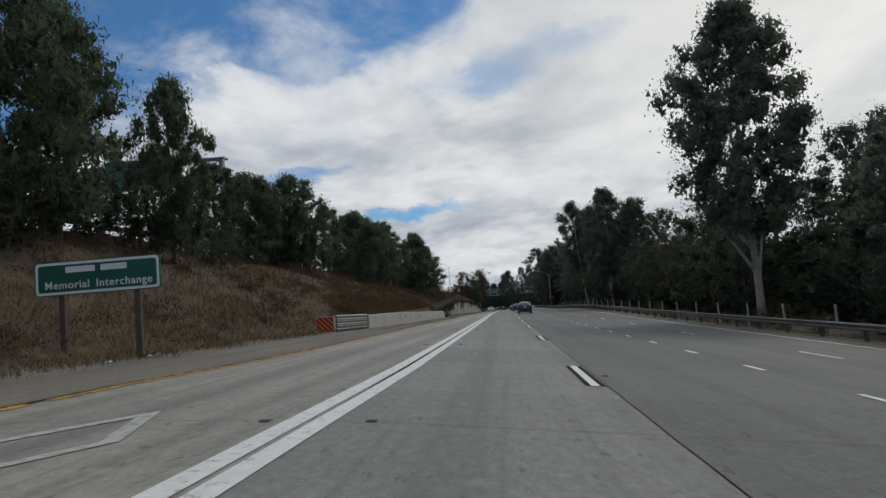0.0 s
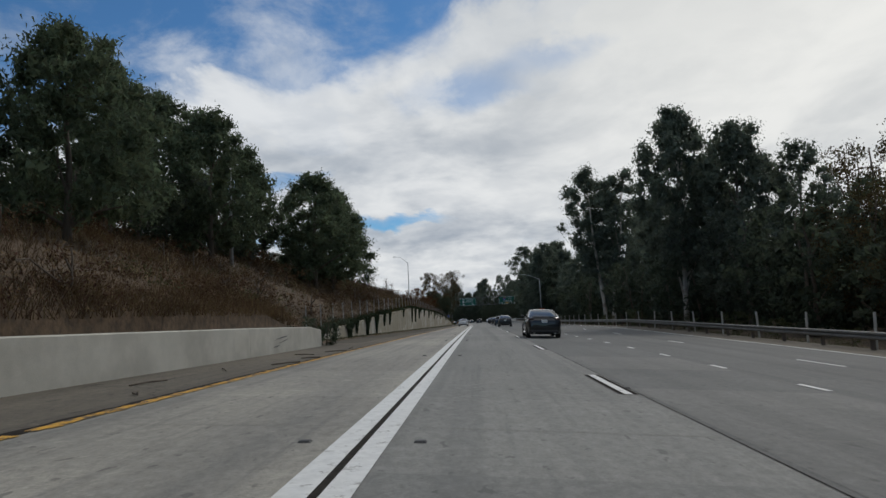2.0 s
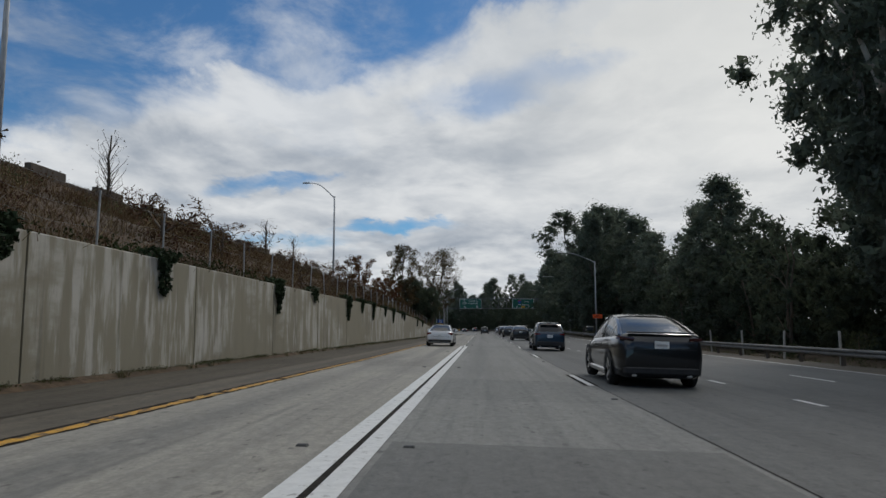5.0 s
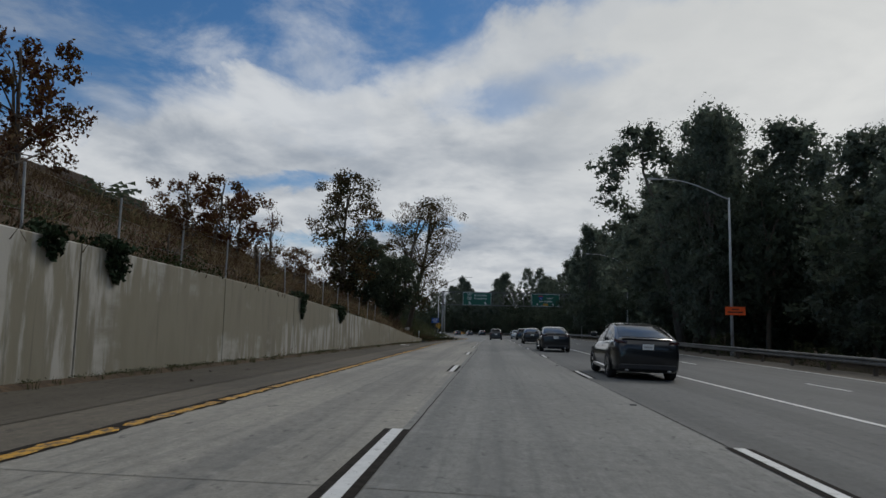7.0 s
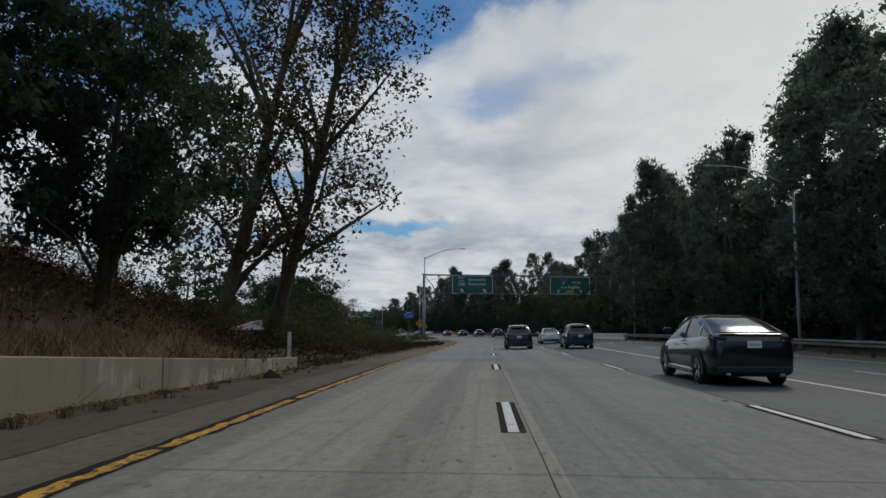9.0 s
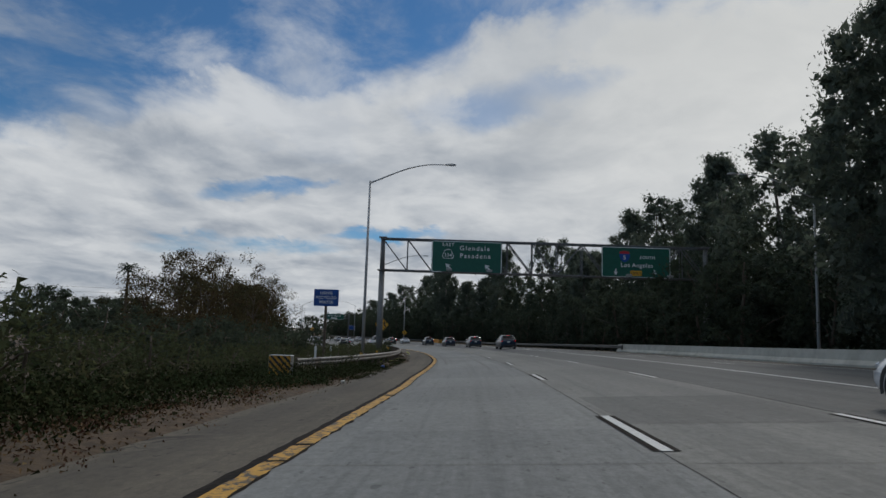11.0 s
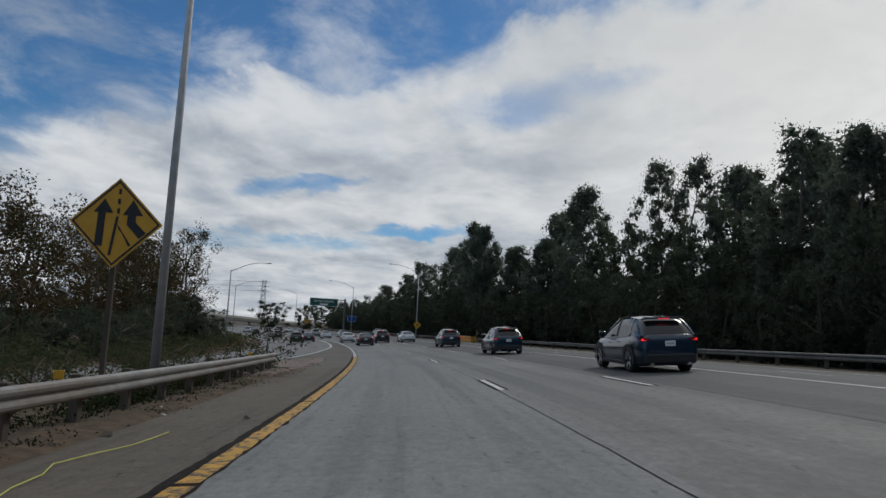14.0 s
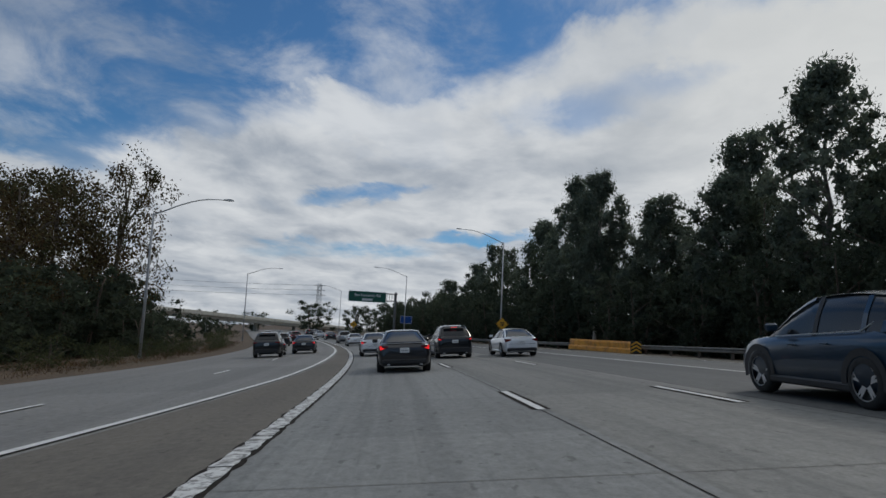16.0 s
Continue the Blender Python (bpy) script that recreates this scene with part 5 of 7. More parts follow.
def diamond(y, u, centre, side, label, merge=False, group=""):
    root = thing("warning_sign", at(y, u, 0), label, "sign", group)
    s = Shape()
    s.box((0, 0.10, centre / 2 - 0.2), (0.11, 0.09, centre + 1.2), bevel=0.01)
    part("post", s, POST_WOOD, root)
    d = side / math.sqrt(2)
    s = Shape()
    s.extrude([(0, centre - d), (d, centre), (0, centre + d), (-d, centre)], "y", 0, 0.025)
    plate = part("plate", s, SIGN_YELLOW, root)
    s = Shape()
    o, i = d * 0.95, d * 0.89
    s.poly([(0, -0.006, centre - o), (o, -0.006, centre), (0, -0.006, centre + o), (-o, -0.006, centre), (0, -0.006, centre - i), (i, -0.006, centre), (0, -0.006, centre + i), (-i, -0.006, centre)],
           [(k, (k + 1) % 4, 4 + (k + 1) % 4, 4 + k) for k in range(4)])
    part("rim", s, SIGN_BLACK, plate, fix=False)
    if merge:
        def flat(name, outline, faces):
            s = Shape()
            s.poly([(x * d, -0.008, centre + z * d) for x, z in outline], faces)
            part(name, s, SIGN_BLACK, plate, fix=False)
        flat("straight_arrow", ((-0.42, -0.52), (-0.25, -0.52), (-0.24, 0.23), (-0.08, 0.22), (-0.28, 0.53), (-0.50, 0.22), (-0.40, 0.23)), [(0, 1, 2, 6), (3, 4, 5)])
        flat("merging_arrow", ((0.52, -0.33), (0.66, -0.20), (0.42, 0.03), (0.42, 0.20), (0.57, 0.18), (0.33, 0.53), (0.13, 0.18), (0.24, 0.20), (0.23, -0.03)), [(0, 1, 2, 8), (8, 2, 3, 7), (4, 5, 6)])
        for z in (0.70, 0.48, 0.27):
            flat("centre_dash", ((0.0, z - 0.06), (0.06, z - 0.06), (0.06, z + 0.06), (0.0, z + 0.06)), [(0, 1, 2, 3)])
        flat("lane_edge", ((-0.11, -0.72), (-0.05, -0.72), (0.05, 0.14), (-0.01, 0.14)), [(0, 1, 2, 3)])
        flat("merging_edge", ((0.03, -0.02), (0.06, -0.12), (0.36, -0.48), (0.31, -0.51)), [(3, 2, 1, 0)])
    else:
        for z, w in ((0.22, 0.62), (0.0, 0.72), (-0.22, 0.5)):
            s = Shape()
            s.box((0, -0.008, centre + z * d), (w * d, 0.004, 0.13 * d))
            part("text_bar", s, SIGN_BLACK, plate)


diamond(395.5, -8.7, 3.85, 1.42, "yellow diamond sign with two merging arrows", True)
diamond(519.5, 18.5, 2.9, 1.30, "yellow diamond warning sign on a lamp pole")
diamond(640, 17.6, 3.3, 1.7, "small far yellow diamond warning sign")

# exit sign far ahead on one post
root = thing("exit_sign", at(572.5, 14.8, 0.3, -2), "dark green exit sign on a single steel post", "sign")
s = Shape()
s.tube([(0, 0, -1.0), (0, 0, 9.6)], [0.30, 0.24], 10)
part("column", s, DARK_STEEL, root)
for z in (9.2, 7.6):
    s = Shape()
    s.box((-4.9, 0, z), (10.6, 0.2, 0.2), bevel=0.02)
    part("chord", s, DARK_STEEL, root)
for k in range(5):
    s = Shape()
    s.box((-0.3 - k * 0.55, 0, 8.4), (0.10, 0.12, 1.7))
    part("upright", s, DARK_STEEL, root)
board = panel("board", 8.3, 2.3, -6.3, 8.3, SIGN_GREEN, root, y=-0.3)
lettering("San Fernando Rd", 0.84, -6.3, 8.60, -0.312, SIGN_WHITE, board)
s = Shape()
s.box((-6.3, -0.312, 7.68), (2.3, 0.01, 0.45))
part("text_bar", s, SIGN_WHITE, board)
root = thing("blue_sign", at(590, 22.0, 0.5), "small blue service sign far along the road", "sign")
s = Shape()
s.box((0, 0.1, 1.6), (0.14, 0.12, 4.0), bevel=0.01)
part("post", s, POST_WOOD, root)
panel("board", 3.0, 1.9, 0, 3.9, SIGN_BLUE, root)

# crash barrels' container: yellow water-filled barrier with a chevron end
root = thing("crash_cushion", at(482.2, 18.0, 0.0, 6), "long yellow plastic crash barrier with a chevron nose", "crash cushion")
for k in range(6):
    s = Shape()
    o = [(-0.34, 0.0), (0.34, 0.0), (0.34, 0.30), (0.22, 0.42), (0.24, 0.80), (0.16, 0.95), (-0.16, 0.95), (-0.24, 0.80), (-0.22, 0.42), (-0.34, 0.30)]
    s.extrude(o, "y", k * 1.9, k * 1.9 + 1.84)
    part("module", s, material("sun_faded_yellow_plastic", (0.60, 0.25, 0.014), (0.68, 0.31, 0.025), 2, 0.5, c3=(0.30, 0.13, 0.02), scale3=1.6, amount3=0.8), root)
s = Shape()
s.box((0, -0.06, 0.5), (0.95, 0.08, 0.95), bevel=0.02)
nose = part("nose_plate", s, SIGN_BLACK, root)
for k in range(3):
    s = Shape()
    z = 0.18 + 0.28 * k
    s.poly([(-0.44, -0.106, z - 0.12), (0, -0.106, z + 0.12), (0.44, -0.106, z - 0.12), (0.44, -0.106, z + 0.02), (0, -0.106, z + 0.26), (-0.44, -0.106, z + 0.02)], [(0, 1, 4, 5), (1, 2, 3, 4)])
    part("chevron", s, SIGN_YELLOW, nose, fix=False)

# ---------------------------------------------------------------- vegetation
rng = np.random.default_rng(7)


def leaf_shape(centres, length, width, droop=0.0, spread=0.35):
    """One pointed leaf at each centre, turned at random; droop pulls the long axis down."""
    n = len(centres)
    a = rng.normal(size=(n, 3))
    a[:, 2] -= droop
    a /= np.linalg.norm(a, axis=1)[:, None]
    b = np.cross(a, rng.normal(size=(n, 3)))
    b /= np.linalg.norm(b, axis=1)[:, None]
    c = np.cross(a, b)
    le = length * (1 + spread * rng.uniform(-1, 1, n))[:, None] / 2
    wi = width * (1 + spread * rng.uniform(-1, 1, n))[:, None] / 2
    v = np.stack([centres - a * le, centres + a * le * 0.7 + b * wi + c * wi * 0.3, centres + a * le * 0.7 - b * wi - c * wi * 0.3], 1).reshape(-1, 3)
    s = Shape()
    s.v = v.tolist()
    s.f = [(3 * i, 3 * i + 1, 3 * i + 2) for i in range(n)]
    return s


def cloud_points(centres, radii, count, flat=1.0, shell=0.55):
    """Points about clump centres, denser towards each clump's skin."""
    k = rng.integers(0, len(centres), count)
    d = rng.normal(size=(count, 3))
    d /= np.linalg.norm(d, axis=1)[:, None]
    r = radii[k] * (shell + (1 - shell) * rng.uniform(0, 1, count)) * rng.uniform(0.55, 1.05, count)
    p = centres[k] + d * r[:, None] * np.array([1, 1, flat])
    return p


def limbs(shape, start, tips, r0, bend=0.4):
    for tip in tips:
        a, b = Vector(start(tip)), Vector(tip)
        m = a.lerp(b, 0.5) + Vector((rng.uniform(-bend, bend), rng.uniform(-bend, bend), rng.uniform(0, bend)))
        shape.tube([a, m, b], [r0, r0 * 0.6, r0 * 0.2], 5, caps=False)


def tree(kind, height, radius, label, leaf_mat, bark_mat, seed, count, leaf, first=0.25, clumps=46, droop=0.0, core=0, lean=(0, 0), stems=1, ragged=0.35, show=10, limb=0.02, deep=0.5, tight=0.86):
    """A tapered trunk with limbs, and a crown of leaf clumps with gaps. Stands at the origin; copied to its places."""
    global rng
    rng = np.random.default_rng(seed)
    root = thing(kind, Matrix.Identity(4), label, "tree")
    wood = Shape()
    tips_all = []
    for sstem in range(stems):
        off = Vector((0, 0, 0)) if stems == 1 else Vector((math.cos(sstem * 2.4) * 0.5, math.sin(sstem * 2.4) * 0.5, 0))
        lx, ly = lean[0] + (0 if stems == 1 else math.cos(sstem * 2.4) * 0.14), lean[1] + (0 if stems == 1 else math.sin(sstem * 2.4) * 0.14)
        pts = []
        for k in range(8):
            f = k / 7
            pts.append((off.x + lx * height * f + rng.normal(0, 0.012) * height * f, off.y + ly * height * f + rng.normal(0, 0.012) * height * f, height * 0.93 * f - 0.5 * (1 - f)))
        wood.tube(pts, [height * (0.014 if kind == "eucalyptus_tree" else 0.019) * (1 - 0.86 * k / 7) + 0.02 + (0.05 if k == 0 else 0) for k in range(8)], 8)
        tips_all.append(pts)
    centres, radii = [], []
    for k in range(clumps):
        f = first + (1 - first) * (k + 0.5) / clumps
        if kind in ("pine_tree",):
            prof = (1 - ((f - 0.42) / 0.62) ** 2) ** 0.8 if abs(f - 0.42) < 0.62 else 0.05
        elif kind in ("eucalyptus_tree",):
            prof = 0.35 + 0.65 * math.sin(min(1, (f - first) / (1 - first) * 1.15) * math.pi) ** 0.6 if f < 0.97 else 0.25
        else:
            prof = math.sqrt(max(0.02, 1 - ((f - 0.62) / 0.46) ** 2))
        ang = k * 2.39996 + rng.uniform(-0.5, 0.5)
        r = radius * prof * math.sqrt(rng.uniform(0.10, 1.0)) * (1 + rng.uniform(-ragged, ragged))
        stem = tips_all[k % stems]
        q = f * 7
        i = min(6, int(q))
        cx = stem[i][0] + (stem[i + 1][0] - stem[i][0]) * (q - i)
        cy = stem[i][1] + (stem[i + 1][1] - stem[i][1]) * (q - i)
        centres.append((cx + r * math.cos(ang), cy + r * math.sin(ang), height * f))
        radii.append(radius * (rng.uniform(0.26, 0.48) if kind == "eucalyptus_tree" else rng.uniform(0.22, 0.42)))
    centres, radii = np.array(centres), np.array(radii)
    for k in rng.permutation(clumps)[:show]:
        stem = tips_all[k % stems]
        c = centres[k]
        f = max(0.12, c[2] / height - rng.uniform(0.12, 0.25))
        q = f * 7
        i = min(6, int(q))
        a = [stem[i][d] + (stem[i + 1][d] - stem[i][d]) * (q - i) for d in range(3)]
        twig = Shape() if kind == "bare_sapling" else wood
        limbs(twig, lambda tip: a, [tuple(c)], height * 0.0075 * limb / 0.02 + limb)
        if kind == "bare_sapling":
            part("branch", twig, bark_mat, root, smooth_faces=True, fix=False)
    part("trunk", wood, bark_mat, root, smooth_faces=True, fix=False)
    # tight clumps, with a scatter of loose sprays
    loose = count // 5
    pts = np.concatenate([cloud_points(centres, radii * tight, count - loose, 0.8), cloud_points(centres, radii * 1.12, loose, 0.8)])
    s = leaf_shape(pts, leaf[0], leaf[1], droop)
    if core:
        inner = cloud_points(centres, radii * 0.70, core, 0.8, 0.15)
        t = leaf_shape(inner, deep, deep * 0.8)
        n = len(s.v)
        s.v += t.v
        s.f += [tuple(i + n for i in f) for f in t.f]
    part("crown", s, leaf_mat, root, fix=False)
    return root


PINES = [tree("pine_tree", 10.0, 3.9, "dark dense pine on the dry embankment", PINE_LEAF, BARK, 11 + k, 12500, (0.34, 0.085), 0.12, 90, droop=-1.0, core=4200, show=8, deep=0.42, tight=0.92) for k in range(3)]
EUCS = [tree("eucalyptus_tree", 22.0, 5.2, "tall dark eucalyptus with ragged clumped crown", EUC_LEAF, GREY_BARK, 31 + k, 12000, (0.30, 0.12), 0.10, 122, droop=0.8, core=6200, show=7, stems=1 + (k == 1), deep=0.6, tight=0.94) for k in range(3)]
PALE_EUCS = [tree("eucalyptus_tree", 22.0, 5.2, "tall eucalyptus with pale bare trunk and ragged crown", EUC_LEAF, PALE_BARK, 41 + 3 * k, 15000, (0.31, 0.135), 0.30 + 0.04 * k, 130, droop=0.8, core=8500, show=9, stems=1 + 2 * k, lean=(-0.02, 0), deep=0.58, tight=0.94) for k in range(2)]
OAKS = [tree("roadside_tree", 9.0, 4.4, "dense dark green roadside tree", OAK_LEAF, BARK, 51 + k, 2900, (0.28, 0.16), 0.06, 54, core=1200, show=5, stems=2, deep=0.55, tight=0.92) for k in range(3)]
FAR_OAKS = [tree("roadside_tree", 15.0, 6.0, "dense dark tree deep in the roadside belt", OAK_LEAF, BARK, 61 + k, 2200, (0.40, 0.22), 0.30, 56, core=1100, show=3, stems=1, deep=0.75, tight=0.95) for k in range(3)]
SYCS = [tree("sycamore_tree", 12.0, 4.2, "half-bare sycamore with browning leaves", BROWN_LEAF, BARK, 71 + k, 8600, (0.21, 0.15), 0.16, 70, show=11, stems=1 + k % 2, ragged=0.5) for k in range(3)]
THINS = [tree("thin_tree", 13.0, 3.4, "upright broadleaf tree with dark browning leaves", BROWN_LEAF, BARK, 91 + k, 9500, (0.24, 0.17), 0.14, 84, core=500, show=10, ragged=0.6, deep=0.3, tight=0.86) for k in range(2)]
REDS = [tree("rusty_shrub_tree", 4.5, 2.0, "rust-leaved shrub tree on the ramp slope", RUST_LEAF, BARK, 111 + k, 4200, (0.17, 0.11), 0.30, 40, show=12, limb=0.014, stems=2) for k in range(2)]
DARK_OAKS = [tree("oak_tree", 9.0, 4.0, "dense dark evergreen oak on the slope", OAK_LEAF, BARK, 121 + k, 20000, (0.17, 0.10), 0.24, 120, core=9000, show=8, stems=2, deep=0.28, tight=0.88) for k in range(2)]
BARE = tree("bare_sapling", 4.5, 0.9, "leafless grey sapling on the slope", BROWN_LEAF, BARK, 131, 40, (0.12, 0.08), 0.22, 46, show=46, limb=0.007)
SHRUBS = [tree("bush", 2.6, 2.3, "low dark shrub growing in under pines", OAK_LEAF, BARK, 161 + k, 1700, (0.17, 0.10), 0.06, 26, core=400, show=4, stems=3, deep=0.28, tight=0.86) for k in range(2)]
BUSHES = [tree("bush", 2.2, 1.7, "rounded grey-green roadside bush", SAGE, BARK, 141 + k, 780, (0.17, 0.08), 0.10, 24, core=0, show=3, stems=1) for k in range(3)]

DEAD_BUSHES = [tree("dead_bush", 1.2, 1.1, "low dead brown bush on the slope", BROWN_SCRUB, BARK, 151 + k, 420, (0.18, 0.04), 0.10, 18, core=0, show=5, stems=1, ragged=0.6) for k in range(3)]
FIRST_USED = set()


def plant(sorts, index, y, u, base, top, native, wide=1.0, label="", group=""):
    """Stands a copy of one of the sorts at a place, scaled so that its top is at the given height."""
    src = sorts[index % len(sorts)]
    k = (top - base) / native
    r = random.Random(int(y * 31 + u * 17))
    m = Matrix.Translation(place(y, u, base)) @ Matrix.Rotation(r.uniform(0, 6.28), 4, "Z") @ Matrix.Diagonal((k * wide, k * wide, k, 1))
    if src.name not in FIRST_USED:
        FIRST_USED.add(src.name)
        src.matrix_basis = m
        ob = src
    else:
        ob = copy_thing(src, m)
        ob.matrix_basis = m
    if label:
        ob["label"] = label
    if group:
        ob["group"] = group
    return ob


def slope(y, u):
    return left_height(y, u) - 0.1


# pines on the left embankment: station, offset, height of the top
for n, (y, u, top, wide) in enumerate(((14, -19, 15.5, 0.95), (22, -15.5, 14.5, 0.75), (28, -17.5, 15.2, 0.72), (34, -15.2, 13.6, 0.52), (40, -18.8, 8.0, 0.6), (44.5, -20.6, 12.4, 0.42), (49, -19.4, 12.5, 0.85), (57.5, -16.1, 13.0, 0.95), (57.5, -20.5, 13.4, 1.0),
                                       (74, -17.4, 13.0, 0.72), (77, -12.8, 11.2, 0.9), (86, -16.6, 13.8, 0.85), (93.5, -14.4, 13.4, 0.9), (96, -19, 15.5, 1.0), (104, -16.6, 14.0, 0.95),
                                       (107.5, -11.6, 12.6, 1.0), (113.5, -11.4, 11.7, 1.0), (129.5, -14.6, 16.0, 0.78), (-2, -20, 17, 1.2), (6, -25, 19, 1.2), (24, -27, 19, 1.2), (55.2, -14.8, 10.4, 0.62), (52.5, -17.2, 12.0, 0.75))):
    plant(PINES, n, y, u, slope(y, u) if u > -18 else bank_edge(y) - 0.2, top, 10.0, wide * 1.05, group="pines on the embankment")

# dark shrubs growing in under the pines, added to fill in the deep shade there too
for n in range(34):
    r = random.Random(n + 400)
    y = 4 + 3.7 * n + r.uniform(-1.2, 1.2)
    u = r.uniform(-18.6, -15.6)
    if 62 < y < 76:
        continue
    b = slope(y, max(u, -17.9))
    plant(SHRUBS, n, y, u, b, b + r.uniform(1.8, 3.4), 2.6, r.uniform(0.9, 1.3), group="shrubs under the pines")

# tall trees on the right
for n, (y, u, top, wide) in enumerate(((54.0, 21.7, 25.2, 0.86), (62, 34, 17.5, 0.9), (38, 25, 12.5, 1.1), (46, 30, 14.5, 1.1), (33, 22.5, 10.0, 1.0), (120, 21.0, 20.5, 0.85), (115, 25, 18.0, 0.95), (126, 27, 17.0, 1.1), (171, 23.6, 26.0, 0.86), (182, 34, 22.0, 1.1), (136, 24.0, 16.0, 0.8), (148, 30, 15.0, 1.2), (151, 25.5, 13.5, 1.0), (143, 27.5, 12.4, 1.1), (206, 26, 17.0, 1.1),
                                       (248, 19.5, 20.2, 0.75), (258, 20.5, 22.4, 1.2), (250, 27, 19.8, 1.2), (268, 27, 24.0, 1.0), (281, 27, 22.0, 1.0), (294, 26, 23.5, 1.0), (306, 30, 26.0, 1.0), (318, 25, 21.7, 0.9), (336, 22.5, 24.0, 0.85),
                                       (345, 32, 21.0, 1.1), (362, 33, 22.5, 1.1), (381, 34, 24.8, 0.8), (396, 42, 23.8, 1.0), (410, 40, 26.1, 0.85), (420, 40, 26.0, 0.95), (424, 32, 17.2, 0.9), (436, 36, 20.5, 0.95), (440, 42, 21.0, 1.0), (456, 45, 23.8, 1.0), (469, 44, 28.5, 0.72), (487, 39, 27.6, 0.9),
                                       (503, 43, 26.5, 0.9), (523, 34, 25.9, 0.72), (540, 40, 29.7, 0.8), (560, 44, 25.9, 1.0), (585, 46, 23.8, 1.0), (610, 48, 21.6, 1.1), (640, 50, 19.4, 1.2), (18, 27, 14.0, 1.1), (88, 31, 11.5, 1.1), (226, 31, 18.0, 1.1), (116, 30, 15.8, 0.95),
                                       (499, 37.5, 20.0, 1.05), (511, 36.8, 20.0, 1.0), (520, 40, 19.0, 1.1), (534, 39.5, 19.0, 1.1), (236, 26, 15.2, 1.1), (229, 27, 13.0, 1.2), (341, 26.5, 23.5, 1.05), (328, 27.5, 22.0, 1.0), (175, 27.0, 24.0, 0.95))):
    pale = {54.0: 0, 171: 1, 523: 0, 381: 0, 120: 0}.get(y)
    plant(EUCS if pale is None else PALE_EUCS, n if pale is None else pale, y, u, -0.3, top, 22.0, wide, group="tall trees behind the long guardrail")
# lower trees filling the belt below them
n = 0
for row, (u0, h0, gap) in enumerate(((23.5, 8.5, 9.3), (29.0, 12.5, 13.5))):
    y = -14.0 + 2.0 * row
    while y < 660:
        r = random.Random(int(y * 13 + row))
        far = along(y, (320, 400, 470), (0, 5, 9))
        if not (row == 0 and (44 < y < 60 or 163 < y < 177 or 236 < y < 247 or 286 < y < 301 or 339 < y < 351)):
            tall = along(y, (0, 60, 110, 150, 230, 260, 320, 375, 650), (0.85, 0.72, 0.8, 0.9, 1.0, 1.25, 1.05, 0.80, 0.78)) if row else 1.0
            plant(OAKS if row == 0 else FAR_OAKS, n, y, u0 + far + r.uniform(-1.2, 1.8), -0.4, h0 * tall * r.uniform(0.75, 1.2), 9.0 if row == 0 else 15.0, r.uniform(0.85, 1.2), group="belt of lower trees beyond the guardrail")
        n += 1
        y += gap * r.uniform(0.8, 1.25)

for n, (y, u, top) in enumerate(((245, 22.8, 13.5), (252, 24, 15), (260, 23.5, 14), (268, 24, 15), (380, -62, 9), (396, -70, 10), (410, -58, 9.5), (425, -66, 11), (440, -60, 10), (456, -58, 11), (472, -64, 11), (490, -60, 12), (505, -70, 12), (540, -58, 11), (560, -48, 9), (575, -60, 10), (372, 31, 15), (390, 34, 16.5), (403, 36, 15), (430, 39, 17), (447, 40, 18.5), (462, 39, 16), (478, 40, 19), (495, 39, 17.5), (512, 40, 17), (530, 37, 16), (548, 39, 18.5), (570, 40, 17), (592, 42, 16))):
    plant(FAR_OAKS, n, y, u, -0.4, top, 15.0, 0.8 if u > 0 else 1.3, label="" if u > 0 else "dark tree far back behind the brush", group="belt of lower trees beyond the guardrail" if u > 0 else "far trees behind the brush")


# undergrowth and rear crowns that close the belt down to the ground
def thicket(clumps, each, seed, y0=-30.0, y1=690.0, share=1.0, back=0.0, size=0.54):
    global rng
    rng = np.random.default_rng(seed)
    centres, radii = [], []
    for y in rng.uniform(y0, y1, clumps):
        far = along(y, (320, 400, 470), (0, 5, 9))
        top = along(y, (-30, 60, 110, 150, 230, 250, 320, 375, 650), (5.5, 6.0, 7.5, 8.0, 9.5, 13.0, 13.5, 12.8, 12.0))
        top *= share * 1.0 + 0.30 * noise.noise(Vector((y * 0.07, 2.0, 0))) + 0.22 * noise.noise(Vector((y * 0.23, 5.0, 0)))
        centres.append(tuple(place(y, 28.0 + back + far + rng.uniform(-1.5, 5.0), top * rng.uniform(0.0, 1) ** 1.1)))
        radii.append(rng.uniform(0.9, 1.8))
    s = leaf_shape(cloud_points(np.array(centres), np.array(radii), clumps * each, 0.9, 0.3), size, size * 0.78)
    tagged(part("undergrowth", s, OAK_LEAF, fix=False), "dense dark undergrowth below the tall roadside trees", "shrubs", kind="stuff")


thicket(4400, 44, 77)
thicket(1300, 40, 78, 225, 500, 0.4)
thicket(1300, 36, 79, 335, 560, 0.2)
thicket(2600, 38, 80, 230, 690, 0.95, 11.0, 0.85)
thicket(1500, 38, 81, -30, 230, 1.05, 9.0, 0.85)
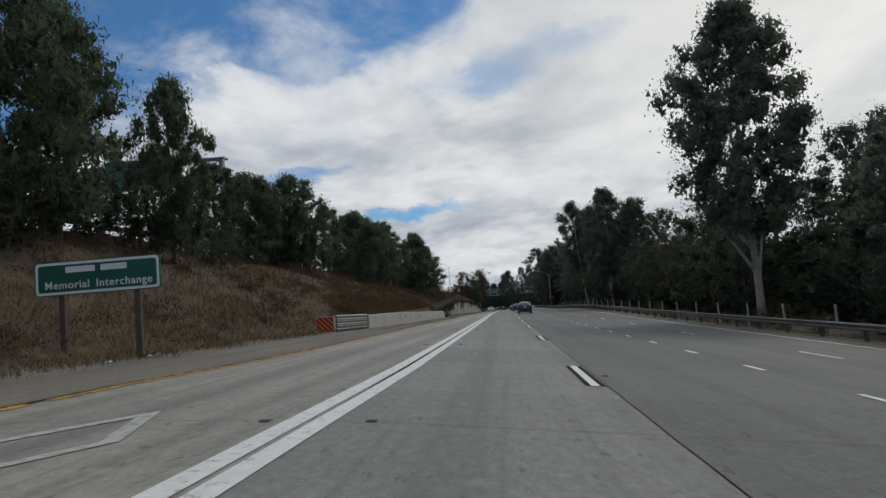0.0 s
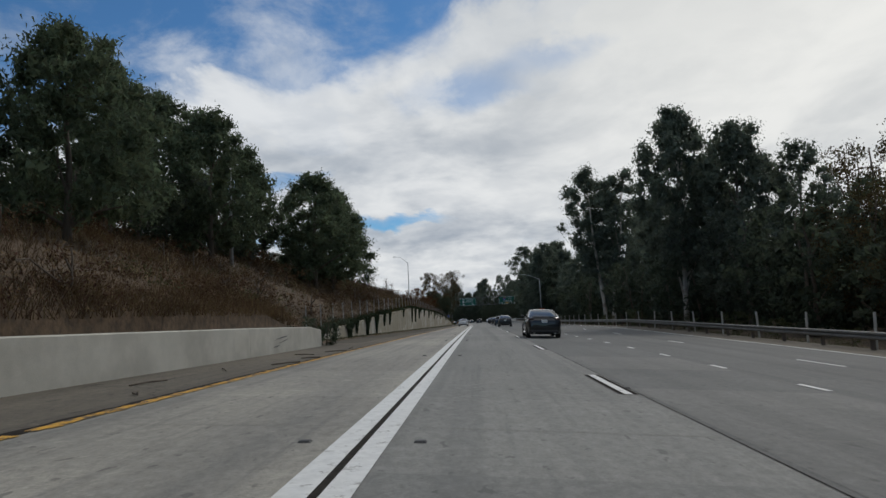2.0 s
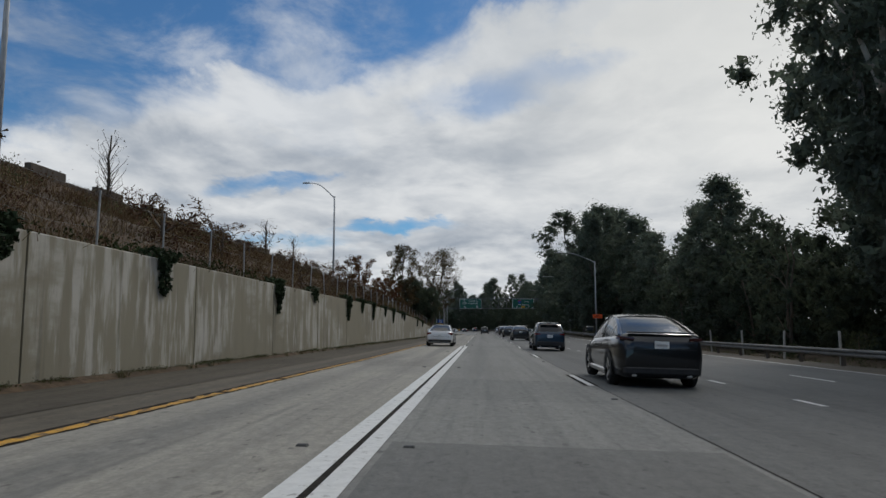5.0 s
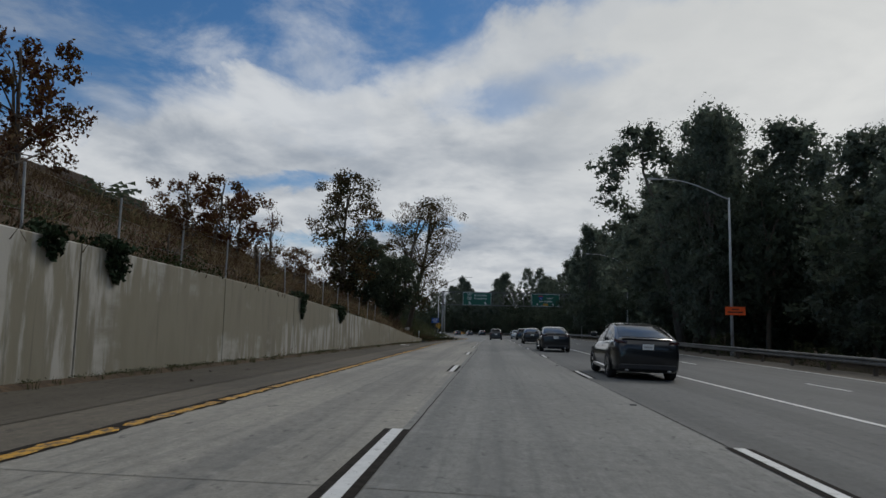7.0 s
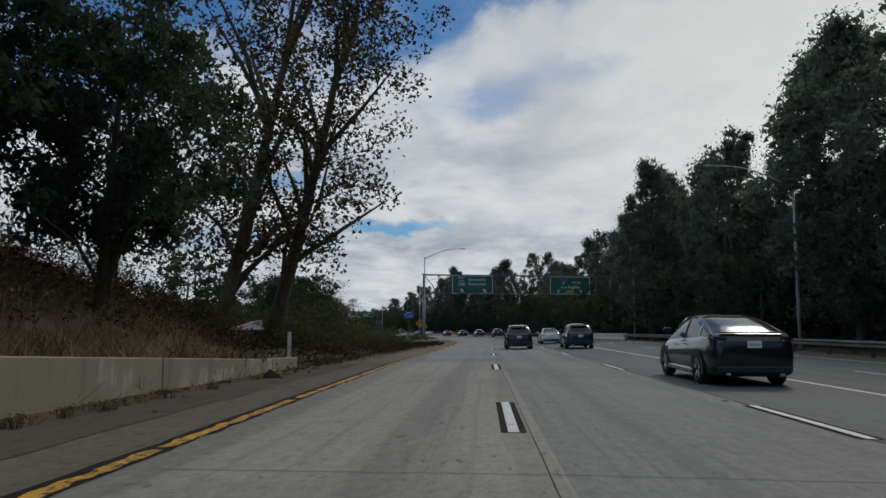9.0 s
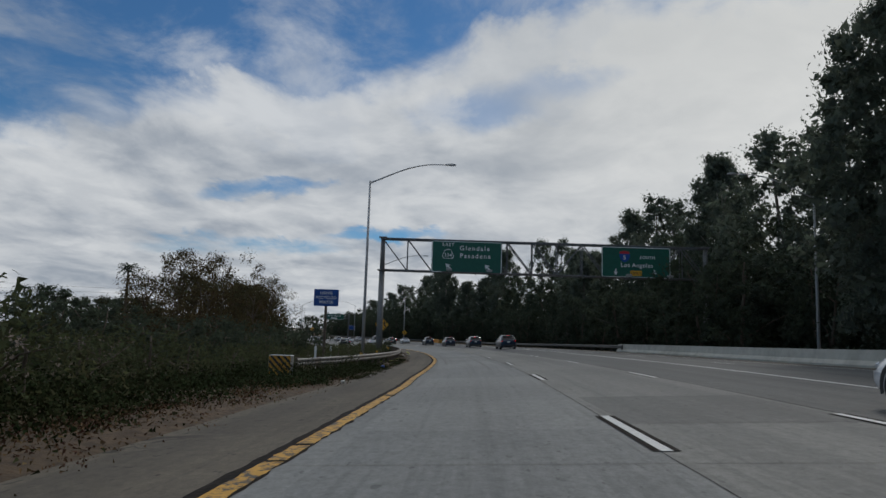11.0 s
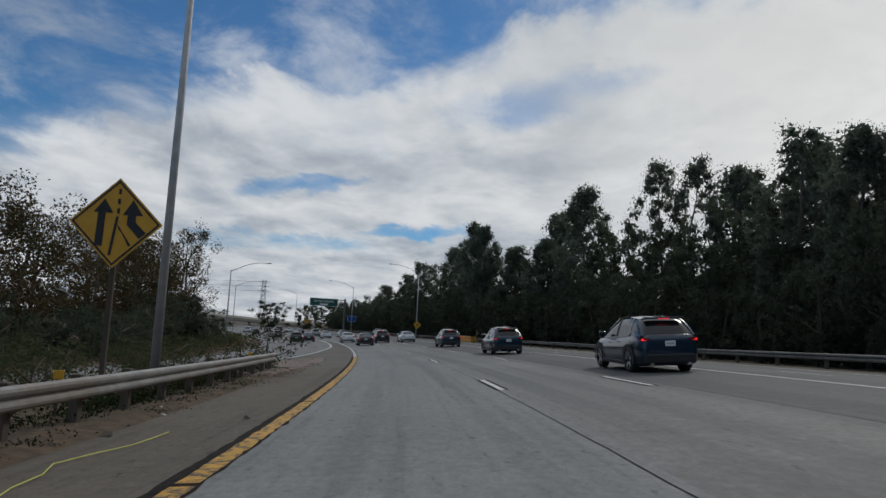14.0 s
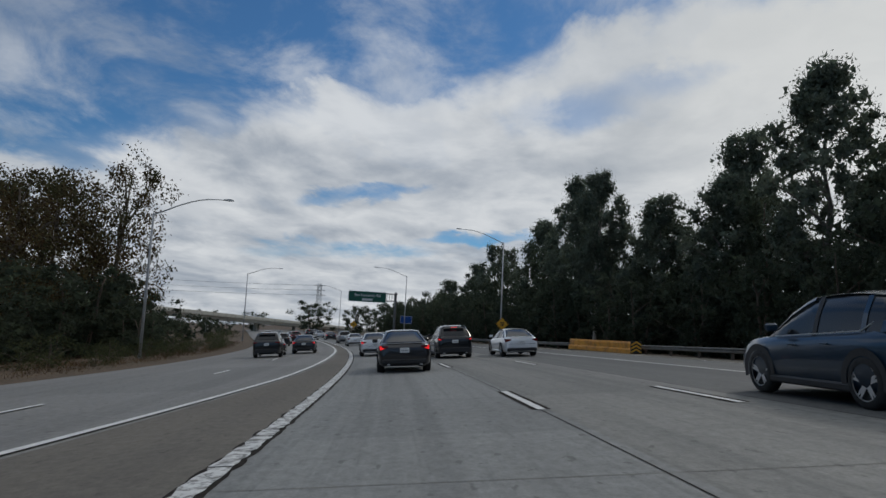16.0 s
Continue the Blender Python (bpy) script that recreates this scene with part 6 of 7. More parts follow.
# left side after the pines
for y, u, base, top, sort, native, wide in ((208, -12.3, 4.4, 8.8, REDS, 4.5, 0.95), (216.5, -10.9, 3.6, 7.2, REDS, 4.5, 1.0), (221, -11.0, 3.6, 7.4, REDS, 4.5, 0.95), (231.1, -11.2, 3.2, 6.0, REDS, 4.5, 0.8),
                                            (226.5, -11.3, 3.4, 7.8, [BARE], 4.5, 1.0), (146.5, -17.2, 6.7, 10.5, [BARE], 4.5, 1.25), (167.5, -17.2, 6.8, 10.7, [BARE], 4.5, 1.2), (192, -17.3, 6.9, 10.5, [BARE], 4.5, 1.4), (200, -17.2, 6.9, 10.1, [BARE], 4.5, 1.3),
                                            (250, -12.5, 2.6, 15.4, THINS, 13.0, 0.98), (255.6, -11.9, 2.0, 9.9, DARK_OAKS, 9.0, 0.88), (259.6, -9.6, 1.6, 8.7, DARK_OAKS, 9.0, 0.9),
                                            (288, -13.5, 0.3, 4.8, OAKS, 9.0, 1.3), (298, -14.5, 0.0, 4.4, OAKS, 9.0, 1.3), (281, -16, 0.6, 5.6, OAKS, 9.0, 1.2)):
    plant(sort, int(y), y, u, base, top, native, wide)
# the leaning pair of sycamores that the road passes under
SYC_BIG = [tree("sycamore_tree", 18.0, 4.4, "tall leaning sycamore with sparse brown leaves", BROWN_LEAF, BARK, 171 + k, 8200, (0.22, 0.17), 0.20, 96, show=14, lean=(0.20, 0.03), ragged=0.5) for k in range(2)]
for k, (y, u, base, top) in enumerate(((268.6, -10.5, 1.0, 16.6), (271.2, -9.3, 0.9, 17.4))):
    SYC_BIG[k].matrix_basis = Matrix.Translation(place(y, u, base)) @ Matrix.Scale((top - base) / 18.0, 4)
for n, (y, u, top, wide) in enumerate(((397, -37, 14.5, 1.0), (410, -35, 16.5, 0.9), (384, -30, 9.5, 1.2), (392, -26, 9.0, 1.1), (404, -27, 10.5, 1.1), (418, -31, 12.0, 1.1), (428, -29, 12.5, 1.0), (440, -33, 13.5, 1.1), (370, -33, 9.0, 1.2), (455, -36, 14.0, 1.1),
                                       (470, -34, 13.0, 1.1), (486, -33, 14.5, 1.1), (500, -35, 17.0, 1.0), (510, -29.4, 20.6, 0.78), (507, -34, 18.0, 0.9), (521, -40, 21.5, 0.9), (530, -47, 22.5, 1.0), (515, -32, 14.0, 1.1), (448, -44, 15, 1.1))):
    plant(SYCS, n, y, u, -0.2, top, 12.0, wide, group="browning trees beyond the brush")
for n, (y, u, top, wide) in enumerate(((120, 37.5, 17.0, 0.8), (98, 26.5, 9.6, 0.95), (90, 24.0, 8.0, 1.0))):
    plant(SYCS, n + 1, y, u, -0.3, top, 12.0, wide, label="browning half-bare tree in the belt beyond the guardrail", group="browning trees beyond the guardrail")
for n, (y, u, top) in enumerate(((500, -28.5, 8.0), (506, -28.5, 7.5), (514, -30.0, 8.5), (494, -31, 8.0), (520, -28, 6.5), (486, -30, 7.0), (478, -28, 5.5), (470, -30, 4.5), (430, -30, 5), (415, -27, 5), (400, -30, 5), (385, -35, 5), (360, -38, 6), (340, -40, 7), (352, -30, 5), (325, -32, 6),
                                 (310, -24, 5), (676, 40, 8), (612, -26, 5), (618, -33, 6), (626, -41, 5.5), (622, -50, 6.5), (634, -60, 7), (630, -22, 4), (690, -30, 8), (700, -50, 9), (720, -12, 8), (720, 40, 12), (700, 60, 14))):
    plant(OAKS, n, y, u, -0.4, top, 9.0, 1.25 if u < 0 else 0.95)

# two round trees standing clear at the far bend
for n, (y, u, top, wide) in enumerate(((674.9, 9.1, 11.2, 1.3), (690.5, 27.1, 11.0, 1.1))):
    plant(OAKS, n, y, u, -1.2, top, 9.0, wide * 1.05, label="round dark tree standing clear at the far bend", group="round trees at the far bend")
# dark evergreen brush at the feet of the browning trees
for n in range(32):
    r = random.Random(n + 700)
    y, u = 360 + 5.2 * n + r.uniform(-1.5, 1.5), r.uniform(-29, -19.5) - along(360 + 5.2 * n, (410, 450), (0, 4))
    plant(SHRUBS, n, y, u, -0.3, r.uniform(2.6, 4.6), 2.6, r.uniform(0.9, 1.3), label="dark evergreen shrub at the feet of browning trees", group="shrubs below the browning trees")

# bushes along verges
n = 0
for y0, y1, ulo, uhi, gap, lo, hi in ((246, 268, -13, -8.4, 2.4, 0.5, 1.2), (266, 326, -14, -8.4, 1.1, 0.9, 2.4), (328, 412, -15, -8.4, 1.0, 0.9, 1.7), (330, 410, -26, -16, 4.0, 1.4, 2.6), (432, 540, -23, -18.5, 2.6, 1.0, 2.0), (560, 640, -24, -19, 5, 1.2, 2.2), (425, 560, -58, -25, 3.6, 1.4, 2.8), (20, 300, 18.2, 20.5, 7.0, 0.8, 2.0)):
    y = y0
    while y < y1:
        r = random.Random(int(y * 97) + int(ulo))
        off = r.uniform(ulo, uhi)
        if 314 < y < 333 and off > -11.5:
            off -= 3.5
        base = slope(y, off) - 0.1 if off < 0 else -0.25
        plant(BUSHES, n, y, off, base, base + r.uniform(lo, hi), 2.2, r.uniform(0.9, 1.3), group="brush along the verge")
        n += 1
        y += gap * r.uniform(0.7, 1.3)


random.seed(33)
for n in range(190):
    y = random.uniform(2, 262)
    u = random.uniform(-17.5, -7.6)
    if y > 38 or u < -9.5:
        plant(DEAD_BUSHES, n, y, u, slope(y, u), slope(y, u) + random.uniform(0.5, 1.5), 1.2, random.uniform(0.8, 1.4), group="dead scrub on the slope")

plant(SHRUBS, 0, 83.7, -5.75, -0.1, 1.15, 2.6, 1.05, label="dark shrub spilling out between two wall ends")
plant(DARK_OAKS, 1, 283.5, -12.2, 0.2, 4.6, 9.0, 1.3, label="dark rounded shrub tree behind the brush")
plant(BUSHES, 1, 409.2, -7.5, -0.1, 1.65, 2.2, 1.0)
plant(BUSHES, 2, 408.2, -8.4, -0.1, 1.4, 2.2, 1.2)


def palm(y, u, base, top, label):
    root = thing("palm_tree", at(y, u, base), label, "tree")
    h = top - base
    s = Shape()
    s.tube([(0, 0, -0.3), (0.1, 0, h * 0.5), (0.05, 0, h * 0.85)], [0.22, 0.17, 0.16], 8)
    part("trunk", s, BARK, root)
    for k in range(40):
        a, e = k * 2.4, 1.2 - 1.6 * (k / 40)
        s = Shape()
        pts = []
        for j in range(6):
            f = j / 5
            r = 1.5 * f
            pts.append(Vector((math.cos(a) * r * math.cos(e * (1 - f * 0.5)), math.sin(a) * r * math.cos(e * (1 - f * 0.5)), h * 0.87 + r * math.sin(e) - 0.55 * f * f)))
        side = Vector((-math.sin(a), math.cos(a), 0))
        for j in range(5):
            w = 0.26 * math.sin(math.pi * (j + 0.6) / 6)
            for sg in (-1, 1):
                s.poly([pts[j], pts[j + 1], pts[j + 1].lerp(pts[j], 0.2) + side * sg * w + Vector((0, 0, -0.12))], [(0, 1, 2)])
        part("frond", s, OAK_LEAF, root, fix=False)


palm(214, -13.6, 4.3, 5.7, "stubby palm growing out of the brown slope")
palm(516, -42, 0, 20.5, "tall thin palm above browning trees")
palm(400, -45, 0, 14.5, "far palm above roadside trees")


def tufts(name, label, spots, count, size, mat, spread):
    """Tufts of dry blades about given spots, as one growth that nobody could count."""
    global rng
    v, f = [], []
    for (y, u, base) in spots:
        c = place(y, u, base)
        for _ in range(count):
            a, r = rng.uniform(0, 6.283), spread * math.sqrt(rng.uniform(0, 1))
            x0, y0 = c.x + r * math.cos(a), c.y + r * math.sin(a)
            h = size * rng.uniform(0.45, 1.1)
            tx, ty = rng.normal(0, 0.8) * h, rng.normal(0, 0.8) * h
            b = rng.uniform(0, 6.283)
            w = 0.006 + 0.021 * size
            k = len(v)
            v += [(x0 - w * math.cos(b), y0 - w * math.sin(b), c.z - 0.12), (x0 + w * math.cos(b), y0 + w * math.sin(b), c.z - 0.12), (x0 + tx, y0 + ty, c.z + h)]
            f.append((k, k + 1, k + 2))
    s = Shape()
    s.v, s.f = v, f
    return tagged(part(name, s, mat, fix=False), label, "grass", kind="stuff")


def spots(y0, y1, ulo, uhi, n, base):
    out = []
    for _ in range(n):
        y, u = random.uniform(y0, y1), random.uniform(ulo, uhi)
        out.append((y, u, base(y, u)))
    return out


def ground_cover(name, label, around, each, spread, leaf, mat, height):
    """Low leafy growth hugging the ground about given spots."""
    c = np.array([tuple(place(y, u, base)) for y, u, base in around])
    k = np.repeat(np.arange(len(c)), each)
    d = rng.normal(size=(len(k), 3)) * np.array([spread, spread, 0])
    d[:, 2] = np.abs(rng.normal(size=len(k))) * height
    tagged(part(name, leaf_shape(c[k] + d, leaf, leaf * 0.5), mat, fix=False), label, "weeds", kind="stuff")


random.seed(21)
tufts("dry_grass", "brown dead grass and weeds covering the slope", spots(0, 265, -18, -7.0, 17500, left_height) + spots(41, 84, -8.6, -6.95, 1500, left_height), 14, 0.27, GRASS, 0.6)
tufts("dry_grass", "pale straw among the slope weeds", spots(5, 262, -17, -7.4, 620, left_height), 14, 0.55, STRAW, 0.35)
tufts("verge_grass", "dry tan grass above the low end of the wall", spots(212, 262, -13.5, -7.0, 800, left_height), 18, 0.55, STRAW, 0.4)
ground_cover("slope_brush", "dark green creeper matted along the wall top", [(y, wall_u(y) - random.uniform(0.35, 1.5), wall_top(y) - 0.05) for y in [random.uniform(86, 160) for _ in range(190)] + [random.uniform(196, 240) for _ in range(60)]], 90, 0.30, 0.11, DARK_WEED, 0.20)
ground_cover("slope_brush", "grey-green scrub scattered over the slope", spots(0, 258, -17.4, -7.8, 190, left_height), 120, 0.42, 0.11, SAGE, 0.24)
ground_cover("slope_brush", "dark brush filling the ground behind the wall end", spots(246, 300, -17.0, -8.0, 260, left_height), 110, 0.50, 0.12, BROWN_SCRUB, 0.34)
ground_cover("slope_brush", "matted brown brush along the low wall top", spots(41, 84, -9.6, -6.95, 300, left_height), 110, 0.34, 0.075, BROWN_SCRUB, 0.13)
tufts("verge_grass", "yellowing grass at the foot of the slope", spots(-6, 34, -13, -7.6, 700, left_height), 12, 0.40, STRAW, 0.5)
tufts("verge_weeds", "green weeds on the verge", spots(262, 410, -12.5, -6.9, 2200, left_height), 13, 0.20, DARK_WEED, 0.5)
ground_cover("verge_weeds", "low dark weeds below the near guardrail", spots(322, 352, -8.4, -5.9, 420, lambda y, u: 0.0) + spots(352, 409, -7.9, -6.4, 260, lambda y, u: 0.0), 55, 0.11, 0.055, DARK_WEED, 0.05)
ground_cover("verge_weeds", "dead leaves and twigs strewn over the dirt verge", spots(300, 409, -8.6, -5.9, 420, lambda y, u: 0.0), 26, 0.22, 0.05, BROWN_SCRUB, 0.02)
ground_cover("verge_weeds", "dark brush pressing under the near guardrail", spots(334, 409, -8.2, -7.3, 230, lambda y, u: 0.0), 130, 0.24, 0.08, DARK_WEED, 0.16)
ground_cover("wall_foot_weeds", "dirt and small weeds gathered along the wall foot", spots(87, 268, -6.52, -6.42, 330, lambda y, u: 0.08), 50, 0.10, 0.045, SAGE, 0.03)
ground_cover("verge_weeds", "low dark brush behind the wall end", spots(258, 330, -13.0, -6.95, 420, left_height), 80, 0.42, 0.10, DARK_WEED, 0.16)
ground_cover("slope_brush", "dark brown brush patches on the slope", spots(2, 240, -17.0, -7.8, 330, left_height), 90, 0.50, 0.11, BROWN_SCRUB, 0.16)
ground_cover("verge_weeds", "tall dark weeds crowding round the striped nose", spots(296, 333, -14.5, -7.9, 470, left_height), 110, 0.36, 0.10, DARK_WEED, 0.30)
ground_cover("verge_weeds", "dark leafy weeds reaching out over the dirt", spots(318, 336, -8.0, -6.6, 130, lambda y, u: 0.0), 95, 0.20, 0.08, DARK_WEED, 0.11)
ground_cover("verge_weeds", "brown dead weeds on the dirt beside the shoulder", spots(270, 322, -9.0, -6.5, 420, lambda y, u: 0.0), 60, 0.26, 0.07, BROWN_SCRUB, 0.07)
tufts("verge_weeds", "dry weeds at the edge of the merging road", spots(425, 560, -27, -17.4, 1500, lambda y, u: -0.25), 11, 0.55, GRASS, 0.6)
tufts("verge_weeds", "dry weeds below the long guardrail", spots(-10, 330, 16.8, 19.5, 1400, lambda y, u: -0.25), 9, 0.45, SAGE, 0.5)
tufts("wall_foot_weeds", "small weeds in the gutter along the wall", spots(88, 268, -6.5, -6.3, 240, lambda y, u: 0.10), 16, 0.07, SAGE, 0.12)


def ivy(y, drop, width):
    """Ivy spilling over the wall's edge: leaves that hug the face, thinning downwards."""
    n = int(560 * drop * width)
    pts = []
    for _ in range(n):
        f = rng.uniform(0, 1) ** 1.3
        half = 1.2 * width * (0.5 - 0.36 * f) * (1 + 0.35 * math.sin(9 * f + y))
        yy = y + rng.uniform(-half, half)
        pts.append(tuple(place(yy, wall_u(yy) + rng.uniform(0.02, 0.16) * (1.3 - f), wall_top(yy) + 0.18 - (drop + 0.18) * f)))
    for _ in range(4):
        y1, reach, way = y + rng.uniform(-0.55, 0.55) * width, drop * rng.uniform(0.25, 0.95), rng.uniform(-0.5, 0.5)
        for k in range(26):
            f = k / 25
            yy = y1 + way * f * f
            pts.append(tuple(place(yy, wall_u(yy) + 0.05, wall_top(yy) + 0.05 - reach * f + rng.normal(0, 0.03))))
    for _ in range(int(220 * width)):
        yy = y + rng.uniform(-width, width) * 0.6
        pts.append(tuple(place(yy, wall_u(yy) - rng.uniform(0.0, 0.5), wall_top(yy) + rng.uniform(0.02, 0.28))))
    s = leaf_shape(np.array(pts), 0.125, 0.10)
    tagged(part("ivy", s, IVY_LEAF, fix=False), "dark ivy hanging over the wall edge", "vine", "ivy on the tall wall")


for y, drop, width in ((87.2, 0.5, 0.8), (90.4, 0.35, 0.5), (94.5, 1.15, 1.5), (96.9, 0.65, 0.8), (101.1, 1.15, 1.4), (105.3, 1.2, 1.2), (109.7, 0.9, 0.8), (113.2, 0.95, 0.7), (124.3, 0.7, 0.5), (133.5, 1.6, 1.05), (138, 1.65, 1.25), (143.3, 1.2, 1.1),
                       (146.4, 0.55, 0.6), (152, 0.9, 0.7), (161.4, 1.1, 0.8), (167, 0.5, 0.5), (175, 1.2, 0.9), (179.5, 0.7, 0.5), (184, 1.05, 0.8), (190, 0.6, 0.6), (195, 1.0, 0.9), (201.4, 0.4, 0.5), (203.4, 0.65, 0.9), (217.1, 0.8, 0.6), (224.2, 0.6, 1.3)):
    ivy(y, drop, width)

# litter and broken pieces
def litter(y, u, w, size, mat, label, category="litter", name="litter"):
    r = random.Random(int(y * 71 + u * 13))
    s = Shape()
    s.poly([(r.uniform(-1, 1) * size * 0.5 + dx * size, r.uniform(-0.3, 0.3) * size + dy * size, dz * size * r.uniform(0.3, 1.0)) for dx, dy, dz in
            ((-.6, -.5, 0), (.6, -.5, .1), (.6, .5, 0), (-.6, .5, .15), (-.2, -.1, .7), (.3, .1, .5))], [(0, 1, 4), (1, 5, 4), (1, 2, 5), (2, 3, 5), (3, 4, 5), (3, 0, 4), (0, 3, 2, 1)])
    ob = part(name, s, mat)
    ob.matrix_basis = at(y, u, w)
    tagged(ob, label, category, "roadside litter")


random.seed(5)
for _ in range(26):
    litter(random.uniform(10, 36), random.uniform(-9.3, -7.4), 0.0, random.uniform(0.05, 0.16), PAPER, "crumpled pale litter on the shoulder edge")
for _ in range(10):
    litter(random.uniform(200, 266), random.uniform(-6.1, -4.8), 0.0, random.uniform(0.05, 0.12), POST_WOOD, "dark debris in the gutter")
for _ in range(34):
    litter(random.uniform(268, 345), random.uniform(-9.6, -6.8), 0.0, random.uniform(0.06, 0.20), PAPER if random.random() < 0.6 else POST_WOOD, "scattered trash in roadside weeds")
for _ in range(22):
    litter(random.uniform(345, 408), random.uniform(-6.9, -5.6), 0.0, random.uniform(0.05, 0.18), PAPER if random.random() < 0.5 else POST_WOOD, "scattered trash below the guardrail")
for _ in range(22):
    litter(random.uniform(350, 392), random.uniform(-6.2, -4.6), 0.0, random.uniform(0.03, 0.09), POST_WOOD, "dark clod of dirt on the shoulder", "debris", "dirt_clod")
litter(268.3, -9.06, 1.35, 0.72, PAPER, "torn white sheet caught in bushes")
litter(242.8, -5.82, 0.0, 0.22, PAPER, "crumpled white litter lying on the shoulder")
litter(242.0, -5.70, 0.0, 0.16, PAPER, "crumpled white litter lying on the shoulder")
litter(241.6, -5.32, 0.0, 0.12, PAPER, "crumpled white litter lying on the shoulder")
litter(262.5, -6.3, 0.0, 0.38, TRIM_BLACK, "broken black panel lying on the shoulder", "debris", "debris")
litter(263.2, -6.0, 0.05, 0.30, POST_WOOD, "brown cardboard lying on the shoulder", "debris", "debris")
s = Shape()
s.tube([(-0.13, 0, 0.075), (-0.12, 0, 0.078), (0.10, 0, 0.10)], [0.072, 0.080, 0.10], 14)
ob = part("paper_cup", s, PAPER, smooth_faces=True)
ob.matrix_basis = at(320.3, -6.05, 0.0, 15, 0.55)
tagged(ob, "white paper cup lying on the dirt verge", "cup", "roadside litter")
s = Shape()
s.tube([(-0.13, 0, 0.075), (-0.12, 0, 0.078), (0.10, 0, 0.10)], [0.072, 0.080, 0.10], 14)
ob = part("plastic_cup", s, SIGN_BLUE, smooth_faces=True)
ob.matrix_basis = at(334.5, -6.35, 0.0, 15, 0.75)
tagged(ob, "big blue plastic cup lying on the dirt verge", "cup", "roadside litter")
YELLOW_TAPE = material("yellow_caution_ribbon", (0.46, 0.48, 0.05), (0.54, 0.55, 0.07), 3, 0.6)
for y, u in ((346.3, -7.5), (347.2, -7.1), (348.9, -7.4), (351.5, -7.0)):
    r = random.Random(int(y * 10))
    s = Shape()
    x0, y0, a = r.uniform(-0.3, 0.3), r.uniform(-0.3, 0.3), r.uniform(0, 6.28)
    for k in range(110):
        a += r.uniform(-0.9, 0.9) + 0.25
        x0, y0 = max(-0.45, min(0.45, x0 + 0.09 * math.cos(a))), max(-0.6, min(0.6, y0 + 0.09 * math.sin(a)))
        z, wd, tip = 0.02 + 0.10 * abs(noise.noise(Vector((k * 0.23, y, 0)))), 0.022, r.uniform(-0.02, 0.02)
        s.v += [(x0 - math.sin(a) * wd, y0 + math.cos(a) * wd, z), (x0 + math.sin(a) * wd, y0 - math.cos(a) * wd, z + tip)]
    s.f += [(2 * k, 2 * k + 1, 2 * k + 3, 2 * k + 2) for k in range(109)]
    ob = part("plastic_ribbon", s, YELLOW_TAPE, fix=False)
    ob.matrix_basis = at(y, u, 0.05)
    tagged(ob, "crumpled heap of yellow plastic ribbon in weeds", "litter")
s = Shape()
pts = [place(372.5 + k * 0.55, -5.75 + 0.012 * k + 0.16 * math.sin(k * 1.1) + 0.06 * math.sin(k * 2.7), 0.02) for k in range(32)]
s.tube([p for p in pts], 0.007, 4)
tagged(part("plastic_ribbon", s, YELLOW_TAPE, fix=False), "yellow plastic ribbon trailing along the shoulder", "litter")
# small marker boards in the brush
for y, u in ((341, -8.3), (352, -8.2), (376, -8.0), (392, -7.9), (405.5, -7.5)):
    root = thing("delineator", at(y, u, 0), "small yellow board on a stake in brush", "marker", "yellow boards along the guardrail")
    s = Shape()
    s.box((0, 0.02, 0.2), (0.05, 0.03, 1.1))
    part("stake", s, POST_WOOD, root)
    s = Shape()
    s.box((0, 0, 0.70), (0.17, 0.015, 0.15), bevel=0.004)
    part("board", s, SIGN_YELLOW, root)
for y, u in ((337.5, -10.5), (350, -11.5), (381, -9.4), (391, -9.0), (267.2, -7.25)):
    root = thing("white_stake", at(y, u, 0), "short white marker stake in brush", "marker", "white stakes in the brush")
    s = Shape()
    s.box((0, 0, 0.45), (0.12, 0.05, 1.6), bevel=0.01)
    part("stake", s, SIGN_WHITE, root)
ground_cover("verge_weeds", "dry dirt and dead weeds on the broken island", spots(405, 421, -6.7, -5.8, 40, lambda y, u: 0.03), 50, 0.22, 0.04, BROWN_SCRUB, 0.02)
# dirt and broken kerb island where the roadways part
s = Shape()
o = [(404, -6.5), (404, -8.9), (411, -8.5), (415, -8.3), (418, -7.7), (421.6, -6.9), (422.4, -5.9), (420.0, -5.76), (415, -5.85), (410, -5.95)]
m_o = (413, -7.0)
s.poly([place(y, u, -0.01) for y, u in o] + [place(y + (m_o[0] - y) * 0.05, u + (m_o[1] - u) * 0.12, 0.07) for y, u in o],
       [tuple(range(10, 20))] + [(k, (k + 1) % 10, 10 + (k + 1) % 10, 10 + k) for k in range(10)])
tagged(part("kerb_island", s, material("faded_red_concrete", (0.185, 0.135, 0.110), (0.235, 0.180, 0.150), 1.2, 0.9, bump=0.4, bump_scale=12, c3=(0.16, 0.14, 0.115), scale3=0.6, amount3=0.9)), "broken kerb island of faded red concrete", "kerb", kind="structure")

for src in [*PINES, *EUCS, *PALE_EUCS, *OAKS, *FAR_OAKS, *DARK_OAKS, *SYCS, *THINS, *REDS, BARE, *SHRUBS, *BUSHES, *DEAD_BUSHES]:
    if src.name not in FIRST_USED:
        for ob in (*src.children_recursive, src):
            bpy.data.objects.remove(ob)

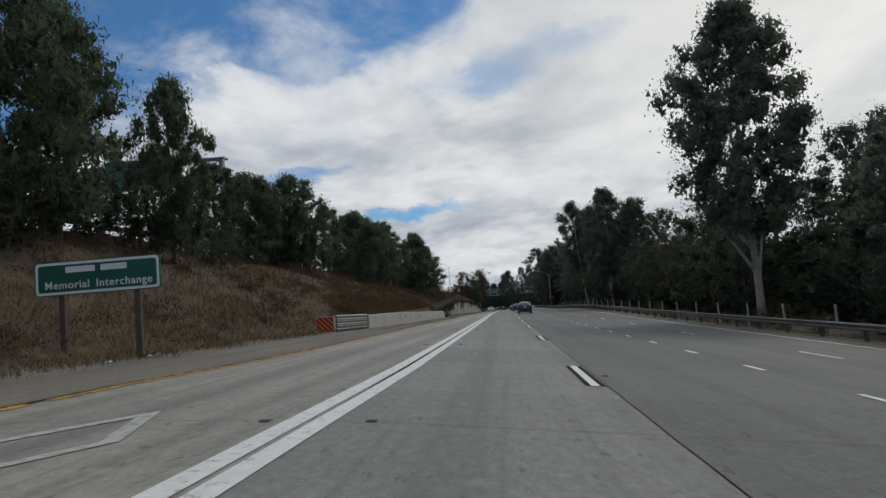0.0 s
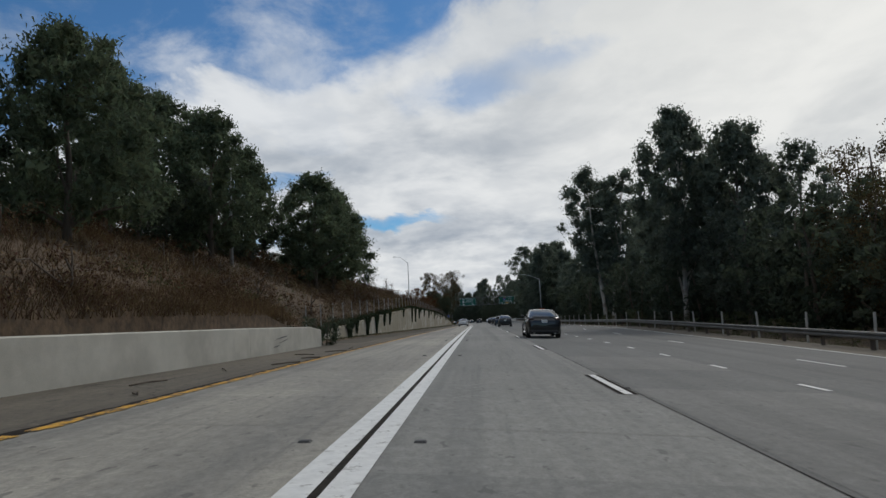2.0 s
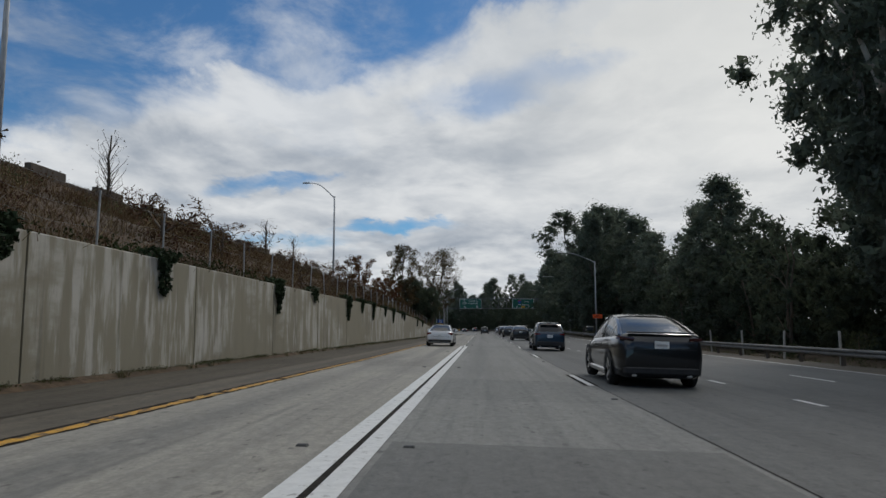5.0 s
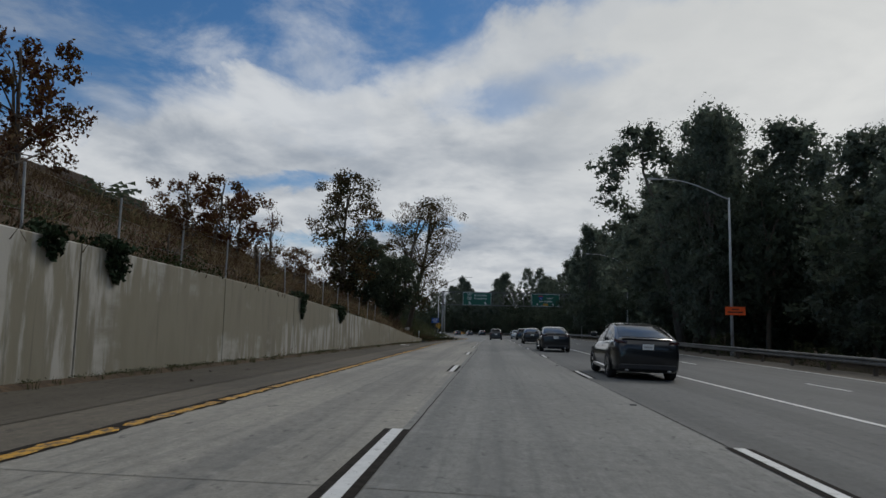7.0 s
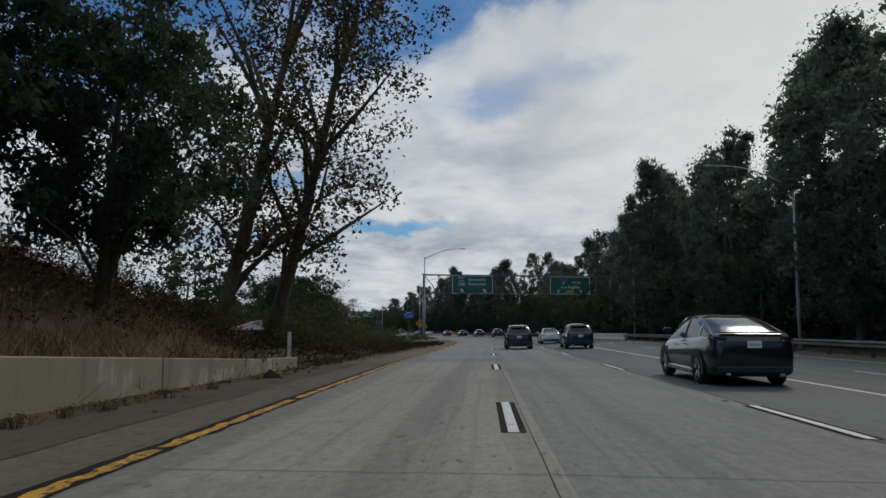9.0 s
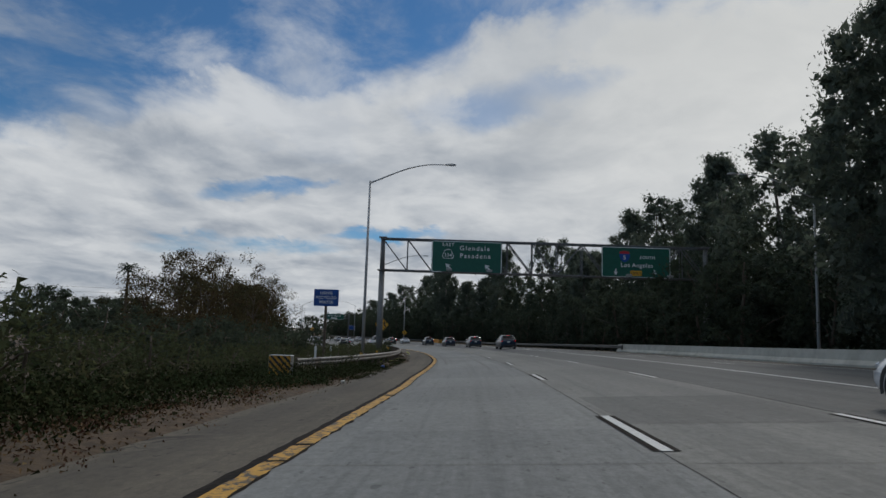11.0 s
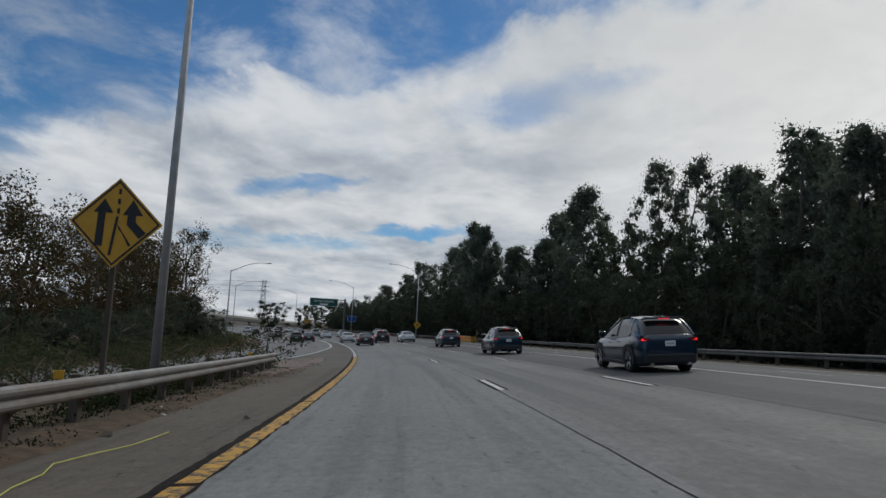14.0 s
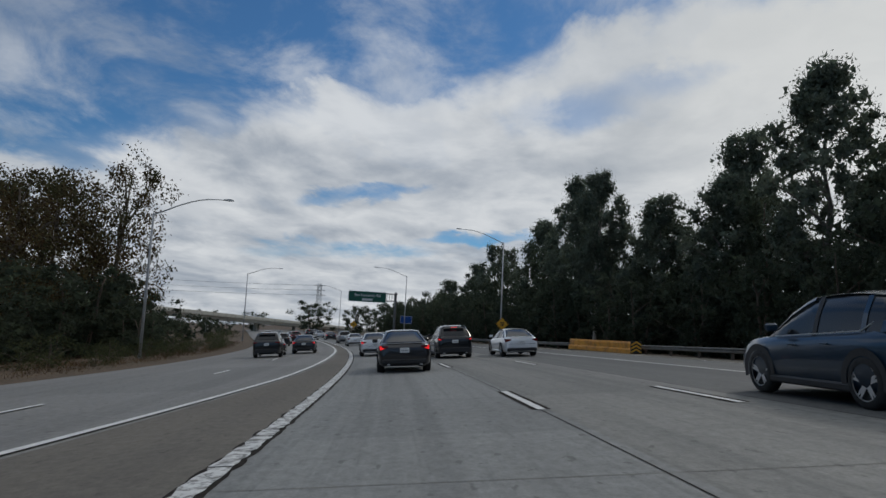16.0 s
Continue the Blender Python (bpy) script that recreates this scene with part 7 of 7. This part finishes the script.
# ---------------------------------------------------------------- far end: overpass, pylon, wires
def overpass():
    root = thing("overpass", Matrix.Identity(4), "thin pale concrete overpass running beside the merging roads", "bridge")
    pts = [Vector((-117.8, 560.0, 0.40)).lerp(Vector((-88.9, 850.0, -6.15)), k / 8) for k in range(9)]
    s = Shape()
    for p in pts:
        for dx, dz in ((0, -0.9), (0, -1.35), (0.9, -1.5), (1.2, -2.5), (8.8, -2.5), (9.1, -1.5), (10, -1.35), (10, -0.9)):
            s.v.append((p.x - dx, p.y, p.z + dz))
    for i in range(len(pts) - 1):
        s.f += [(8 * i + k, 8 * i + (k + 1) % 8, 8 * i + 8 + (k + 1) % 8, 8 * i + 8 + k) for k in range(8)]
    part("deck", s, BARRIER_CONCRETE, root)
    s = Shape()
    for p in pts:
        for dx, dz in ((-0.1, -1.0), (-0.1, 0.0), (0.2, 0.0), (0.2, -1.0)):
            s.v.append((p.x - dx, p.y, p.z + dz))
    for i in range(len(pts) - 1):
        s.f += [(4 * i + k, 4 * i + (k + 1) % 4, 4 * i + 4 + (k + 1) % 4, 4 * i + 4 + k) for k in range(4)]
    part("parapet", s, BARRIER_CONCRETE, root)
    for p in pts[1:-1]:
        s = Shape()
        s.tube([(p.x - 5, p.y, -11), (p.x - 5, p.y, p.z - 2.4)], 0.8, 12)
        part("pier", s, BARRIER_CONCRETE, root, smooth_faces=True)


overpass()
root = thing("power_pylon", Matrix.Translation(place(1080, 57, 0)), "far steel lattice power pylon", "pylon")
for sx in (-1, 1):
    for sy in (-1, 1):
        s = Shape()
        s.tube([(sx * 3.4, sy * 3.4, -4), (sx * 2.0, sy * 2.0, 26), (sx * 1.6, sy * 1.6, 46)], 0.22, 5)
        part("leg", s, POLE_PAINT, root)
for k in range(9):
    z = 4 + k * 4.6
    w = 3.3 - 0.04 * z
    s = Shape()
    for a, b in (((-w, -w), (w, -w)), ((w, -w), (w, w)), ((w, w), (-w, w)), ((-w, w), (-w, -w))):
        s.tube([(*a, z), (*b, z + 4.6)], 0.12, 4)
        s.tube([(*b, z), (*a, z + 4.6)], 0.12, 4)
    part("lattice", s, POLE_PAINT, root)
for z in (34, 39, 44):
    s = Shape()
    s.box((0, 0, z), (13, 0.5, 0.5))
    part("crossarm", s, POLE_PAINT, root)
root = thing("power_lines", Matrix.Identity(4), "thin power lines strung across the far sky", "cable")
for z in (44, 39, 34):
    s = Shape()
    a = place(1080, 57, z)
    b = a + Vector((-420, -260, 4))
    s.tube([a.lerp(b, f) - Vector((0, 0, 14 * f * (1 - f) * 2)) for f in [k / 10 for k in range(11)]], 0.10, 4)
    part("wire", s, TRIM_BLACK, root, fix=False)


# ---------------------------------------------------------------- vehicles
PROFILES = {
    # stations from tail (-0.5) to nose (0.5): top of the body, then the glasshouse
    "saloon": dict(size=(4.64, 1.80, 1.42), top=((-0.5, 0.74), (-0.492, 0.93), (-0.46, 1.00), (-0.38, 1.02), (-0.25, 1.0), (0.0, 0.96), (0.2, 0.93), (0.38, 0.84), (0.47, 0.72), (0.5, 0.56)),
                   roof=((-0.40, 1.00), (-0.30, 1.20), (-0.19, 1.38), (-0.05, 1.42), (0.07, 1.40), (0.16, 1.22), (0.26, 0.93))),
    "fastback": dict(size=(4.72, 1.92, 1.61), top=((-0.5, 0.83), (-0.493, 1.08), (-0.46, 1.19), (-0.38, 1.17), (-0.25, 1.11), (0.0, 1.06), (0.2, 1.02), (0.38, 0.91), (0.47, 0.78), (0.5, 0.61)),
                     roof=((-0.44, 1.18), (-0.32, 1.38), (-0.18, 1.55), (-0.04, 1.61), (0.07, 1.57), (0.17, 1.34), (0.28, 1.01))),
    "crossover": dict(size=(4.56, 1.85, 1.68), top=((-0.5, 0.74), (-0.496, 1.04), (-0.485, 1.12), (-0.42, 1.15), (-0.25, 1.11), (0.0, 1.06), (0.2, 1.02), (0.38, 0.96), (0.47, 0.84), (0.5, 0.62)),
                      roof=((-0.478, 1.13), (-0.43, 1.40), (-0.375, 1.60), (-0.2, 1.67), (0.02, 1.655), (0.13, 1.42), (0.25, 1.03))),
}


def vehicle(shape, paint, y, u, label, lit=False, name="car", turn=0.0):
    """A car standing on its wheels, nose along the road: lofted body, dark glasshouse, roof skin, wheels, lamps, plate."""
    pr = PROFILES[shape]
    L, W, H = pr["size"]
    m = Matrix.Translation(place(y, u)) @ Matrix.Rotation(heading(y) + radians(turn), 4, "Z") @ Matrix.Rotation(-math.atan(math.tan(radians(along(y, BANK_Y, BANK_RIGHT))) * (1 if u < 8 else 0.1)), 4, "Y")
    root = thing(name, m, label, "car", "traffic")
    ts, tv = zip(*pr["top"])
    n = 30
    s = Shape()
    k = 14
    for i in range(n + 1):
        f = -0.5 + i / n
        f = -0.5 + 0.5 * (1 - math.cos(math.pi * i / n))
        top = along(f, ts, tv)
        half = W / 2 * along(f, (-0.5, -0.485, -0.44, -0.3, 0.3, 0.42, 0.48, 0.5), (0.80, 0.90, 0.96, 1.0, 1.0, 0.94, 0.84, 0.70))
        low = along(f, (-0.5, -0.46, -0.3, 0.3, 0.46, 0.5), (0.31, 0.24, 0.20, 0.20, 0.23, 0.34))
        mid = (low + top) / 2
        sec = [(-half * 0.80, low), (-half * 0.97, low + 0.08), (-half, mid - 0.05), (-half * 0.995, mid + 0.10), (-half * 0.965, top - 0.14), (-half * 0.90, top - 0.03), (-half * 0.70, top + 0.015)]
        sec = sec + [(-a, b) for a, b in sec[::-1]]
        s.v += [(a, f * L, b) for a, b in sec]
    for i in range(n):
        s.f += [(k * i + j, k * i + (j + 1) % k, k * (i + 1) + (j + 1) % k, k * (i + 1) + j) for j in range(k)]
    s.f += [tuple(range(k - 1, -1, -1)), tuple(n * k + j for j in range(k))]
    body = part("body", s, paint, root, smooth_faces=True)
    # glasshouse and roof skin
    rs, rv = zip(*pr["roof"])
    g, skin = Shape(), Shape()
    n2 = 18
    for i in range(n2 + 1):
        f = rs[0] + (rs[-1] - rs[0]) * i / n2
        z1, z0 = along(f, rs, rv), along(f, ts, tv) - 0.05
        t = max(0.0, min(1.0, (z1 - z0) / (H - 1.0)))
        b, a = W / 2 * 0.90, W / 2 * (0.885 - {"saloon": 0.25, "fastback": 0.22, "crossover": 0.25}[shape] * t)
        g.v += [(-b, f * L, z0), (-(a + b) / 2 - 0.015, f * L, (z0 + z1) / 2), (-a, f * L, z1 - 0.035), (-a * 0.6, f * L, z1), (a * 0.6, f * L, z1), (a, f * L, z1 - 0.035), ((a + b) / 2 + 0.015, f * L, (z0 + z1) / 2), (b, f * L, z0)]
    for i in range(n2):
        g.f += [(8 * i + j, 8 * i + j + 1, 8 * i + 9 + j, 8 * i + 8 + j) for j in range(7)]
    part("glasshouse", g, CAR_GLASS, root, smooth_faces=True)
    i0 = [i for i in range(n2 + 1) if rs[0] + (rs[-1] - rs[0]) * i / n2 > rs[2] - 0.005][0]
    i1 = [i for i in range(n2 + 1) if rs[0] + (rs[-1] - rs[0]) * i / n2 < rs[4] + 0.01][-1]
    for i in range(i0, i1 + 1):
        for j in (2, 3, 4, 5):
            x, yy, z = g.v[8 * i + j]
            skin.v.append((x * 1.012, yy, z + 0.014))
    for i in range(i1 - i0):
        skin.f += [(4 * i + j, 4 * i + j + 1, 4 * i + 5 + j, 4 * i + 4 + j) for j in range(3)]
    part("roof", skin, paint, root, smooth_faces=True)
    # pillars along the glass edges
    for sgn in (-1, 1):
        for a, b in ((0, i0), (i1, n2)):
            p = Shape()
            for i in range(a, b + 1):
                x, yy, z = g.v[8 * i + (2 if sgn < 0 else 5)]
                x2, _, z2 = g.v[8 * i + (3 if sgn < 0 else 4)]
                x1, _, zl = g.v[8 * i + (1 if sgn < 0 else 6)]
                if a == 0 and shape == "crossover":
                    # the broad painted rear corner
                    x1, _, zl = g.v[8 * i + (0 if sgn < 0 else 7)]
                    f0 = 1.0
                else:
                    f0 = 0.15
                p.v += [(x1 * f0 + x * (1 - f0) + sgn * 0.014, yy, zl * f0 + z * (1 - f0)), (x * 1.012, yy, z + 0.012), (x * 0.82 + x2 * 0.18, yy, z * 0.82 + z2 * 0.18 + 0.014)]
            for i in range(b - a):
                p.f += [(3 * i + j, 3 * i + j + 1, 3 * i + 4 + j, 3 * i + 3 + j) for j in range(2)]
            if p.f:
                part("pillar", p, paint, root, smooth_faces=True)
    mids = {"saloon": (-0.06, -0.27), "fastback": (-0.05, -0.30), "crossover": (-0.05, -0.26)}[shape]
    for sgn in (-1, 1):
        for f in mids:
            i = min(n2 - 1, max(1, round((f - rs[0]) / (rs[-1] - rs[0]) * n2)))
            row = [g.v[8 * i + j] for j in ((0, 1, 2) if sgn < 0 else (7, 6, 5))]
            p = Shape()
            for x, yy, z in row:
                p.v += [(x + sgn * 0.012, yy - 0.05, z), (x + sgn * 0.012, yy + 0.05, z)]
            p.f = [(0, 1, 3, 2), (2, 3, 5, 4)]
            part("pillar", p, TRIM_BLACK if f == mids[0] else paint, root, fix=False)
    # wheels with arches
    wr = {"saloon": 0.98, "fastback": 1.07, "crossover": 1.12}[shape]
    cladding = TRIM_BLACK if shape == "crossover" else paint
    for sgn in (-1, 1):
        p = Shape()
        p.box((sgn * (W / 2 - 0.02), 0.0, 0.29), (0.07, L * 0.46, 0.13), bevel=0.03)
        part("sill", p, cladding, root)
        if shape == "crossover":
            p = Shape()
            pts = [(sgn * W / 2 * 0.915, f * L, along(f, ts, tv) - 0.015) for f in (-0.27, -0.15, 0.0, 0.12, 0.2)]
            p.tube([(sgn * W / 2 * 0.80, -0.335 * L, along(-0.33, ts, tv) + 0.16)] + pts, 0.012, 5)
            part("window_trim", p, CHROME, root)
        for f in (-0.11, 0.07):
            p = Shape()
            p.box((sgn * (W / 2 + 0.004), f * L, along(f, ts, tv) - 0.17), (0.03, 0.20, 0.025), bevel=0.008)
            part("door_handle", p, paint, root)
    for sgn in (-1, 1):
        for f in (-0.29, 0.30):
            p = Shape()
            cx = sgn * (W / 2 - 0.115)
            prof = [(0.235, -0.12), (0.30, -0.125), (0.335, -0.095), (0.345, 0.0), (0.335, 0.095), (0.30, 0.125), (0.235, 0.12)]
            q = 18
            for a in range(q):
                ca, sa = math.cos(2 * math.pi * a / q), math.sin(2 * math.pi * a / q)
                p.v += [(cx + d, f * L + r * wr * ca, 0.345 * wr + r * wr * sa) for r, d in prof]
            for a in range(q):
                p.f += [(7 * a + j, 7 * a + j + 1, 7 * ((a + 1) % q) + j + 1, 7 * ((a + 1) % q) + j) for j in range(6)]
            wheel = part("tyre", p, RUBBER, root, smooth_faces=True)
            p = Shape()
            xo, zc = cx + sgn * 0.108, 0.345 * wr
            p.tube([(cx - sgn * 0.05, f * L, zc), (cx + sgn * 0.06, f * L, zc)], 0.24 * wr, 18)
            part("wheel_well", p, TRIM_BLACK, wheel, fix=False)
            p = Shape()
            for a in range(5):
                for d0 in (-0.13, 0.13):
                    t0 = 2 * math.pi * a / 5 + 0.3
                    ends = [(0.05, t0 - 0.9), (0.235, t0 + d0 - 0.05), (0.235, t0 + d0 + 0.05), (0.05, t0 + 0.9)]
                    p.poly([(xo - sgn * (0.0 if r > 0.1 else 0.02), f * L + r * wr * math.cos(t), zc + r * wr * math.sin(t)) for r, t in ends], [(0, 1, 2, 3)])
            q = 18
            n3 = len(p.v)
            for a in range(q):
                ca, sa = math.cos(2 * math.pi * a / q), math.sin(2 * math.pi * a / q)
                p.v += [(xo, f * L + r * wr * ca, zc + r * wr * sa) for r in (0.222, 0.25)]
            p.f += [(n3 + 2 * a, n3 + 2 * a + 1, n3 + 2 * ((a + 1) % q) + 1, n3 + 2 * ((a + 1) % q)) for a in range(q)]
            part("rim", p, CHROME, wheel, fix=False)
            p = Shape()
            q = 14
            for a in range(q + 1):
                t0 = math.pi * (a / q * 1.16 - 0.08)
                for r in (0.33, 0.43):
                    p.v.append((sgn * (W / 2 + 0.006), f * L + r * wr * math.cos(t0), 0.345 * wr + r * wr * math.sin(t0)))
            for a in range(q):
                p.f.append((2 * a, 2 * a + 1, 2 * a + 3, 2 * a + 2))
            part("wheel_arch", p, TRIM_BLACK, root, fix=False)
    # tail: lamps, plate, bumper, mirrors
    deck = tv[2]
    for sgn in (-1, 1):
        p = Shape()
        z = deck - 0.14
        lo = {"saloon": 0.10, "fastback": 0.0, "crossover": 0.04}[shape]
        x0, x1 = sgn * W / 2 * 0.60, sgn * W / 2 * 0.90
        p.poly([(x0, -L / 2 - 0.006, z + 0.0), (x1, -L / 2 + 0.05, z - lo), (sgn * W / 2 * 0.965, -L / 2 + 0.24, z + 0.01), (sgn * W / 2 * 0.93, -L / 2 + 0.22, z + 0.07), (x1 * 0.985, -L / 2 + 0.045, z + 0.07), (x0, -L / 2 + 0.004, z + 0.05)],
               [(0, 1, 4, 5), (1, 2, 3, 4)])
        lamp = part("tail_lamp", p, TAIL_RED if lit or shape != "fastback" else TAIL_DIM, root, fix=False)
        if lit:
            p = Shape()
            p.poly([(x0 * 0.6 + x1 * 0.4, -L / 2 + 0.008, z + 0.012 - lo * 0.4), (x1, -L / 2 + 0.040, z - lo + 0.015), (x1, -L / 2 + 0.036, z + 0.045), (x1 * 0.93, -L / 2 + 0.03, z + 0.045), (x1 * 0.90 + x0 * 0.04, -L / 2 + 0.024, z + 0.03 - lo * 0.4)], [(0, 1, 2, 3, 4)])
            part("lit_element", p, TAIL_LIT, lamp, fix=False)
        p = Shape()
        p.box((sgn * (W / 2 + 0.06), L * 0.17, deck + 0.04), (0.20, 0.12, 0.14), bevel=0.03)
        part("wing_mirror", p, paint, root)
        p = Shape()
        p.box((sgn * W * 0.335, L / 2 - 0.19, 0.66), (0.26, 0.16, 0.12), bevel=0.03)
        part("headlamp", p, CHROME, root)
    p = Shape()
    p.box((0, -L / 2 - 0.012, deck - 0.24), (0.31, 0.012, 0.155), bevel=0.004)
    plate = part("number_plate", p, SIGN_WHITE, root)
    p = Shape()
    p.box((0, -L / 2 - 0.020, deck - 0.245), (0.23, 0.004, 0.045))
    part("plate_bar", p, POLE_PAINT, plate)
    p = Shape()
    p.box((0, -L / 2 + 0.06, 0.40 if shape != "crossover" else 0.45), (W * 0.84, 0.17, 0.22 if shape != "crossover" else 0.32), bevel=0.06)
    part("bumper_skirt", p, TRIM_BLACK, root)
    # shut line of the boot lid, dark lower valance and corner vents
    p = Shape()
    p.box((0, -L / 2 + 0.004, deck - 0.335), (W * 0.74, 0.014, 0.012))
    part("boot_seam", p, TRIM_BLACK, root)
    for sgn in (-1, 1):
        p = Shape()
        p.poly([(sgn * W * 0.24, -L / 2 - 0.004, 0.50), (sgn * W * 0.40, -L / 2 + 0.035, 0.48), (sgn * W * 0.42, -L / 2 + 0.05, 0.58), (sgn * W * 0.30, -L / 2 + 0.0, 0.56)], [(0, 1, 2, 3)])
        part("bumper_vent", p, TRIM_BLACK, root, fix=False)
        p = Shape()
        p.box((sgn * W * 0.30, -L / 2 + 0.03, 0.30), (0.11, 0.10, 0.06), bevel=0.02)
        part("exhaust_tip", p, CHROME, root)
    if shape == "saloon":
        p = Shape()
        p.box((0, -L / 2 + 0.10, deck + 0.025), (W * 0.66, 0.10, 0.03), bevel=0.012)
        part("boot_lip", p, paint, root)
    if shape == "fastback":
        p = Shape()
        p.box((0, -L / 2 + 0.12, deck + 0.02), (W * 0.74, 0.13, 0.03), bevel=0.012)
        part("boot_lip", p, TRIM_BLACK, root)
    if shape == "crossover":
        p = Shape()
        p.box((0, -L * 0.405, H - 0.06), (W * 0.62, 0.24, 0.035), bevel=0.012)
        part("roof_spoiler", p, paint, root)
        p = Shape()
        p.box((0, -L * 0.42, H - 0.085), (0.34, 0.03, 0.03))
        part("brake_lamp", p, TAIL_LIT if lit else TAIL_RED, root)
    return root


TRAFFIC = [
    # shape, paint, station of the tail, offset, label, lit
    ("saloon", WHITE_PAINT, 180, -1.6, "white saloon in the carpool lane", False),
    ("fastback", BLACK_PAINT, 150.6, 5.0, "black fastback with tinted glass in the second lane", False),
    ("crossover", BLUE_PAINT, 175.3, 5.1, "deep blue crossover in the second lane", False),
    ("fastback", BLACK_PAINT, 209.4, 5.35, "black fastback behind others in the second lane", False),
    ("fastback", BLACK_PAINT, 92.5, 4.75, "black fastback moving along the second lane", False),
    ("fastback", BLACK_PAINT, 233.8, 5.15, "shiny black fastback with a long tinted rear window", False),
    ("fastback", BLACK_PAINT, 259.9, 5.25, "glossy black fastback with tinted glass", False),
    ("crossover", BLUE_PAINT, 289.6, 5.7, "deep blue crossover driving ahead", False),
    ("crossover", BLACK_PAINT, 290.9, 1.75, "black crossover in the first lane", False),
    ("saloon", WHITE_PAINT, 306.0, 5.4, "white saloon further ahead in the second lane", False),
    ("crossover", BLUE_PAINT, 376.6, 5.9, "deep blue crossover with brake lamps lit beyond the gantry", True),
    ("crossover", BLUE_PAINT, 399.2, 5.55, "deep blue crossover braking beside the solid line", True),
    ("crossover", BLUE_PAINT, 419.8, 5.05, "dark blue crossover slowing in the second lane", True),
    ("crossover", BLUE_PAINT, 441.4, 5.05, "deep blue crossover with lit brake lamps", True),
    ("saloon", GREY_PAINT, 455.4, -1.85, "graphite saloon braking in the carpool lane", True),
    ("crossover", BLACK_PAINT, 466.5, 1.3, "black crossover with lit tail lamps", True),
    ("saloon", WHITE_PAINT, 466.0, 4.6, "white saloon seen from behind", False),
    ("saloon", WHITE_PAINT, 473.6, -2.5, "white saloon with lit tail lamps", True),
    ("saloon", WHITE_PAINT, 507.0, -2.4, "white saloon further along the lane", False),
    ("crossover", SILVER_PAINT, 524.0, -2.3, "silver crossover in slow traffic", False),
    ("saloon", SILVER_PAINT, 512.0, 1.6, "silver saloon in slow traffic", False),
    ("crossover", BLACK_PAINT, 478.0, -9.4, "black crossover on the merging roadway", False),
    ("saloon", BLACK_PAINT, 485.0, -7.4, "black saloon with lit tail lamps on the merging roadway", True),
    ("crossover", GREY_PAINT, 519.0, -10.6, "grey crossover on the merging roadway", False),
    ("saloon", WHITE_PAINT, 531.0, -10.2, "white saloon on the merging roadway", False),
    ("crossover", RED_PAINT, 548.0, -8.0, "dark red crossover on the merging roadway", True),
    ("saloon", BLACK_PAINT, 556.0, -12.0, "black saloon far along the merging roadway", False),
    ("saloon", GREY_PAINT, 570.0, -7.0, "grey saloon in dense far traffic", True),
    ("crossover", WHITE_PAINT, 580.0, -11.5, "white crossover in dense far traffic", False),
    ("saloon", BLACK_PAINT, 548.0, -2.0, "black saloon in dense far traffic", True),
    ("saloon", WHITE_PAINT, 566.0, -1.8, "white saloon in dense far traffic", False),
    ("crossover", GREY_PAINT, 585.0, -2.0, "grey crossover in dense far traffic", True),
    ("saloon", SILVER_PAINT, 600.0, -8.0, "silver saloon in dense far traffic", False),
    ("saloon", BLACK_PAINT, 606.0, 1.8, "black saloon in dense far traffic", False),
    ("crossover", BLACK_PAINT, 540.0, 15.8, "dark crossover beyond the solid line", False),
]
for shape_name, coat_of, tail, off, words, on in TRAFFIC:
    vehicle(shape_name, coat_of, tail + PROFILES[shape_name]["size"][0] / 2, off, words, on)

# broken dry sticks lying on the dirty shoulder
for n in range(16):
    r = random.Random(n + 900)
    y = 46 + 2.3 * n + r.uniform(-0.8, 0.8)
    u, length = wall_u(y) + r.uniform(0.5, 2.0), r.uniform(0.35, 0.95)
    s = Shape()
    s.tube([(0, -length / 2, 0.015), (r.uniform(-0.05, 0.05), 0, 0.022), (r.uniform(-0.03, 0.03), length / 2, 0.014)], r.uniform(0.012, 0.022), 5)
    ob = part("broken_stick", s, BARK, None)
    ob.matrix_basis = at(y, u, 0.0, r.uniform(-70, 70))
    tagged(ob, "dry brown stick lying on the dirty shoulder", "stick", "sticks on the shoulder")
